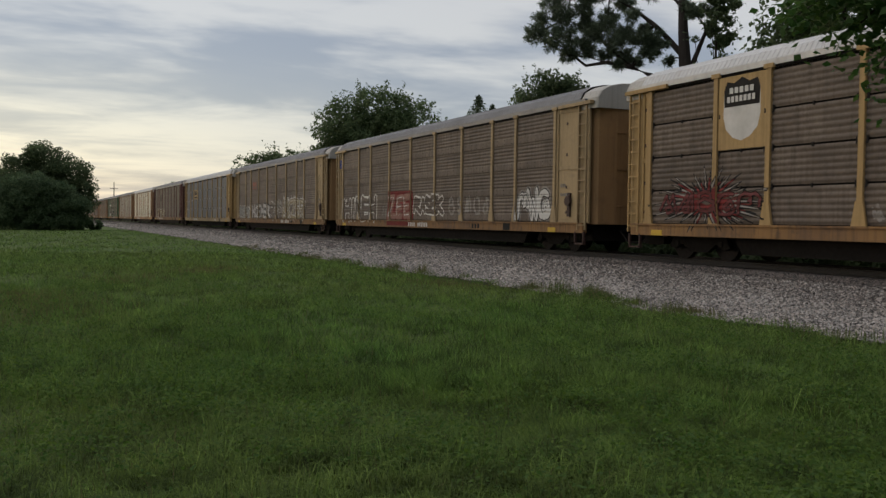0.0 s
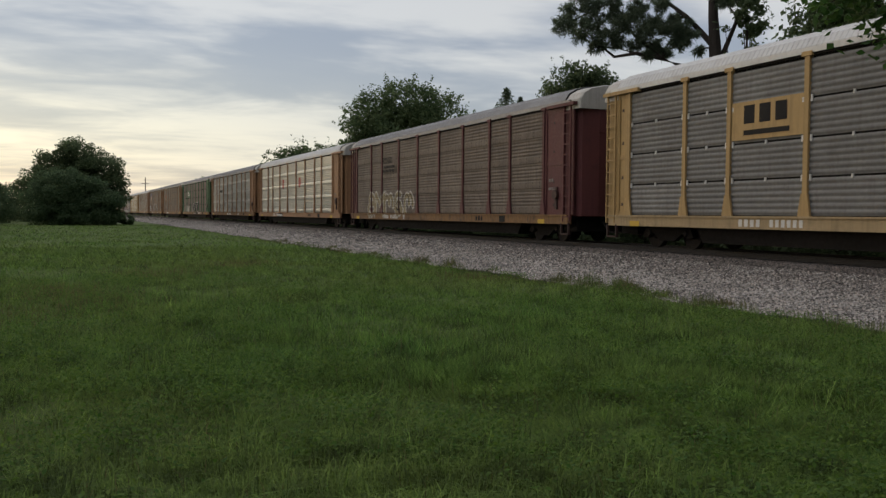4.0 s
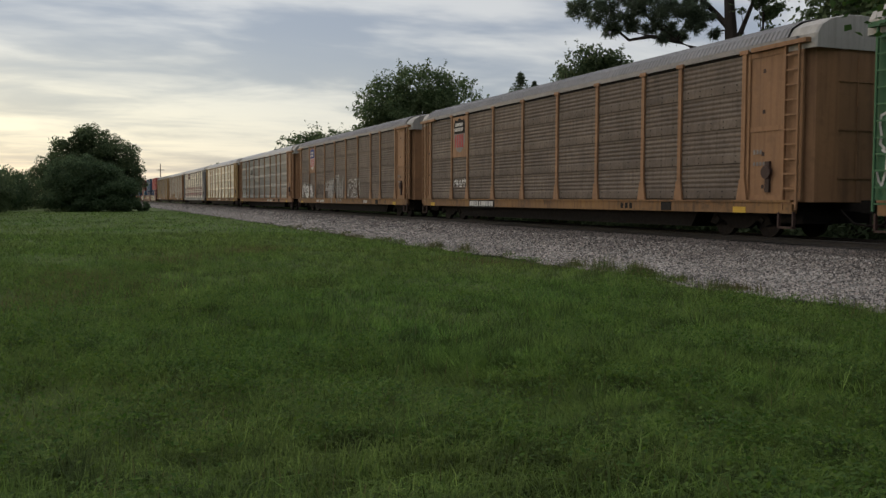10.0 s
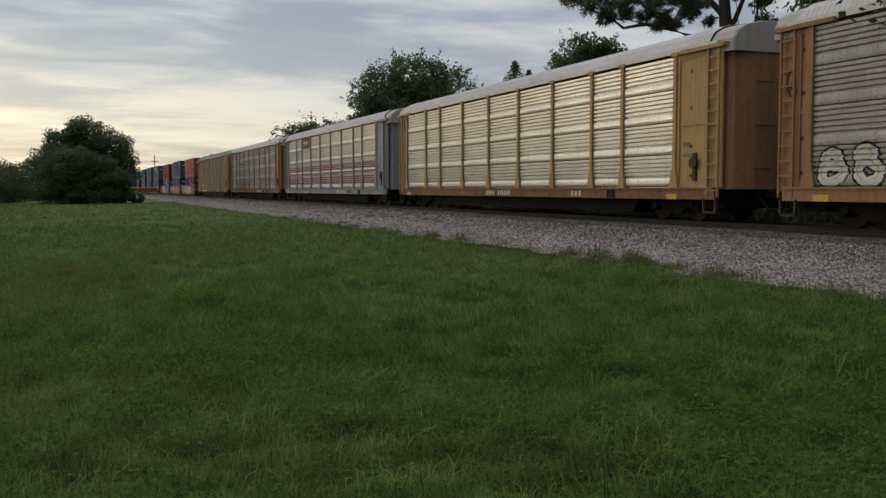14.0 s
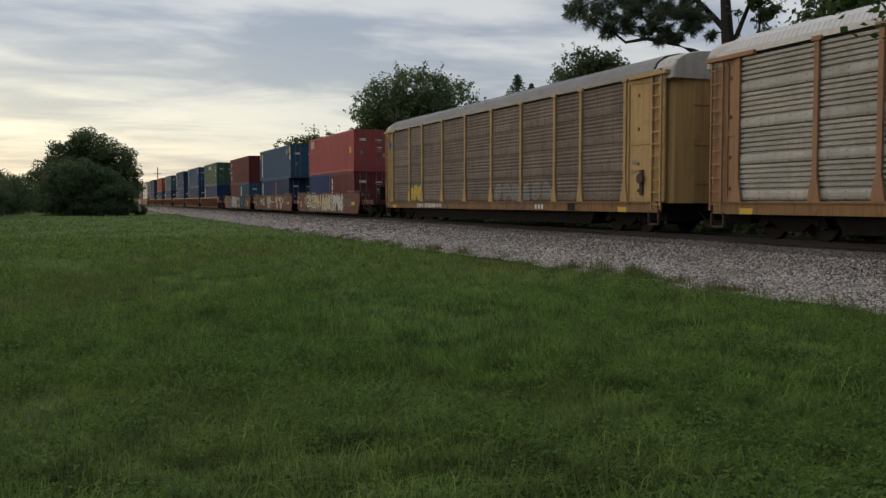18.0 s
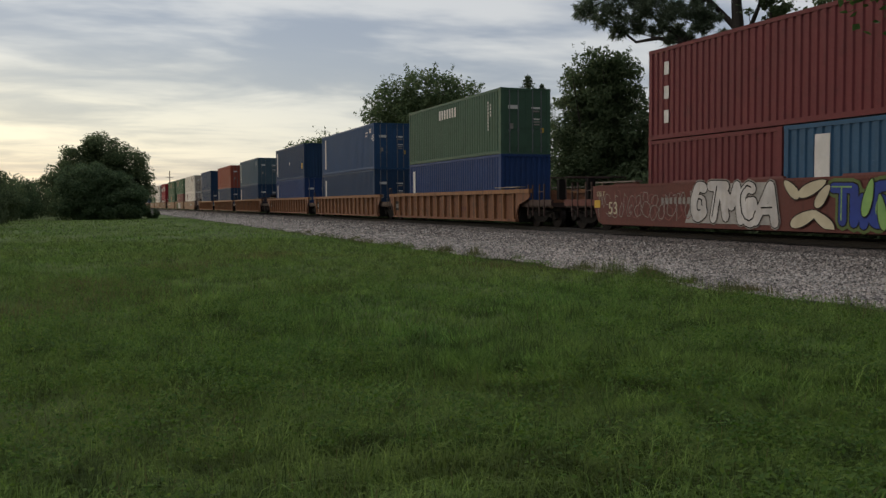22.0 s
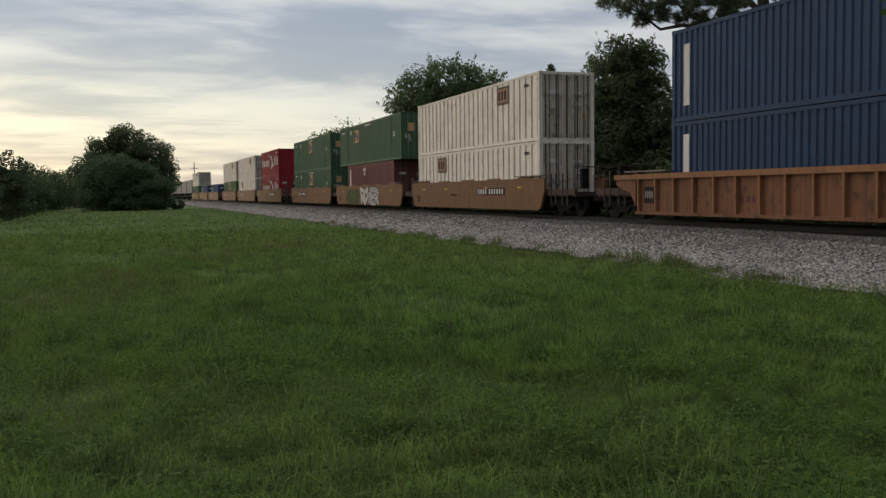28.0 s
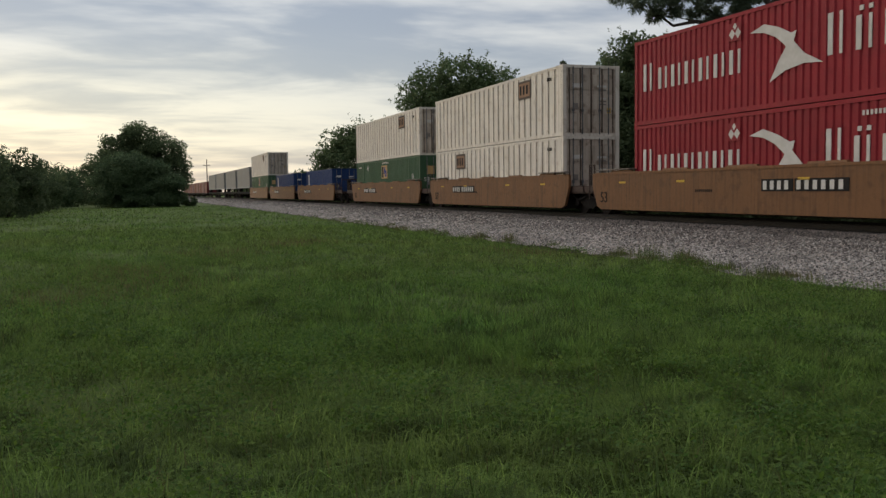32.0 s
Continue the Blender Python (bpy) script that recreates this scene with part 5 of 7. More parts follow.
def container(u, z, length, mat, label, height=2.9, width=2.44, doors=-1, smooth=False, seam_mat=None, group="containers"):
    """A freight container; doors: the end with doors (-1: the leading end)."""
    c = thing("container", label, "container", group)
    c.matrix_basis = pose(XC, u, z)
    TRAIN.append((c, u))
    h, w = length / 2, width / 2
    kind = (length, height, width, smooth)
    wall_h = height - 0.26
    for side in (-1, 1):
        turn = pose(0, 0, 0.15, 0, 0, 0 if side < 0 else 180) @ pose(-w + 0.015, 0, 0)
        make = (lambda: corrugated_side(length - 0.3, wall_h, 0.61, 0.045, 0.16)) if smooth else (lambda: corrugated_side(length - 0.3, wall_h, 0.285, 0.04, 0.5))
        part("side_wall", stored(("side_wall",) + kind, make), mat, c, "", turn)
        part("top_rail", stored(("rail_top",) + kind, lambda: Shape().box(-w, -w + 0.08, -h + 0.1, h - 0.1, height - 0.12, height - 0.01)), mat, c, "", pose(0, 0, 0, 0, 0, 0 if side < 0 else 180))
        part("bottom_rail", stored(("rail_low",) + kind, lambda: Shape().box(-w, -w + 0.08, -h + 0.1, h - 0.1, 0.02, 0.16)), mat, c, "", pose(0, 0, 0, 0, 0, 0 if side < 0 else 180))
        for e in (-1, 1):
            part("corner_post", stored(("corner_post", height), lambda: Shape().box(-0.08, 0.08, -0.08, 0.08, 0.12, height - 0.12).box(-0.085, 0.085, -0.09, 0.09, 0, 0.12).box(-0.085, 0.085, -0.09, 0.09, height - 0.12, height)), mat, c, "", pose(side * (w - 0.08), e * (h - 0.08), 0))
    part("roof", stored(("roof_box",) + kind, lambda: Shape().box(-w + 0.05, w - 0.05, -h + 0.12, h - 0.12, height - 0.06, height - 0.02)), mat, c)
    part("floor", stored(("floor_box",) + kind, lambda: Shape().box(-w + 0.06, w - 0.06, -h + 0.1, h - 0.1, 0.05, 0.16)), mat, c)
    turn = pose(0, 0, 0, 0, 0, 0 if doors < 0 else 180)
    door_mat = "dirty_white" if mat == "white_box" else mat
    for s in (-1, 1):
        d = part("door", stored(("door",) + kind, lambda: Shape().box(-w / 2 + 0.05, w / 2 - 0.05, -h + 0.05, -h + 0.09, 0.14, height - 0.12)), door_mat, c, "", turn @ pose(s * (w / 2 - 0.045), 0, 0))
        for zz in (0.3, 1.1, 1.9):
            part("door_panel", stored(("door_panel", width, length), lambda: Shape().box(-w / 2 + 0.12, w / 2 - 0.12, -h + 0.03, -h + 0.06, 0, 0.62)), door_mat, d, "", pose(0, 0, zz))
        for y in (-0.22, 0.2):
            part("lock_bar", stored(("lock_bar", height, length), lambda: Shape().box(-0.02, 0.02, -h - 0.0, -h + 0.04, 0.08, height - 0.08).box(-0.05, 0.05, -h + 0.0, -h + 0.03, 1.0, 1.1)), "bar_steel", d, "steel lock bar", pose(y, 0, 0))
    part("end_wall", stored(("end_wall",) + kind, lambda: Shape().add(*_end_wall(w, h, height))), mat, c, "", turn)
    for e in (-1, 1):
        for zz in (0.0, height - 0.125):
            part("cross_beam", stored(("cross_beam", width), lambda: Shape().box(-w + 0.17, w - 0.17, -0.05, 0.05, 0.0, 0.12)), mat, c, "", pose(0, e * (h - 0.07), zz))
    if doors < 0:
        door_marks(c, -h + 0.026)
    return c


def _end_wall(w, h, height):
    n, prof = 8, []
    p = (2 * w - 0.3) / n
    for i in range(n):
        a = -w + 0.15 + p * i
        prof += [(a, 0), (a + p * 0.45, 0), (a + p * 0.6, -0.04), (a + p * 0.85, -0.04)]
    prof.append((w - 0.15, 0))
    pts = [(x, h - 0.05 + d, z) for x, d in prof for z in (0.14, height - 0.12)]
    return pts, [(2 * i, 2 * i + 1, 2 * i + 3, 2 * i + 2) for i in range(len(prof) - 1)]


def well_car(u, half, mat, label, ribbed, ends, z1=1.55):
    """One well of an articulated car. ends: (near, far), 'open' carries its own truck and coupler, 'joint' shares one at the far side."""
    car = riding(thing("well_car", label, "railway car", "train of freight cars"), u)
    wl = half - 1.55
    for side in (-1, 1):
        turn = pose(0, 0, 0, 0, 0, 0 if side < 0 else 180)
        f = 1 if side < 0 else -1
        if ribbed:
            part("side_wall", stored(("ribbed_wall", half), lambda: Shape().box(-1.36, -1.33, -wl, wl, 0.24, 1.45)), mat, car, "", turn)
            part("top_chord", stored(("top_chord", half), lambda: Shape().box(-1.50, -1.30, -wl - 0.3, wl + 0.3, 1.38, 1.55)), "well_rib", car, "", turn)
            part("bottom_chord", stored(("bottom_chord", half), lambda: Shape().box(-1.46, -1.30, -wl, wl, 0.20, 0.30)), mat, car, "", turn)
            for i in range(17):
                y = -wl + 0.2 + i * (2 * wl - 0.4) / 16
                part("rib", stored("well_rib", lambda: Shape().prism([(-1.47, 0.28), (-1.34, 0.28), (-1.34, 1.39), (-1.49, 1.39)], "y", -0.035, 0.035)), "well_rib", car, "", turn @ pose(0, y, 0))
        else:
            part("side_wall", stored(("smooth_wall", half, z1), lambda: Shape().prism([(-wl - 0.55, 1.05), (-wl - 0.2, 0.32), (-wl + 0.1, 0.22), (wl - 0.1, 0.22), (wl + 0.2, 0.32), (wl + 0.55, 1.05), (wl + 0.55, z1), (-wl - 0.55, z1)], "x", -1.47, -1.36)), mat, car, "", turn)
            part("top_chord", stored(("smooth_chord", half, z1), lambda: Shape().box(-1.49, -1.30, -wl - 0.3, wl + 0.3, z1 - 0.06, z1 + 0.02)), mat, car, "", turn)
            for i in range(5):
                part("guide", stored("guide", lambda: Shape().box(-1.46, -1.34, -0.7, 0.7, 0, 0.06, 0.02)), mat, car, "", turn @ pose(0, -wl + 1.5 + i * (2 * wl - 3) / 4, z1 + 0.02))
    part("floor", stored(("well_floor", half), lambda: Shape().box(-1.36, 1.36, -wl, wl, 0.18, 0.235).box(-1.3, 1.3, -wl - 0.1, -wl + 0.15, 0.2, 0.9).box(-1.3, 1.3, wl - 0.15, wl + 0.1, 0.2, 0.9)), "black", car)
    for e, how in zip((-1, 1), ends):
        ln = 2.9 if how == "open" else 1.5
        y0, y1 = sorted((e * (wl + 0.1), e * (wl + ln)))
        part("end_platform", Shape().box(-1.25, 1.25, y0, y1, 0.80, 0.98).box(-0.45, 0.45, y0, y1, 0.60, 0.80), "well_dark", car)
        reach = 1.25 if how == "open" and ribbed else 0.55 if ribbed else 0.0
        for side in (-1, 1):
            part("end_sill", Shape().box(side * 1.27 - 0.05, side * 1.27 + 0.05, y0, y1, 0.86, 1.10), "well_dark" if mat != "well_brown" else mat, car)
            if not ribbed:
                part("walkway", Shape().box(side * 1.38 - 0.14, side * 1.38 + 0.14, min(e * (wl - 2.2), e * (wl + 0.3)), max(e * (wl - 2.2), e * (wl + 0.3)), z1 + 0.10, z1 + 0.14).box(side * 1.38 - 0.04, side * 1.38 + 0.04, e * (wl - 1.9) - 0.04, e * (wl - 1.9) + 0.04, z1, z1 + 0.10).box(side * 1.38 - 0.04, side * 1.38 + 0.04, e * wl - 0.04, e * wl + 0.04, z1, z1 + 0.10), "dull_steel", car, "pale worn steel running board")
            if reach:
                part("end_gusset", Shape().prism([(e * v, w) for v, w in ((wl - 0.02, 1.44), (wl + reach, 1.44), (wl + reach, 1.20), (wl + 0.6 * reach, 1.02), (wl + 0.25 * reach, 0.92), (wl - 0.02, 0.45))], "x", side * 1.42 - 0.03, side * 1.42 + 0.03), mat, car)
                part("chord_end", Shape().box(side * 1.40 - 0.10, side * 1.40 + 0.10, min(e * (wl + 0.302), e * (wl + reach + 0.06)), max(e * (wl + 0.302), e * (wl + reach + 0.06)), 1.385, 1.545), "well_rib", car)
                if how == "open":
                    part("walkway", Shape().box(side * 1.38 - 0.16, side * 1.38 + 0.16, min(e * (wl - 1.9), e * (wl + 0.5)), max(e * (wl - 1.9), e * (wl + 0.5)), 1.62, 1.66).box(side * 1.38 - 0.05, side * 1.38 + 0.05, e * (wl - 1.5) - 0.04, e * (wl - 1.5) + 0.04, 1.54, 1.62).box(side * 1.38 - 0.05, side * 1.38 + 0.05, e * wl - 0.04, e * wl + 0.04, 1.54, 1.62), "dull_steel", car, "pale worn steel running board")
        for j in range(4):
            part("brake_pipe", Shape().tube([(-1.1 + 0.3 * j, y0 + 0.1, 0.7 - 0.06 * j), (-1.15 + 0.3 * j, (y0 + y1) / 2, 0.5 + 0.08 * j), (-1.1 + 0.25 * j, y1 - 0.1, 0.75)], [0.03] * 3, 5), "black", car)
        if how == "open":
            part("coupler", Shape().box(-0.12, 0.12, min(e * (wl + ln - 0.3), e * (wl + ln + 0.75)), max(e * (wl + ln - 0.3), e * (wl + ln + 0.75)), 0.72, 0.95), "black", car)
            part("handrail", Shape().tube([(-1.3, e * (wl + ln - 0.1), 1.1), (-1.3, e * (wl + ln - 0.1), 1.95), (1.3, e * (wl + ln - 0.1), 1.95), (1.3, e * (wl + ln - 0.1), 1.1)], [0.025] * 4, 5), "well_dark", car)
            for v in (0.9, 1.3, 1.9, 2.3):
                part("grab_post", stored("grab_post", lambda: Shape().box(-1.34, -1.29, -0.025, 0.025, 0.45, 1.72)), "well_dark", car, "", pose(0, e * (wl + v), 0.0))
            part("grab_bar", Shape().box(-1.335, -1.295, min(e * (wl + 0.9), e * (wl + 1.3)), max(e * (wl + 0.9), e * (wl + 1.3)), 1.40, 1.44).box(-1.335, -1.295, min(e * (wl + 1.9), e * (wl + 2.3)), max(e * (wl + 1.9), e * (wl + 2.3)), 1.40, 1.44), "well_dark", car)
            part("brake_stand", Shape().box(-0.7, -0.4, e * (wl + ln - 0.6) - 0.1, e * (wl + ln - 0.6) + 0.1, 1.1, 1.9), "black", car)
            add_truck(car, e * (wl + 1.55))
        elif e > 0:
            add_truck(car, half)
            part("step_ladder", Shape().box(-1.34, -1.30, half - 0.9, half - 0.86, 0.6, 1.9).box(-1.34, -1.30, half - 0.5, half - 0.46, 0.6, 1.9).box(-1.34, -1.30, half - 0.9, half - 0.46, 1.86, 1.9).box(-1.34, -1.30, half - 0.9, half - 0.46, 1.5, 1.54), "well_dark", car)
    return car


# ---- signs and spray paint ----
GLYPHS = (
    [[(1, 1), (0, 1), (0, 0), (1, 0)], [(0, 0.5), (0.8, 0.5)]], [[(0, 1), (1, 1), (0, 0), (1, 0)]], [[(0, 0), (0, 1), (0.9, 0.85), (0.8, 0.5), (0, 0.5), (1, 0)]],
    [[(0.5, 0), (0, 0.3), (0, 0.7), (0.5, 1), (1, 0.7), (1, 0.3), (0.5, 0)]], [[(0, 0), (0.5, 1), (1, 0)], [(0.25, 0.4), (0.8, 0.4)]], [[(1, 0.9), (0.3, 1), (0, 0.7), (1, 0.35), (0.7, 0), (0, 0.1)]],
    [[(0, 1), (0.25, 0), (0.5, 0.7), (0.75, 0), (1, 1)]], [[(0, 0), (0, 1), (0.5, 0.45), (1, 1), (1, 0)]], [[(0, 0), (0, 1), (0.9, 0.8), (0.7, 0.45), (0, 0.4)]],
    [[(0, 1), (1, 1)], [(0.5, 1), (0.5, 0)]], [[(0, 0), (0, 1)], [(1, 0), (1, 1)], [(0, 0.5), (1, 0.5)]], [[(0, 0), (0, 1), (1, 0), (1, 1)]], [[(0, 0), (0, 1)], [(1, 1), (0, 0.45), (1, 0)]], [[(0.5, 0), (0.5, 1)]])
LETTERS = {c: i for i, c in enumerate("EZROASWMPTHNKI")}


def arc(cu, cv, ru, rv, a0, a1, n=7):
    return [(cu + ru * math.cos(radians(a0 + (a1 - a0) * i / n)), cv + rv * math.sin(radians(a0 + (a1 - a0) * i / n))) for i in range(n + 1)]


# loose loops, hooks and bubbles, as sprayed
LOOPS = (
    [arc(0.5, 0.3, 0.5, 0.3, 0, 360, 10), arc(0.45, 0.75, 0.35, 0.22, 200, -60)], [arc(0.5, 0.5, 0.5, 0.5, 60, 330, 9), arc(0.6, 0.4, 0.2, 0.2, 0, 300)],
    [arc(0.3, 0.6, 0.3, 0.4, 180, 0), arc(0.75, 0.6, 0.25, 0.4, 180, -20), [(0, 0.6), (0.02, 0.0)]], [arc(0.5, 0.75, 0.4, 0.25, 20, 270), arc(0.5, 0.25, 0.45, 0.25, 90, -160)],
    [arc(0.5, 0.4, 0.5, 0.4, 180, 360), [(0, 0.4), (0.1, 1.0)], [(1, 0.4), (0.9, 0.95), (0.6, 1.0)]], [arc(0.35, 0.3, 0.35, 0.3, 0, 360, 10), [(0.7, 0.3), (0.6, 1.0), (0.95, 0.9)]],
    [[(0, 0.1), (0.3, 0.95), (0.5, 0.4), (0.7, 1.0), (1.0, 0.05)], arc(0.5, 0.2, 0.2, 0.14, 0, 360, 8)])

def fold_steps(profile):
    """The folds of a side as short runs (lower edge, upper edge, depth at each)."""
    out = []
    for row in range(4):
        p = profile(1.02 + 0.957 * row, 1.02 + 0.957 * (row + 1) - 0.01, 1.49)
        out += [(z0, z1, -x0, -x1) for (x0, z0), (x1, z1) in zip(p, p[1:]) if z1 - z0 > 0.001]
    return [(0.7, 1.0, -1.56, -1.56)] + out


class Film:
    """A thin film of paint on a side: polygons in (y, z); with folds it follows the corrugated panels and crosses the posts."""

    def __init__(self, x, folds=None):
        self.s, self.x, self.folds, self.k = Shape(), x, folds, 0

    def poly(self, pts):
        self.k += 1
        x = self.x - 0.00005 * self.k
        if not self.folds:
            self.s.add([(x, y, z) for y, z in pts], [tuple(range(len(pts)))])
            return
        x += 1.49
        zs = [z for _, z in pts]
        for a, b, xa, xb in self.folds:
            lo, hi = max(a, min(zs)), min(b, max(zs))
            if hi - lo < 0.003:
                continue
            ends = [self.cut(pts, lo + 0.0005), self.cut(pts, hi - 0.0005)]
            if not (ends[0] and ends[1]):
                continue
            (p, q), (r, t) = ends
            x0, x1 = xa + (xb - xa) * (lo - a) / (b - a) + x, xa + (xb - xa) * (hi - a) / (b - a) + x
            self.s.add([(x0, p, lo), (x0, q, lo), (x1, t, hi), (x1, r, hi)], [(0, 3, 2, 1)])
            for c in POSTS if lo > 1.0 else ():
                half = 0.075 if lo > 1.55 else 0.20 - 0.10 * (lo - 1.0) / 0.55
                m, n = max(min(p, r), c - half), min(max(q, t), c + half)
                if n - m > 0.01:
                    front = (-1.545 if lo > 1.55 else -1.56) + x
                    self.s.add([(front, m, lo), (front, n, lo), (front, n, hi), (front, m, hi)], [(0, 3, 2, 1)])

    def cut(self, pts, z):
        ys = []
        for (y0, z0), (y1, z1) in zip(pts, pts[1:] + pts[:1]):
            if (z0 - z) * (z1 - z) < 0:
                ys.append(y0 + (y1 - y0) * (z - z0) / (z1 - z0))
        return (min(ys), max(ys)) if len(ys) > 1 else None

    def line(self, path, w):
        for (y0, z0), (y1, z1) in zip(path, path[1:]):
            d = math.hypot(y1 - y0, z1 - z0) or 1
            a, b = -(z1 - z0) / d * w / 2, (y1 - y0) / d * w / 2
            self.poly([(y0 + a, z0 + b), (y1 + a, z1 + b), (y1 - a, z1 - b), (y0 - a, z0 - b)])
        for y, z in path:
            self.poly([(y + w / 2 * math.cos(i * 0.785), z + w / 2 * math.sin(i * 0.785)) for i in range(8)])


def tag_paint(car, y0, y1, z0, z1, n, seed, rim, fill=None, fat=0.26, x=-1.4935, bands="panels", accent=None, label="spray-painted graffiti lettering", word=None, over=1.0):
    """A sprayed word of n invented letter shapes from y1 (its start) down to y0; each coat is one film."""
    k = random.Random(seed)
    bands = fold_steps(PROFILE[car.name]) if bands == "panels" else None
    step = (y1 - y0) / n
    paths = []
    for i in range(n):
        c = y1 - (i + 0.5) * step
        w, h = step * 0.36 * over * k.uniform(0.85, 1.2), (z1 - z0) / 2 * k.uniform(0.8, 0.98)
        m = (z0 + z1) / 2 + k.uniform(-0.06, 0.06) * (z1 - z0)
        lean = k.uniform(-0.12, 0.2)
        for stroke in (GLYPHS[LETTERS[word[i]]] if word else k.choice(LOOPS)):
            paths.append([(c - (u - 0.5) * 2 * w * 0.8 - lean * (v - 0.5) + k.uniform(-0.04, 0.04), m + (v - 0.5) * 2 * h * 0.8 + k.uniform(-0.04, 0.04)) for u, v in stroke])
    wide = min(step, z1 - z0) * fat
    coat = Film(x, bands)
    for p in paths:
        coat.line(p, wide * (1.45 if fill else 0.55))
    tagged(part("graffiti", coat.s, rim, car, label), kind="stuff")
    if fill:
        top = Film(coat.x - 0.00005 * coat.k - 0.0005, bands)
        for p in paths:
            top.line(p, wide)
        tagged(part("graffiti", top.s, fill, car, label), kind="stuff")
        if accent:
            thin = Film(top.x - 0.00005 * top.k - 0.0005, bands)
            for p in paths:
                thin.line([(y + wide * 0.12, z + wide * 0.1) for y, z in p], wide * 0.12)
            tagged(part("graffiti", thin.s, accent, car, label), kind="stuff")


def bubble_paint(car, y0, y1, z0, z1, n, seed, halo, line, fill, x=-1.4935, bands="panels", spikes=0, shade=None, fat=1.0, word=None, rims=(0.20, 0.08)):
    """Fat invented letters with fill, outline, halo and inner strokes, sprayed from y1 down to y0."""
    k = random.Random(seed)
    folds = fold_steps(PROFILE[car.name]) if bands == "panels" else None
    step = (y1 - y0) / n
    coats = [Film(x - 0.006 * i, folds) for i in range(4)]
    h = (z1 - z0) / 2

    wide = min(step * 0.30, h * 0.42) * fat
    for i in range(n):
        c = y1 - (i + 0.5) * step + k.uniform(-0.08, 0.08) * step
        m = (z0 + z1) / 2 + k.uniform(-0.1, 0.1) * h
        lean = k.uniform(-0.2, 0.25)
        tall, broad = k.uniform(0.72, 0.9) * h, k.uniform(0.38, 0.56) * step
        for stroke in GLYPHS[LETTERS[word[i]]] if word else k.choice(list(GLYPHS) + list(LOOPS) * 3):
            path = [(c - (u - 0.5) * 2 * broad - lean * (v - 0.5), m + (v - 0.5) * 2 * tall + k.uniform(-0.05, 0.05)) for u, v in stroke]
            for film, grow in zip(coats[:3], (*rims, 0.0)):
                film.line(path, wide + grow)
            if k.random() < 0.6:
                coats[3].line([(y + wide * 0.15, z + wide * 0.12) for y, z in path], wide * 0.14)
        for _ in range(spikes):
            y = c + k.uniform(-0.4, 0.4) * step
            t = k.uniform(0.15, 0.45) * h
            coats[0].poly([(y - 0.13, z1 - 0.15), (y + 0.13, z1 - 0.15), (y + k.uniform(-0.06, 0.06), z1 + t)])
    for film, mat in zip(coats, (halo, line, fill, shade or line)):
        tagged(part("graffiti", film.s, mat, car, "sprayed bubble lettering with halo and outline"), kind="stuff")


def petals(car, shapes, fill, line, x):
    """Sprayed fat rounded shapes: (along, up, half length, half width, tilt in degrees), each with a dark outline."""
    rim, body = Film(x), Film(x - 0.004)
    for y, z, a, b, tilt in shapes:
        c, q = math.cos(radians(tilt)), math.sin(radians(tilt))
        for film, grow in ((rim, 0.03), (body, 0.0)):
            ring = [((a + grow) * math.cos(i * 0.3927), (b + grow) * math.sin(i * 0.3927) * (1 - 0.25 * math.cos(i * 0.3927))) for i in range(16)]
            film.poly([(y - (u * c - v * q), min(max(z + u * q + v * c, 0.30), 1.54)) for u, v in ring])
    for film, mat in ((rim, line), (body, fill)):
        tagged(part("graffiti", film.s, mat, car, "sprayed fat rounded cream shapes"), kind="stuff")


def burst(car, yc, zc, ry, rz, seed):
    """A sprayed spiky burst: black spikes, dark red letters and thin pale strokes."""
    k = random.Random(seed)
    folds = fold_steps(PROFILE[car.name])
    black, red, pale = (Film(-1.4935 - 0.004 * i, folds) for i in range(3))
    for i in range(46):
        a = 6.2832 * i / 46 + k.uniform(-0.06, 0.06)
        r = k.uniform(0.62, 1.0)
        dy, dz = math.cos(a), math.sin(a)
        for film, lo, hi, w in ((black, 0.15, r, 0.13), (pale, 0.35, r * 0.92, 0.03)) if i % 2 else ((black, 0.15, r * 0.9, 0.08), (red, 0.1, r * 0.7, 0.06)):
            y0, z0, y1, z1 = yc + ry * lo * dy, zc + rz * lo * dz, yc + ry * hi * dy, max(zc + rz * hi * dz, 0.74)
            film.poly([(y0 - dz * w, z0 + dy * w), (y0 + dz * w, z0 - dy * w), (y1 + dz * 0.015, z1 - dy * 0.015), (y1 - dz * 0.015, z1 + dy * 0.015)])
    for film, mat in ((black, "black_ink"), (red, "dark_red_ink"), (pale, "dull_ink")):
        tagged(part("graffiti", film.s, mat, car, "sprayed spiky dark graffiti burst"), kind="stuff")
    tag_paint(car, yc - ry * 0.75, yc + ry * 0.75, zc - rz * 0.45, zc + rz * 0.35, 5, seed + 1, "black_ink", "faded_red_ink", 0.11, x=-1.510, over=1.6)


def board(car, name, y0, y1, z0, z1, mat, label, x=-1.50, marks=()):
    """A flat sign on the side with plain marks on it: each mark is (material, outline in 0..1 of the board, reading left to right)."""
    b = part(name, Shape().box(x - 0.012, x, y0, y1, z0, z1), mat, car, label)
    for i, (m, pts) in enumerate(marks):
        f = Film(x - 0.015 - 0.003 * i)
        f.poly([(y1 - u * (y1 - y0), z0 + v * (z1 - z0)) for u, v in pts][::-1])
        part("mark", f.s, m, b)
    return b


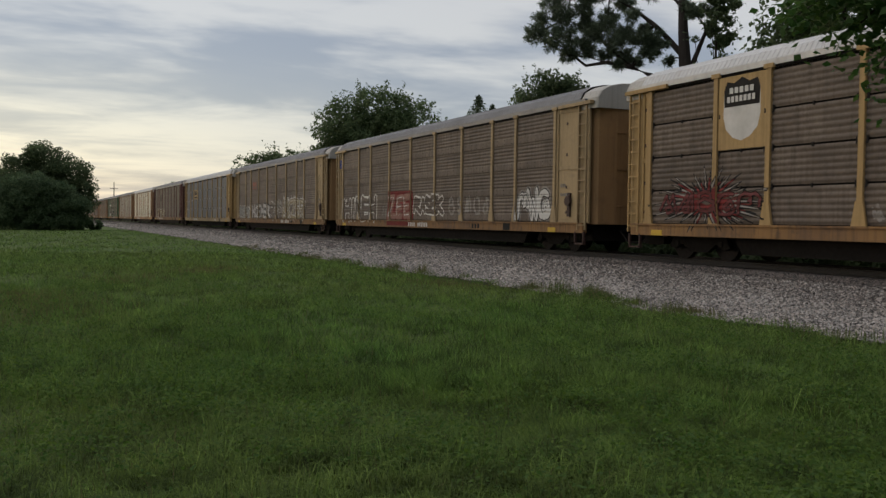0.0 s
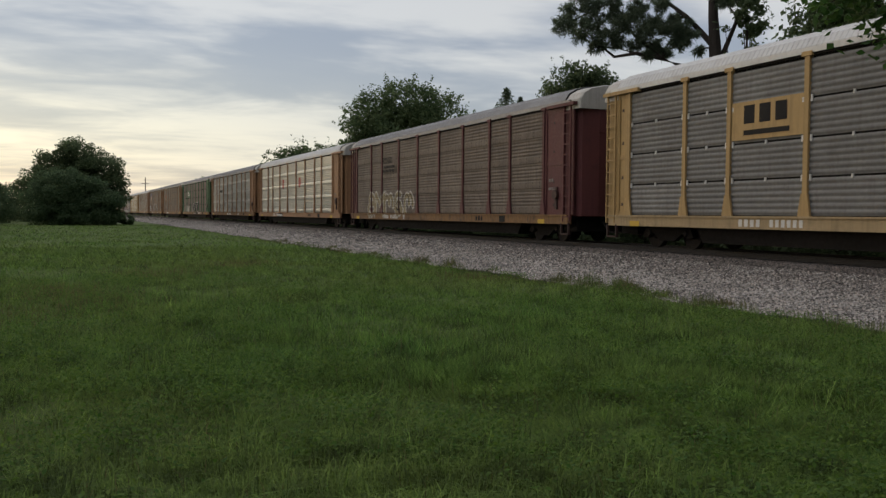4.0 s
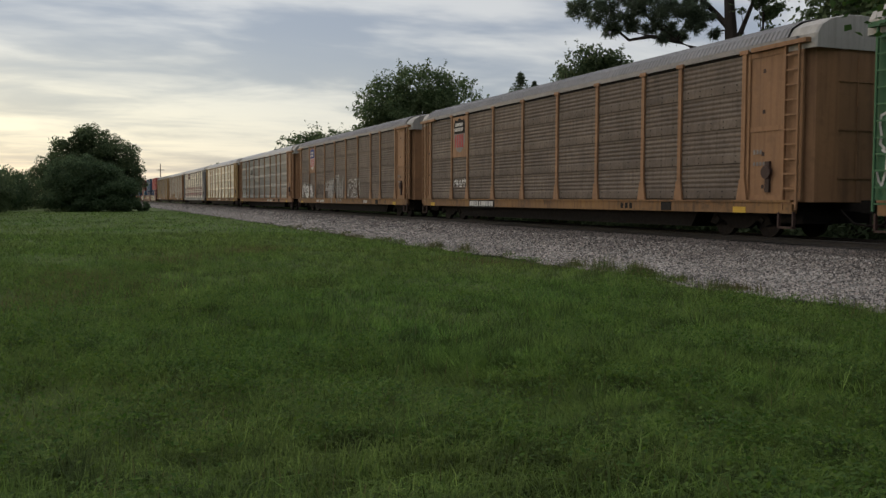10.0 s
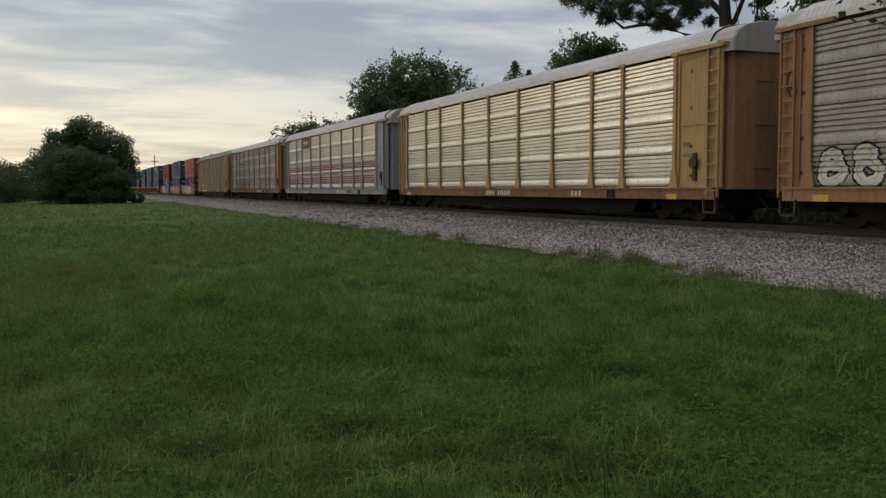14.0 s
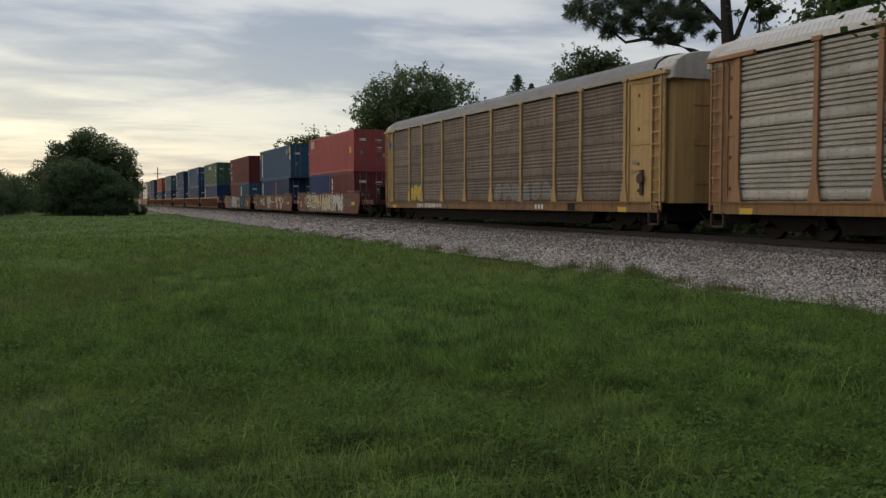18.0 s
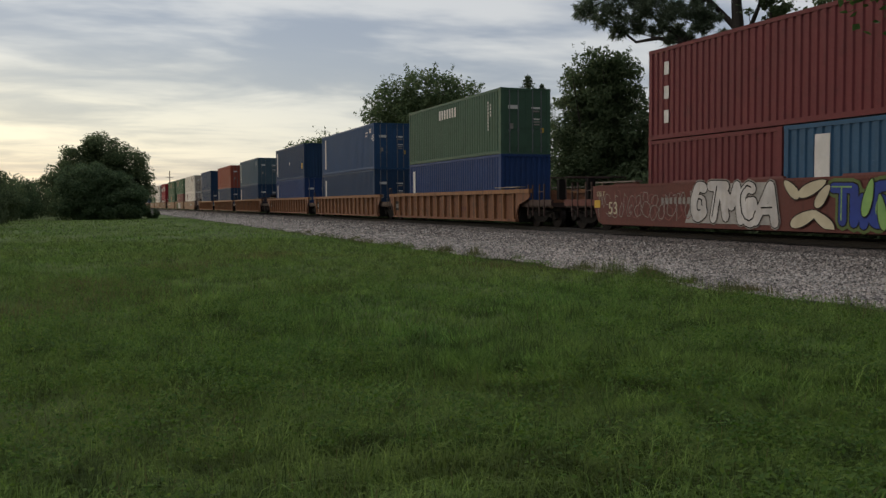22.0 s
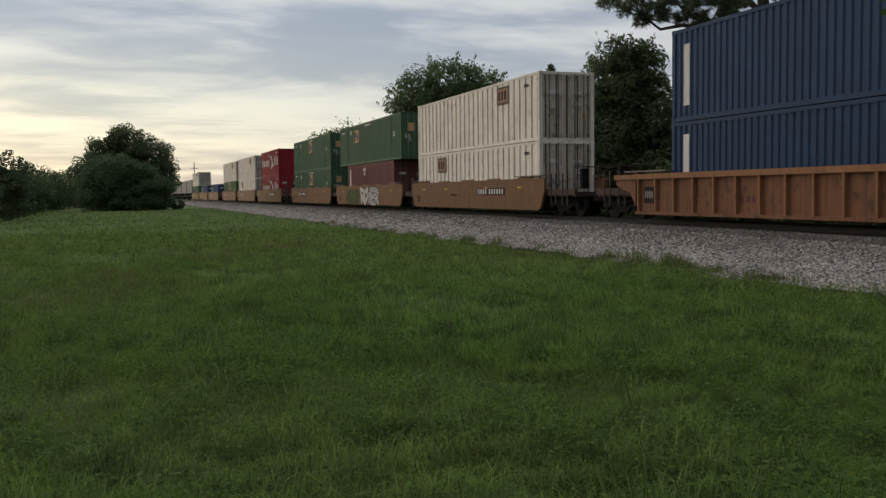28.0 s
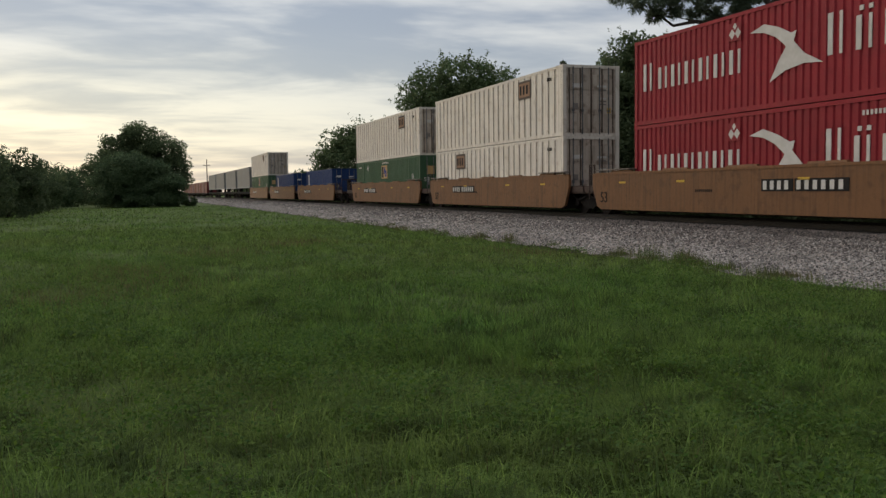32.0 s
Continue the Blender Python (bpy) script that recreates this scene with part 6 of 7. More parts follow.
SHIELD = [(0.12, 0.80), (0.18, 0.93), (0.34, 0.90), (0.5, 0.97), (0.66, 0.90), (0.82, 0.93), (0.88, 0.80), (0.885, 0.45), (0.83, 0.28), (0.68, 0.16), (0.5, 0.11), (0.32, 0.16), (0.17, 0.28), (0.115, 0.45)]
SHIELD_TOP = [(0.12, 0.80), (0.18, 0.93), (0.34, 0.90), (0.5, 0.97), (0.66, 0.90), (0.82, 0.93), (0.88, 0.80), (0.865, 0.58), (0.135, 0.58)]


def rect(a, b, c, d):
    return [(a, c), (b, c), (b, d), (a, d)]


def disc(u, v, ru, rv, n=16):
    return [(u + ru * math.cos(6.2832 * i / n), v + rv * math.sin(6.2832 * i / n)) for i in range(n)]


def word(u0, u1, v0, v1, n, gap=0.3):
    """n plain upright bars standing for letters."""
    s = (u1 - u0) / n
    return [rect(u0 + i * s, u0 + (i + 1 - gap) * s, v0, v1) for i in range(n)]


def lettering(parent, y_start, z, n, step, height, mat, x, gap=0.42, name="lettering", label="line of plain block lettering", back=None):
    """Bars for letters along the side, from y_start towards -y."""
    s = Shape()
    for i in range(n):
        a = y_start - i * step
        s.box(x - 0.006, x, a - step * (1 - gap), a, z, z + height)
    if back:
        part(name + "_plate", Shape().box(x, x + 0.006, y_start - n * step - 0.05, y_start + 0.08, z - 0.05, z + height + 0.05), back, parent)
    return tagged(part(name, s, mat, parent, label), kind="stuff")


def shield_board(car, mat, upper, lower, stripes=False):
    marks = [(lower, SHIELD), (upper, SHIELD_TOP)]
    if stripes:
        marks += [("red_ink", rect(0.2 + 0.13 * i, 0.26 + 0.13 * i, 0.24, 0.56)) for i in range(5)]
    marks += [("white_ink", w) for w in word(0.24, 0.78, 0.76, 0.84, 5) + word(0.2, 0.82, 0.64, 0.72, 7)]
    board(car, "sign_board", 7.09, 8.81, 2.95, 4.84, mat, "painted board with a plain shield emblem", marks=marks)


def sill_marks(car, seed):
    """Stencils and plates on the side sill, unreadable, as plain bars."""
    k = random.Random(seed)
    y = k.choice((6.5, 1.5, -3.0))
    lettering(car, y, 0.72, 4, 0.22, 0.19, "white_ink", -1.562)
    lettering(car, y - 1.15, 0.72, 6, 0.2, 0.19, "white_ink", -1.562)
    lettering(car, -5.5 + k.uniform(-0.5, 0.5), 0.72, 3, 0.26, 0.18, k.choice(("white_ink", "black_ink")), -1.562)
    part("plate", Shape().box(-1.575, -1.56, -8.6, -8.1, 0.68, 0.94), "black_ink", car, "small black consolidated stencil plate")
    part("plate", Shape().box(-1.575, -1.56, -11.9, -11.4, 0.66, 0.82), "yellow_ink", car, "small yellow warning plate")
    part("plate", Shape().box(-1.575, -1.56, 11.0, 11.5, 0.66, 0.82), "yellow_ink", car, "small yellow warning plate")
    lettering(car, -12.05, 2.2, 3, 0.12, 0.12, "dull_ink", -1.472, label="small faded stencil")
    lettering(car, -12.05, 1.9, 4, 0.12, 0.1, "dull_ink", -1.472, label="small faded stencil")
    part("brake_wheel", Shape().tube([(-1.5 , -12.62, 1.72), (-1.58, -12.62, 1.72)], [0.17, 0.17], 12).box(-1.52, -1.46, -12.7, -12.54, 1.2, 2.0), "well_dark", car, "dark hand brake wheel")


def dress_autoracks(cars):
    for i, c in enumerate(cars):
        sill_marks(c, 300 + i)
    c = cars[0]
    shield_board(c, "yellow", "black_ink", "white_ink")
    burst(c, 9.2, 1.62, 2.6, 1.0, 91)
    tag_paint(c, 1.6, 4.0, 1.1, 1.5, 6, 2, "dull_ink")
    c = cars[1]
    bubble_paint(c, 6.1, 11.5, 0.95, 2.15, 5, 3, "white_ink", "brown_panel", "brown_panel", spikes=1, fat=1.05, word="HINEH", shade="dull_ink")
    tag_paint(c, 4.5, 5.3, 1.0, 1.9, 2, 94, "dull_ink", None, 0.2)
    ground = Film(-1.4932, fold_steps(PROFILE[c.name]))
    ground.poly([(4.4, 0.74), (1.15, 0.74), (1.0, 1.4), (1.2, 2.42), (4.3, 2.46), (4.5, 1.5)])
    tagged(part("graffiti", ground.s, "dark_red_ink", c, "dark red sprayed block behind letters"), kind="stuff")
    tag_paint(c, 1.3, 4.35, 1.0, 2.35, 3, 4, "dark_red_ink", "pink_tan_ink", 0.36, x=-1.4985, word="ZEE", over=1.25, accent="white_ink")
    bubble_paint(c, -2.3, 0.9, 1.36, 2.08, 5, 5, "white_ink", "brown_panel", "brown_panel", shade="brown_panel", fat=1.0, word="RASEK")
    tag_paint(c, -6.9, -2.8, 1.2, 2.1, 5, 6, "dull_ink")
    bubble_paint(c, -11.4, -9.1, 1.05, 2.2, 3, 7, "dull_ink", "black_ink", "white_ink")
    board(c, "emblem", 11.85, 12.33, 3.9, 4.5, "yellow", "round faded blue emblem", x=-1.505, marks=[("blue_ink", disc(0.5, 0.5, 0.45, 0.45)), ("dull_ink", disc(0.5, 0.5, 0.33, 0.33)), ("blue_ink", rect(0.2, 0.8, 0.42, 0.58)), ("blue_ink", rect(0.42, 0.58, 0.2, 0.8))])
    c = cars[2]
    bubble_paint(c, 7.2, 11.5, 0.95, 1.95, 5, 8, "white_ink", "black_ink", "silver_ink", spikes=2, rims=(0.14, 0.06), fat=1.2)
    bubble_paint(c, 0.6, 6.6, 1.05, 2.1, 6, 9, "black_ink", "black_ink", "silver_white", spikes=1, shade="black_ink", rims=(0.12, 0.06), fat=1.2, word="HOEMER")
    bubble_paint(c, -3.2, 0.4, 1.0, 2.3, 3, 10, "white_ink", "black_ink", "brown_panel", shade="white_ink", rims=(0.16, 0.07), word="RAP")
    bubble_paint(c, -8.9, -3.4, 1.0, 2.4, 5, 11, "white_ink", "dull_ink", "cream_ink", spikes=2, shade="white_ink", rims=(0.16, 0.07))
    board(c, "sign", 4.9, 6.3, 3.35, 3.95, "brown_panel", "faded orange block lettering", marks=[("orange_box", w) for w in word(0.05, 0.98, 0.35, 0.95, 3)] + [("orange_box", rect(0.05, 0.95, 0.05, 0.18))])
    tag_paint(c, -12.75, -11.9, 1.0, 4.2, 1, 12, "black_ink", None, 0.1, x=-1.476, bands=None)
    c = cars[3]
    board(c, "sign_board", 4.32, 6.9, 3.0, 4.0, "yellow", "yellow board with dark block lettering", marks=[("black_ink", w) for w in word(0.18, 0.85, 0.42, 0.9, 3)] + [("black_ink", rect(0.18, 0.82, 0.12, 0.25))])
    c = cars[4]
    bubble_paint(c, 2.0, 9.6, 0.8, 2.1, 5, 13, "dull_ink", "white_ink", "cream_ink", spikes=1, shade="black_ink")
    board(c, "sign", 4.6, 6.8, 3.2, 4.2, "brown_panel", "faded dark emblem and two lines of block lettering", marks=[("black_ink", rect(0.0, 0.7, 0.55 + 0.07 * j, 0.59 + 0.07 * j)) for j in range(5)] + [("black_ink", w) for w in word(0.1, 0.95, 0.28, 0.42, 7) + word(0.05, 0.98, 0.05, 0.2, 8)])
    c = cars[5]
    for y in (3.1, -2.5):
        folds = fold_steps(PROFILE[c.name])
        emblem, pale = Film(-1.494, folds), Film(-1.498, folds)
        emblem.poly([(y - 0.32, 3.45), (y - 0.26, 3.66), (y + 0.26, 3.66), (y + 0.32, 3.45), (y + 0.28, 3.05), (y, 2.88), (y - 0.28, 3.05)])
        for j in range(4):
            pale.poly([(y - 0.17, 3.08 + 0.14 * j), (y + 0.17, 3.08 + 0.14 * j), (y + 0.17, 3.13 + 0.14 * j), (y - 0.17, 3.13 + 0.14 * j)])
        part("mark", pale.s, "white_ink", part("emblem", emblem.s, "red_ink", c, "red shield emblem with pale marks"))
    lettering(c, 4.9, 0.68, 10, 0.19, 0.2, "white_ink", -1.566, back="black_ink")
    c = cars[6]
    board(c, "sign", 4.35, 6.9, 3.0, 3.7, "pale_panel", "dark block lettering", marks=[("black_ink", w) for w in word(0.02, 0.98, 0.25, 0.7, 9)])
    tag_paint(c, 4.4, 6.9, 1.1, 1.9, 4, 14, "black_ink", None, 0.2)
    tag_paint(c, -3.9, 1.3, 1.1, 1.8, 8, 15, "dull_ink", None, 0.2)
    c = cars[7]
    board(c, "sign_board", 4.32, 6.9, 3.0, 3.95, "green", "green board with a white emblem and small lettering", marks=[("white_ink", [(0.06, 0.2), (0.2, 0.2), (0.42, 0.32), (0.42, 0.48), (0.34, 0.52), (0.42, 0.6), (0.42, 0.85), (0.1, 0.85), (0.06, 0.6), (0.16, 0.45)]), ("green", rect(0.18, 0.36, 0.47, 0.57))] + [("white_ink", w) for w in word(0.52, 0.95, 0.48, 0.58, 7) + word(0.52, 0.9, 0.28, 0.38, 6)])
    bubble_paint(c, -3.9, 1.35, 0.8, 2.2, 4, 16, "white_ink", "black_ink", "black_ink", shade="white_ink", fat=1.7)
    tag_paint(c, 5.1, 8.6, 0.82, 2.0, 4, 17, "white_ink", None, 0.34)
    tag_paint(c, 1.6, 4.0, 1.25, 1.7, 6, 18, "dull_ink", None, 0.3)
    lettering(c, -5.4, 0.74, 3, 0.5, 0.24, "white_ink", -1.566)
    tag_paint(c, 11.9, 12.8, 1.1, 3.2, 2, 19, "white_ink", None, 0.25, x=-1.476, bands=None)
    c = cars[8]
    shield_board(c, "orange", "black_ink", "dull_ink", True)
    tag_paint(c, 7.2, 8.7, 1.5, 1.95, 5, 20, "white_ink", None, 0.3)
    lettering(c, 6.6, 0.68, 10, 0.26, 0.22, "white_ink", -1.566, back="black_ink")
    c = cars[9]
    shield_board(c, "orange", "blue_ink", "white_ink", True)
    bubble_paint(c, 8.0, 11.4, 1.05, 2.1, 3, 21, "dull_ink", "black_ink", "white_ink")
    tag_paint(c, 4.9, 6.7, 1.15, 2.15, 4, 22, "black_ink", None, 0.2)
    bubble_paint(c, -0.6, 3.1, 0.75, 2.4, 4, 23, "dull_ink", "black_ink", "silver_ink", shade="black_ink", fat=0.95)
    tag_paint(c, 3.1, 4.1, 1.45, 2.3, 3, 96, "white_ink", None, 0.25)
    tag_paint(c, 0.4, 1.4, 2.25, 2.65, 4, 24, "white_ink", None, 0.3)
    bubble_paint(c, -4.6, -2.0, 1.15, 2.2, 4, 25, "dull_ink", "white_ink", "brown_panel", shade="dull_ink", spikes=1)
    c = cars[10]
    tag_paint(c, 8.4, 11.5, 1.02, 2.0, 3, 26, "black_ink", "white_ink", 0.26, accent="green_ink")
    tag_paint(c, 8.2, 11.5, 0.95, 1.4, 5, 27, "green_ink", None, 0.4, x=-1.4925)
    board(c, "sign", 4.6, 6.6, 3.3, 3.9, "pale_panel", "faded dark emblem", marks=[("black_ink", rect(0.1 + 0.05 * j, 0.8, 0.15 + 0.16 * j, 0.25 + 0.16 * j)) for j in range(5)])
    tag_paint(c, 12.0, 12.7, 3.0, 4.1, 1, 28, "black_ink", None, 0.1, x=-1.476, bands=None)
    c = cars[12]
    board(c, "sign_board", 4.32, 6.9, 4.05, 4.84, "maroon", "dark red board with a pale emblem and lettering", marks=[("white_ink", disc(0.17, 0.5, 0.05, 0.2)), ("maroon", rect(0.1, 0.25, 0.45, 0.52))] + [("white_ink", w) for w in word(0.28, 0.8, 0.42, 0.7, 9)])
    red = Film(-1.493)
    for z0, z1, xa, xb in fold_steps(PROFILE[c.name]):
        if z1 - z0 > 0.05 and max(xa, xb) < -1.485 and (1.25 < z0 < 1.80 or 2.05 < z0 < 2.60):
            for a, b in zip(POSTS[:-1], POSTS[1:]):
                red.poly([(b - 0.09, z0), (a + 0.09, z0), (a + 0.09, z1), (b - 0.09, z1)])
    part("stripes", red.s, "crimson_stripe", c, "dark red stripes along the panels")
    lettering(c, 6.6, 0.68, 10, 0.24, 0.2, "white_ink", -1.566, back="black_ink")
    c = cars[13]
    board(c, "sign", 4.7, 6.5, 3.4, 3.8, "pale_panel", "small dark emblem", marks=[("black_ink", rect(0.1, 0.9, 0.3, 0.6))])
    tag_paint(c, 1.8, 6.6, 1.02, 1.75, 6, 29, "yellow_ink", "brown_panel", 0.3, accent="white_ink")
    tag_paint(c, -8.6, -4.4, 1.1, 2.3, 4, 30, "dull_ink", None, 0.18)
    c = cars[14]
    tag_paint(c, 7.1, 8.9, 1.05, 1.75, 3, 31, "green_ink", "yellow_ink", 0.4)
    tag_paint(c, -6.8, -1.6, 1.05, 1.7, 6, 32, "dull_ink", "grey_panel", 0.3)
    board(c, "emblem", 11.85, 12.33, 3.9, 4.5, "yellow", "round faded blue emblem", x=-1.505, marks=[("blue_ink", disc(0.5, 0.5, 0.45, 0.45)), ("dull_ink", disc(0.5, 0.5, 0.33, 0.33)), ("blue_ink", rect(0.2, 0.8, 0.42, 0.58)), ("blue_ink", rect(0.42, 0.58, 0.2, 0.8))])
    lettering(c, 7.6, 0.70, 4, 0.24, 0.2, "white_ink", -1.566)
    lettering(c, 6.5, 0.70, 6, 0.24, 0.2, "white_ink", -1.566)


def build_autoracks():
    first, step = 23.95 - 14.415, 28.83
    looks = [
        ("yellow", "brown_panel", "roof_white", "yellow", "yellow framed car carrier with brown panels and shield board"),
        ("straw_paint", "brown_panel", "roof_grey", "tan", "tan framed car carrier with brown panels and heavy graffiti"),
        ("straw_paint", "brown_panel", "roof_grey", "tan", "weathered car carrier with silver graffiti along the bottom"),
        ("yellow", "grey_panel", "roof_white", "yellow", "yellow framed car carrier with clean grey panels, white roof"),
        ("maroon", "brown_panel", "roof_grey", "maroon", "maroon framed car carrier with dull panels and pale graffiti"),
        ("orange", "zinc_panel", "roof_white", "orange", "tan framed car carrier with bright zinc panels, red emblems"),
        ("orange", "pale_panel", "roof_grey", "orange", "tan framed car carrier with pale grey panels, faint graffiti"),
        ("green", "brown_panel", "roof_grey", "green", "green framed car carrier with dark brown panels, black graffiti"),
        ("orange", "brown_panel", "roof_grey", "orange", "rusty orange framed car carrier with brown panels"),
        ("orange", "brown_panel", "roof_grey", "orange", "orange framed car carrier with striped shield board, white graffiti"),
        ("orange", "pale_panel", "roof_white", "orange", "tan framed car carrier with greenish pale panels, white roof"),
        ("yellow", "zinc_panel", "roof_white", "orange", "yellow framed car carrier with shining zinc panels"),
        ("grey", "zinc_panel", "roof_white", "grey", "grey framed car carrier with red stripes on zinc panels"),
        ("orange", "pale_panel", "roof_white", "orange", "tan framed car carrier with dull silver panels"),
        ("yellow", "brown_panel", "roof_grey", "yellow", "yellow framed car carrier with brown panels, last before containers"),
    ]
    sills = ("rusty", "rusty", "rusty", "straw_paint", "rusty", "orange", "rusty", "rusty", "rusty", "rusty", "orange", "rusty", "grey", "rusty", "rusty")
    shifts = {0: 0.60, 3: 0.36, 5: 0.55, 9: 0.62, 10: 0.56}
    cars = [autorack(first + i * step, *l, sills[i], i in (0, 3, 7), shifts.get(i, 0.48)) for i, l in enumerate(looks)]
    dress_autoracks(cars)
    return cars


def stripe_label(box, length, height, y, z0, z1, width=0.34, mat="white_ink", w=2.44):
    part("label_strip", Shape().box(-w / 2 - 0.006, -w / 2 + 0.004, y - width / 2, y + width / 2, z0, z1), mat, box, "tall white label strip")


def side_letters(box, y_start, z, n, step, height, mat, w=2.44, label="large plain block lettering"):
    return lettering(box, y_start, z, n, step, height, mat, -w / 2 - 0.0, label=label)


def build_wells():
    packs = [(460.2, 19.5, "well_brown", False, "rust brown well car covered in pale graffiti"), (522.6, 19.6, "well_rust", True, "orange ribbed well car with dusty sides"),
             (584.6, 19.9, "well_rust", True, "orange ribbed well car with dusty sides"), (648.4, 19.7, "well_orange", False, "orange smooth-sided well car"),
             (711.3, 19.6, "well_orange", False, "orange smooth-sided well car with number plate"), (775.0, 19.7, "well_orange", False, "orange smooth-sided well car far back in the train")]
    cars = []
    for mid, pitch, mat, ribbed, label in packs:
        for i, ends in ((-1, ("open", "joint")), (0, ("joint", "joint")), (1, ("joint", "open"))):
            cars.append(well_car(mid + i * pitch, pitch / 2, mat, label, ribbed, ends))
    W = -1.4745
    for i in (0, 1, 2):
        c = cars[i]
        if i == 0:
            bubble_paint(c, 0.8, 5.3, 0.58, 1.46, 5, 40, "dull_ink", "black_ink", "cream_mark", x=W, bands=None, rims=(0.12, 0.05), fat=1.7, word="ZOENI")
            bubble_paint(c, -2.4, 0.7, 0.40, 1.46, 4, 50, "olive_ink", "black_ink", "cream_mark", x=W - 0.003, bands=None, rims=(0.16, 0.06), fat=1.5)
            bubble_paint(c, -5.0, -2.4, 0.36, 1.40, 4, 51, "silver_ink", "black_ink", "silver_white", x=W - 0.006, bands=None, rims=(0.14, 0.06), fat=1.3, shade="olive_ink")
            petals(c, [(0.8 + 0.62 * j, 0.52, 0.30, 0.13, 70 + 12 * (j % 3)) for j in range(7)], "silver_ink", "black_ink", W - 0.0005)
            petals(c, [(-2.0 + 0.55 * j, 0.46, 0.26, 0.12, 100 - 14 * (j % 3)) for j in range(5)], "silver_ink", "olive_ink", W - 0.0008)
            tag_paint(c, 5.4, 6.4, 0.65, 1.4, 3, 95, "cream_mark", None, 0.14, x=W, bands=None, over=1.3)
            tag_paint(c, -7.0, -4.9, 0.5, 1.3, 5, 60, "dull_ink", None, 0.09, x=W - 0.03, bands=None, over=1.4)
            part("plate", Shape().box(W - 0.032, W - 0.03, 1.05, 1.75, 0.86, 1.0), "yellow_ink", c, "yellow reflective strip")
        elif i == 1:
            bubble_paint(c, 2.9, 5.2, 0.66, 1.36, 4, 61, "black_ink", "black_ink", "cream_mark", x=W, bands=None, rims=(0.10, 0.05), fat=1.1, word="HASE", shade="olive_ink")
            petals(c, [(1.55, 1.12, 0.42, 0.26, 80), (0.98, 1.16, 0.40, 0.24, 86), (0.42, 1.18, 0.40, 0.26, 96), (1.45, 0.66, 0.32, 0.20, 70), (1.0, 0.62, 0.30, 0.17, 88), (0.5, 0.62, 0.30, 0.17, 100)], "cream_mark", "black_ink", W)
            figures = digits(c, "ansportation", 0.1, 0.86, 0.22, "cream_mark", W - 0.004)
            figures.name, figures["label"] = "lettering", "pale painted lettering, partly sprayed over"
            petals(c, [(-1.95, 1.28, 0.24, 0.10, 25), (-2.05, 1.08, 0.20, 0.08, 10), (-2.42, 1.08, 0.40, 0.16, 96), (-2.72, 1.22, 0.30, 0.13, 78), (-2.45, 0.60, 0.30, 0.15, 92), (-2.85, 0.66, 0.28, 0.14, 80), (-3.2, 1.32, 0.20, 0.10, 150), (-3.25, 1.12, 0.18, 0.08, 170), (-3.62, 1.24, 0.26, 0.14, 140)], "cream_mark", "black_ink", W)
            petals(c, [(-4.0, 1.12, 0.40, 0.15, 96), (-4.36, 1.26, 0.26, 0.13, 84), (-4.12, 0.62, 0.32, 0.16, 94), (-4.52, 0.72, 0.30, 0.15, 80), (-5.0, 1.18, 0.30, 0.12, 150), (-5.1, 0.96, 0.24, 0.10, 165)], "cream_mark", "black_ink", W - 0.0005)
            for seed, y0, y1, z0, z1 in ((64, -6.6, -5.4, 0.5, 1.3), (65, 5.5, 6.4, 0.5, 1.1), (97, -1.9, 0.0, 0.45, 0.80), (98, -1.3, 0.0, 1.15, 1.45), (99, 2.0, 4.2, 1.36, 1.52)):
                tag_paint(c, y0, y1, z0, z1, max(3, int((y1 - y0) / 0.3)), seed, "dull_ink", None, 0.12, x=W, bands=None, over=1.3)
            for y in (1.9, -5.2, -5.9, -6.5, 6.9, 7.5):
                part("tick_mark", Shape().box(W - 0.006, W, y - 0.13, y + 0.13, 1.28, 1.42), "dull_ink", c, "small pale stencil mark")
        else:
            tag_paint(c, 2.9, 8.4, 0.34, 1.42, 12, 66, "dull_ink", None, 0.10, x=W, bands=None, over=1.6)
            tag_paint(c, 2.9, 7.4, 0.34, 1.42, 9, 67, "pink_ink", None, 0.09, x=W - 0.004, bands=None, over=1.7)
            lettering(c, 4.6, 0.92, 7, 0.22, 0.20, "dull_ink", W - 0.012, label="pale plain worn lettering")
            wash = Film(W - 0.010)
            wash.poly([(3.4, 0.36), (2.9, 1.3), (2.5, 1.5), (-0.2, 1.5), (-0.6, 0.36)])
            tagged(part("graffiti", wash.s, "silver_ink", c, "pale grey sprayed ground behind letters"), kind="stuff")
            bubble_paint(c, -0.5, 3.0, 0.40, 1.46, 5, 68, "dull_ink", "black_ink", "silver_white", x=W - 0.014, bands=None, fat=1.4, rims=(0.12, 0.06))
            petals(c, [(-1.05, 1.28, 0.34, 0.14, 140), (-1.75, 1.30, 0.50, 0.15, 20), (-2.1, 1.1, 0.35, 0.14, 50), (-1.5, 0.55, 0.5, 0.16, 20), (-2.1, 0.52, 0.45, 0.14, 150)], "cream_mark", "black_ink", W - 0.036)
            bubble_paint(c, -5.2, -2.5, 0.36, 1.42, 5, 70, "olive_ink", "black_ink", "blue_ink", x=W - 0.024, bands=None, shade="green_ink", rims=(0.22, 0.06), fat=1.5)
            petals(c, [(-3.5, 1.05, 0.45, 0.13, 75), (-3.9, 0.72, 0.42, 0.12, 100), (-4.5, 1.1, 0.36, 0.12, 60)], "green_ink", "black_ink", W - 0.052)
            tag_paint(c, -7.4, -5.2, 0.36, 1.42, 5, 73, "white_ink", None, 0.1, x=W, bands=None, over=1.5)
        part("plate", Shape().box(W - 0.01, W, -7.6, -6.9, 0.75, 0.98), "yellow_ink", c, "yellow reflective plate")
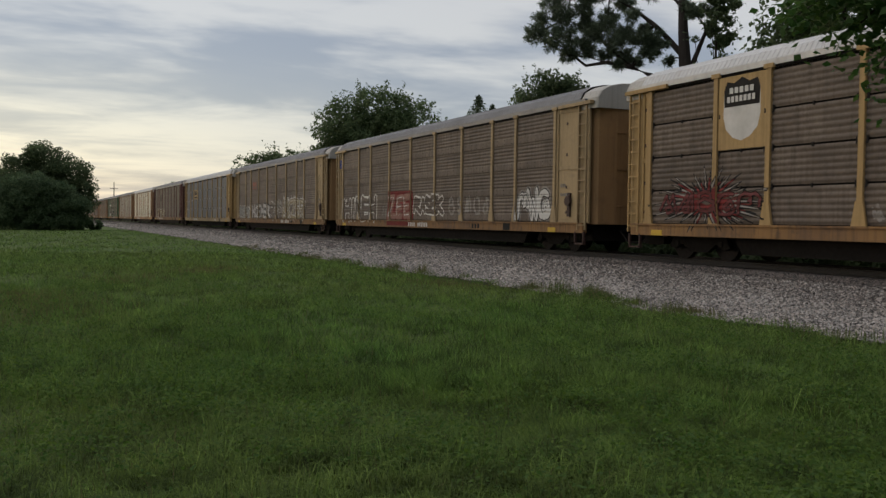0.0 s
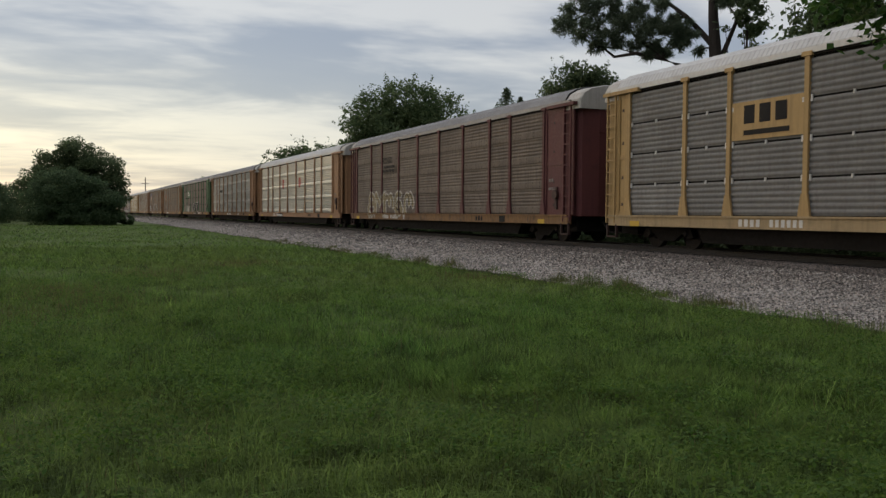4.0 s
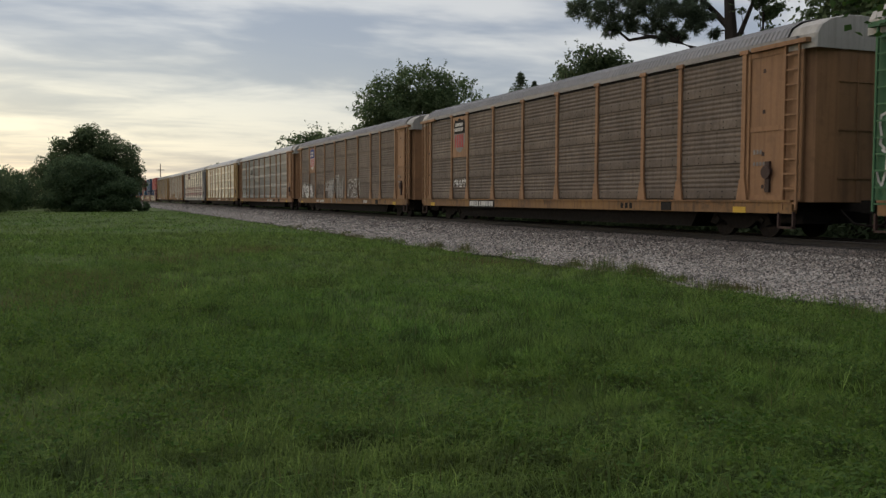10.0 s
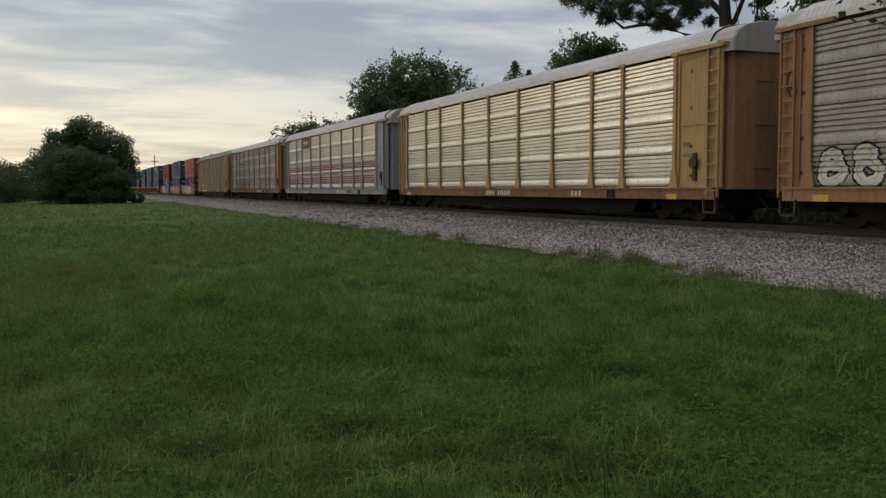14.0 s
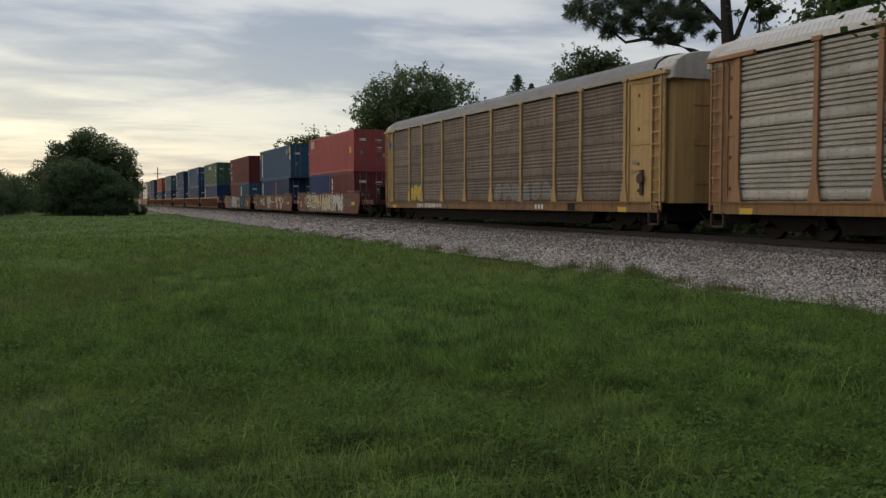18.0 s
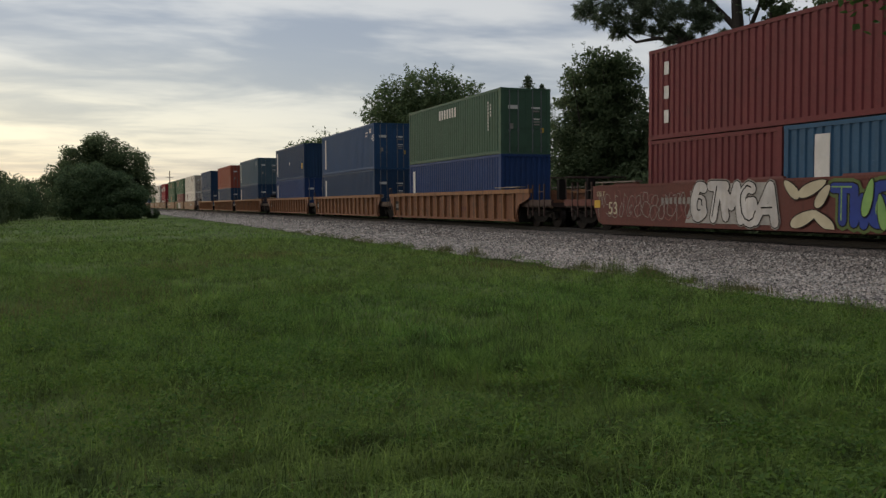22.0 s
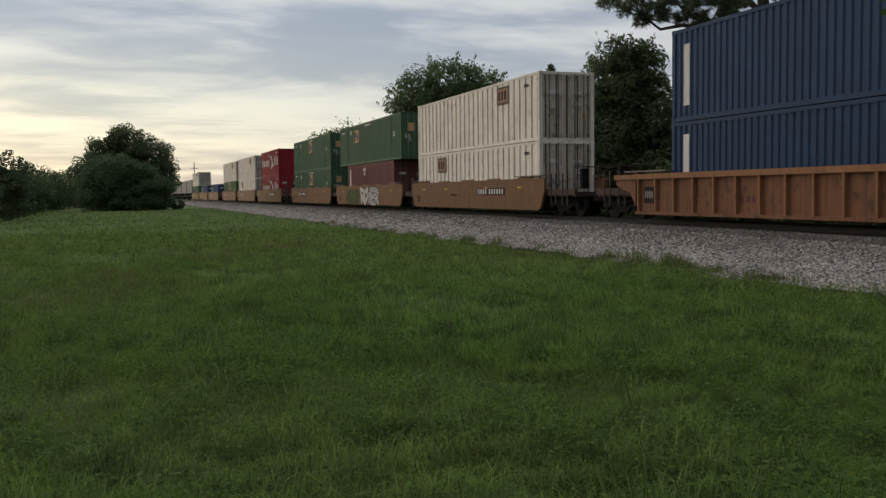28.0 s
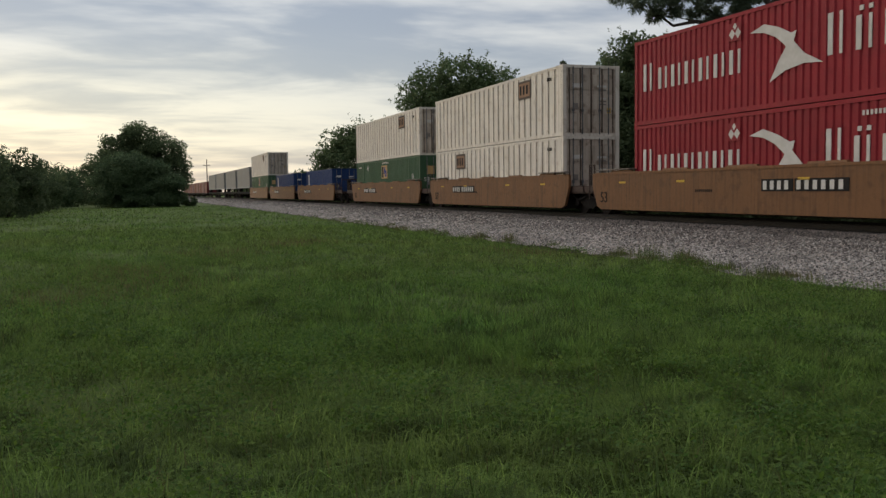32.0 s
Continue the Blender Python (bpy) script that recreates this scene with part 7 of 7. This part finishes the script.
        digits(c, "53", 7.72, 0.58, 0.42, "cream_mark", W - 0.004)
        part("plate", Shape().box(W - 0.01, W, 8.25, 8.62, 0.80, 1.06), "yellow_ink", c, "yellow reflective plate")
        digits(c, "125 T", 8.5, 1.2, 0.16, "cream_mark", W - 0.004)
    for i in (9, 10, 11, 12, 13, 14, 15, 16, 17):
        c = cars[i]
        y = {9: -1.65, 12: -1.0}.get(i, 4.85)
        if i != 10:
            lettering(c, y, 0.91, 4, 0.29, 0.24, "white_ink", W - 0.008, gap=0.5, back="black_ink")
            lettering(c, y - 1.34, 0.91, 6, 0.30, 0.24, "white_ink", W - 0.008, gap=0.5, back="black_ink")
        lettering(c, 2.2, 0.85, 9, 0.1, 0.08, "black_ink", W, label="small stencil lines")
        for y in (-6.4, -2.6, 3.0, 6.6):
            part("reflector", Shape().box(W - 0.008, W, y - 0.22, y + 0.22, 1.16, 1.23), "yellow_ink", c, "small pale reflector strip")
        digits(c, "53", 7.9 if i != 12 else 8.2, 0.48, 0.38, "black_ink", W - 0.004)
    bubble_paint(cars[10], -3.5, 1.0, 0.30, 1.40, 5, 71, "black_ink", "black_ink", "silver_white", x=W - 0.012, bands=None, word="ROWER", rims=(0.09, 0.05), fat=1.35)
    bubble_paint(cars[10], 1.7, 5.5, 0.30, 1.30, 5, 72, "olive_ink", "black_ink", "olive_ink", x=W - 0.006, bands=None, word="ASTER", fat=0.9, rims=(0.12, 0.06))
    for i in (3, 4, 5, 6, 7, 8):
        lettering(cars[i], -2.0 if i % 2 else 3.2, 0.62, 4, 0.24, 0.2, "maroon", -1.362, label="faded block lettering")
        part("plate", Shape().box(-1.385, -1.36, 7.35, 7.95, 0.60, 1.12), "black_ink", cars[i], "black stencil panel")
        lettering(cars[i], 7.9, 0.74, 4, 0.13, 0.24, "dull_ink", -1.386, label="worn stencil digits")
    B = container
    box = {}
    z = 0.24
    hi = 3.14
    # wells 1 to 3: short boxes below
    B(440.2 + 3.07, z, 6.06, "blue_box", "blue short container low in the well", 2.75); box["trit"] = B(440.2 - 3.07, z, 6.06, "rust_box", "oxide red short container with white letters", 2.75)
    box["coral"] = B(440.2, 3.0, 12.19, "coral_box", "coral red long container with corrugated sides", 2.72)
    b = B(459.9 + 3.07, z, 6.06, "blue_box", "blue short container with white strip", 2.75); stripe_label(b, 6.06, 2.75, 2.4, 0.5, 2.5)
    b = B(459.9 - 3.07, z, 6.06, "navy_box", "dark navy short container with orange strip", 2.75); stripe_label(b, 6.06, 2.75, 2.3, 0.5, 2.5, 0.4, "orange_box")
    box["teal"] = B(459.9, 3.0, 13.716, "teal_box", "teal blue extra-long container overhanging the boxes below", 2.83)
    B(479.3 + 3.07, z, 6.06, "rust_box", "oxide red short container", 2.7); b = B(479.3 - 3.07, z, 6.06, "teal_box", "blue short container with white strip", 2.7); stripe_label(b, 6.06, 2.7, 1.7, 0.4, 2.4, 0.5)
    box["rust"] = B(479.3, 2.95, 12.19, "rust_box", "oxide red long container with white letters", 2.86, doors=1)
    # ribbed wells
    b = B(502.8, z, 12.19, "blue_box", "blue long container in the well", doors=1); stripe_label(b, 12.19, 2.9, 5.3, 0.6, 2.5)
    box["olive"] = B(502.8, hi, 12.19, "olive_box", "weathered green long container with white lettering")
    b = B(522.6, z, 13.716, "navy_box", "navy blue extra-long container in the well", 2.95); stripe_label(b, 13.7, 2.9, 5.7, 0.5, 2.5)
    b = B(522.6, 3.2, 13.716, "steel_blue_box", "navy blue extra-long container stacked on top"); stripe_label(b, 13.7, 2.9, 5.7, 0.4, 2.6)
    side_letters(b, -5.9, 2.3, 3, 0.13, 0.28, "white_ink"); box["blue4"] = b
    b = B(542.0, z, 12.19, "blue_box", "blue long container in the well", 2.95); stripe_label(b, 12.19, 2.9, 5.3, 0.5, 2.5)
    b = B(542.0, 3.2, 12.19, "navy_box", "navy blue long container with solid end wall", doors=1); stripe_label(b, 12.19, 2.9, 5.3, 0.4, 2.6); box["blue5"] = b
    b = B(564.5, z, 12.19, "navy_box", "navy blue long container in the well"); stripe_label(b, 12.19, 2.9, 5.4, 0.5, 2.5)
    b = B(564.5, hi, 12.19, "slate_box", "grey teal long container stacked on top", 2.84); stripe_label(b, 12.19, 2.84, 5.4, 0.4, 2.5); box["slate"] = b
    b = B(584.6, z, 12.19, "navy_box", "navy blue long container in the well"); stripe_label(b, 12.19, 2.9, 5.4, 0.5, 2.5)
    B(584.6, hi, 12.19, "orange_box", "orange long container with small white marks", 2.86)
    b = B(605.0, z, 12.19, "navy_box", "navy blue long container in the well"); stripe_label(b, 12.19, 2.9, 5.3, 0.5, 2.5, 0.3)
    b = B(605.0, hi, 12.19, "navy_box", "navy blue long container stacked on top", doors=1); stripe_label(b, 12.19, 2.9, 5.3, 0.5, 2.4, 0.3)
    # smooth wells, long domestic boxes
    for u, zz in ((628.7, z), (628.7, hi), (711.4, z), (711.4, hi), (730.7, hi), (794.4, hi)):
        b = B(u, zz, 16.15, "white_box", "dirty white domestic container with upright seams", 2.9, 2.59, smooth=True)
        for j in range(26):
            part("seam", stored("seam", lambda: Shape().box(-1.284, -1.262, -0.026, 0.026, 0.16, 2.76)), "seam_dirt", b, "", pose(0, -7.9 + 0.61 * j, 0))
        for j in range(5):
            part("seam", stored("end_seam", lambda: Shape().box(-0.02, 0.02, -8.085, -8.03, 0.16, 2.76)), "seam_dirt", b, "", pose(-1.0 + 0.5 * j, 0, 0))
        y = -4.3 if zz > 1 else 4.0
        board(b, "emblem", y - 0.68, y + 0.68, 1.85, 2.65, "seam_dirt", "brownish square emblem with dark marks", x=-1.297, marks=[("tan_mark", rect(0.08, 0.92, 0.12, 0.88))] + [("black_ink", w) for w in word(0.14, 0.9, 0.25, 0.75, 3, 0.45)])
        lettering(b, -6.6, 2.35, 4, 0.12, 0.14, "black_ink", -1.297, label="small black stencil")
    b = B(648.2, z, 12.19, "faded_maroon_box", "maroon long container below the green one", 2.9, doors=-1)
    stripe_label(b, 12.19, 2.9, 5.3, 1.25, 2.6, 0.3)
    board(b, "placard", 0.75, 1.45, 2.05, 2.75, "faded_maroon_box", "small white diamonds", x=-1.222, marks=[("white_ink", [(0.5, 0.0), (0.72, 0.22), (0.5, 0.44), (0.28, 0.22)]), ("white_ink", [(0.25, 0.35), (0.5, 0.6), (0.25, 0.85), (0.0, 0.6)]), ("white_ink", [(0.75, 0.4), (1.0, 0.62), (0.75, 0.84), (0.5, 0.62)])])
    for u, zz in ((648.3, hi), (668.0, z), (668.0, hi), (730.7, z), (794.4, z)):
        b = B(u, zz, 16.15, "green_box", "green domestic container with yellow square emblem", 2.9, 2.59)
        part("corner_post", Shape().box(-1.31, -1.22, -5.75 - 0.08, -5.75 + 0.08, 0.02, 2.88).box(-1.31, -1.22, 5.75 - 0.08, 5.75 + 0.08, 0.02, 2.88), "green_box", b)
        mid = 3.0 if u == 648.3 else 0.0
        board(b, "emblem", mid - 0.72, mid + 0.72, 1.6, 2.5, "emblem_tan", "faded orange square emblem with dark plain marks", x=-1.303, marks=[("black_ink", rect(0.08, 0.36, 0.08, 0.92)), ("blue_ink", rect(0.44, 0.66, 0.35, 0.85)), ("blue_ink", rect(0.70, 0.90, 0.12, 0.62))])
        part("door_emblem", Shape().box(-0.85, -0.35, -8.06, -8.03, 1.75, 2.25), "emblem_tan", b, "faded orange square emblem on the door")
        part("door_figures", Shape().box(0.2, 0.95, -8.06, -8.03, 1.95, 2.05).box(0.2, 0.85, -8.06, -8.03, 1.78, 1.88), "white_ink", b, "small white stencil")
        part("door_placard", Shape().prism([(0.72, 1.30), (0.98, 1.56), (0.72, 1.82), (0.46, 1.56)], "y", -8.066, -8.03), "white_ink", b, "white diamond placard")
        part("door_plate", Shape().box(0.15, 0.62, -8.062, -8.03, 0.62, 0.86), "emblem_tan", b, "orange warning plate")
        part("door_plate", Shape().box(0.64, 1.05, -8.062, -8.03, 0.62, 0.86), "dull_ink", b, "pale stencil plate")
        part("figures", stored(("figures", "53"), lambda: written("53")), "white_ink", b, "plain painted figures", Matrix(((0.26, 0, 0, -1.05), (0, 0, -1, -8.064), (0, 0.26, 0, 1.30), (0, 0, 0, 1))))
        board(b, "placard", 4.33, 4.70, 2.18, 2.62, "green_box", "small white diamond placard", x=-1.303, marks=[("white_ink", [(0.5, 0.0), (1, 0.5), (0.5, 1), (0, 0.5)])])
        digits(b, "53", -6.4, 1.5, 0.3, "white_ink", -1.304)
        lettering(b, 0.6, 2.62, 14, 0.12, 0.1, "white_ink", -1.303, label="small white lettering")
        lettering(b, 7.3, 2.45, 8, 0.1, 0.1, "white_ink", -1.303, label="small white lettering")
    for zz in (z, hi):
        b = B(691.8, zz, 12.19, "crimson_box", "crimson long container with white lettering and swoosh emblem", doors=1 if zz > 1 else -1)
        # plain bars in the letters' rhythm: a tall first letter, thin and thick strokes
        for y0, n, step, h in ((5.52, 1, 0.95, 0.92), (4.60, 6, 0.76, 0.70), (-3.2, 1, 0.9, 1.05), (-4.15, 2, 0.9, 0.82)):
            for j in range(n):
                y = y0 - j * step
                part("lettering", Shape().box(-1.226, -1.21, y - 0.17, y, 1.15, 1.15 + h).box(-1.226, -1.21, y - 0.50, y - 0.40, 1.15, 1.15 + h), "white_ink", b, "plain white bars of large lettering")
        for y in (-4.25, -4.55):
            part("lettering", Shape().box(-1.226, -1.21, y - 0.13, y, 2.08, 2.2), "white_ink", b, "plain white bars of large lettering")
        f = Film(-1.226)
        f.poly([(-0.15, 2.20), (-0.75, 2.36), (-1.35, 2.18), (-1.85, 1.95), (-2.05, 1.98), (-1.95, 1.72), (-1.65, 1.62), (-1.25, 1.92), (-0.75, 2.12)])
        f.poly([(-1.65, 1.62), (-1.95, 1.72), (-2.35, 1.35), (-3.05, 1.02), (-2.35, 1.08), (-1.65, 0.98), (-1.0, 0.72), (-1.35, 1.25)])
        part("emblem", f.s, "white_ink", b, "white swoosh emblem")
        board(b, "emblem", 0.25, 0.80, 2.1, 2.62, "crimson_box", "small white diamonds", x=-1.222, marks=[("white_ink", [(0.25, 0.1), (0.5, 0.4), (0.25, 0.7), (0, 0.4)]), ("white_ink", [(0.75, 0.1), (1, 0.4), (0.75, 0.7), (0.5, 0.4)]), ("white_ink", [(0.5, 0.6), (0.66, 0.8), (0.5, 1.0), (0.34, 0.8)])])
        lettering(b, -4.4, 2.45, 8, 0.13, 0.12, "white_ink", -1.222, label="small white stencil")
    for u in (755.4, 775.0):
        b = B(u - 1.0, z, 12.19, "blue_box", "blue long container alone in the well", 2.75); stripe_label(b, 12.19, 2.75, 4.6, 0.5, 2.4, 0.5)
    # marks on the nearer boxes
    side_letters(box["coral"], 5.4, 2.0, 3, 0.34, 0.55, "white_ink")
    part("plate", Shape().box(-1.226, -1.215, -5.5, -5.1, 1.2, 1.6), "yellow_ink", box["coral"], "small yellow plate")
    t = box["trit"]
    part("lettering", Shape().box(-1.226, -1.215, 2.25, 2.5, 2.0, 2.35).box(-1.226, -1.215, 2.25, 2.5, 1.55, 1.9).box(-1.226, -1.215, 2.25, 2.5, 1.1, 1.45).box(-1.226, -1.215, 2.25, 2.5, 0.6, 0.98), "white_ink", t, "upright row of plain white letters")
    b = box["teal"]
    stripe_label(b, 13.7, 2.83, 5.6, 0.35, 2.55)
    for e in (-1, 1):
        part("plate", Shape().box(-1.226, -1.215, e * 6.55 - 0.2, e * 6.55 + 0.2, 2.1, 2.6), "yellow_ink", b, "yellow height warning plate")
        part("post", Shape().box(-1.235, -1.16, e * 6.05 - 0.09, e * 6.05 + 0.09, 0.02, 2.8), "teal_box", b)
    digits(b, "45", -6.35, 1.55, 0.42, "white_ink", -1.226)
    digits(box["blue4"], "45", -6.35, 1.75, 0.42, "white_ink", -1.226)
    b = box["rust"]
    part("lettering", Shape().box(-1.226, -1.215, 5.02, 5.26, 2.0, 2.4).box(-1.226, -1.215, 5.02, 5.26, 1.25, 1.65).box(-1.226, -1.215, 5.02, 5.26, 0.5, 0.9), "white_ink", b, "upright row of plain white letters")
    side_letters(box["olive"], 1.40, 2.08, 7, 0.345, 0.46, "white_ink")
    for n in ("blue5",):
        board(box[n], "placard", -0.46, -0.18, 1.26, 1.54, "navy_box", "small white round placard", x=-1.222, marks=[("white_ink", disc(0.5, 0.5, 0.5, 0.5))])
        part("plate", Shape().box(-1.226, -1.215, -5.5, -5.15, 0.8, 1.25), "yellow_ink", box[n], "small yellow plate")
    up = Shape()
    for k in range(9):
        up.box(-1.226, -1.215, -4.79, -4.69, 1.10 + 0.15 * k, 1.20 + 0.15 * k)
    for k in range(4):
        up.box(-1.226, -1.215, -5.06, -4.96, 1.72 + 0.15 * k, 1.82 + 0.15 * k)
    tagged(part("lettering", up, "white_ink", box["olive"], "two upright rows of small plain white letters"), kind="stuff")
    for n in ("teal", "slate", "blue4"):
        lettering(box[n], -5.0 if n != "teal" else -5.2, 2.3, 5, 0.11, 0.11, "white_ink", -1.222, label="small white stencil")
        lettering(box[n], -5.0 if n != "teal" else -5.2, 2.1, 4, 0.11, 0.11, "white_ink", -1.222, label="small white stencil")


def door_marks(box, y):
    """Small plates and stencils on the doors at the leading end."""
    for x, z, w, h, m in ((-0.62, 1.98, 0.46, 0.16, "white_ink"), (0.5, 2.0, 0.42, 0.08, "white_ink"), (0.5, 1.86, 0.36, 0.07, "dull_ink"), (0.55, 1.52, 0.3, 0.06, "white_ink"), (0.55, 1.40, 0.3, 0.06, "dull_ink"), (0.55, 1.28, 0.26, 0.06, "dull_ink"), (0.82, 0.95, 0.16, 0.22, "yellow_ink"), (-0.7, 1.1, 0.2, 0.24, "dull_ink")):
        part("door_plate", stored(("door_plate", w, h), lambda: Shape().box(-w / 2, w / 2, -0.006, 0, 0, h)), m, box, "small pale stencil plate", pose(x, y, z))


def written(text):
    """Figures in the built-in font as a mesh, one unit high, reading along +x."""
    curve = bpy.data.curves.new("figures", "FONT")
    curve.body, curve.extrude, curve.resolution_u = text, 0.004, 3
    ob = new("figures", curve)
    me = bpy.data.meshes.new_from_object(ob)
    bpy.data.objects.remove(ob)
    bpy.data.curves.remove(curve)
    top = max(v.co.y for v in me.vertices)
    me.transform(Matrix.Scale(1 / top, 4))
    return me


def digits(parent, text, y, z, h, mat, x):
    """Large plain figures on the side, reading towards -y."""
    stand = Matrix(((0, 0, -1, x), (-h, 0, 0, y), (0, h, 0, z), (0, 0, 0, 1)))
    stand[0][2] = -1.0
    return part("figures", stored(("figures", text), lambda: written(text)), mat, parent, "large plain painted figures", stand)


def trailer(u, mat, label, z0=1.15, height=3.0):
    """A road trailer riding on a flat car."""
    t = riding(thing("road_trailer", label, "trailer", "trailers on flat cars"), u)
    part("body", Shape().box(-1.29, 1.29, -8.0, 8.0, z0 + 0.55, z0 + 0.55 + height), mat, t)
    part("rail", Shape().box(-1.31, 1.31, -8.02, 8.02, z0 + 0.5, z0 + 0.68), "grey", t)
    part("wheels", Shape().wheel(-1.0, 5.6, z0 + 0.42, 0.5, 0.5).wheel(1.0, 5.6, z0 + 0.42, 0.5, 0.5).wheel(-1.0, 6.8, z0 + 0.42, 0.5, 0.5).wheel(1.0, 6.8, z0 + 0.42, 0.5, 0.5), "black", t)
    part("landing_leg", Shape().box(-0.9, -0.7, -5.6, -5.4, z0 - 0.1, z0 + 0.55).box(0.7, 0.9, -5.6, -5.4, z0 - 0.1, z0 + 0.55), "black", t)
    f = riding(thing("flat_car", "dark low flat car under a trailer", "railway car", "train of freight cars"), u)
    part("deck", Shape().box(-1.35, 1.35, -8.9, 8.9, 0.78, 1.06), "black", f)
    part("coupler", Shape().box(-0.12, 0.12, -9.6, 9.6, 0.7, 0.92), "black", f)
    for y in (-6.6, 6.6):
        add_truck(f, y)


def boxcar(u):
    c = riding(thing("boxcar", "dark red boxcar at the train's far end", "railway car", "train of freight cars"), u)
    part("body", Shape().box(-1.4, 1.4, -8.6, 8.6, 0.95, 3.5).prism([(-1.45, 3.5), (1.45, 3.5), (0, 3.72)], "y", -8.7, 8.7), "rust_box", c)
    part("door", Shape().box(-1.46, -1.38, -1.5, 1.5, 1.0, 3.4), "maroon", c)
    part("end_post", Shape().box(-1.47, -1.4, -8.6, -8.2, 0.95, 3.5), "orange", c)
    part("sill", Shape().box(-1.42, 1.42, -9.2, 9.2, 0.7, 0.97), "black", c)
    for y in (-6.4, 6.4):
        add_truck(c, y)


build_autoracks()
build_wells()
for _u, _m, _l in ((813.0, "grey_box", "grey road trailer on a flat car"), (831.5, "grey_box", "grey road trailer on a flat car"), (850.5, "grey_box", "grey road trailer on a flat car"), (868.5, "grey_box", "grey road trailer on a flat car")):
    trailer(_u, _m, _l)
for _i in range(5):
    boxcar(889.0 + _i * 18.6)


def motions():
    times = (0, 4, 8, 12, 16, 20, 24, 28, 32)
    for ob, u in TRAIN:
        z = ob.matrix_basis.translation.z
        walk(ob, [(t, pose(XC, u - travel(t), z)) for t in times])
    # all wheelsets roll alike: one is keyed, and the rest take the same action
    ticks = [i / FPS for i in range(32 * FPS + 1)]
    for d, (first, *others) in WHEELSETS.items():
        walk(first, [(t, pose(0, d, WHEEL, math.degrees(travel(t) / WHEEL))) for t in ticks])
        for ob in others:
            ob.rotation_mode = "QUATERNION"
            keys = ob.animation_data_create()
            keys.action = first.animation_data.action
            keys.action_slot = first.animation_data.action_slot


motions()
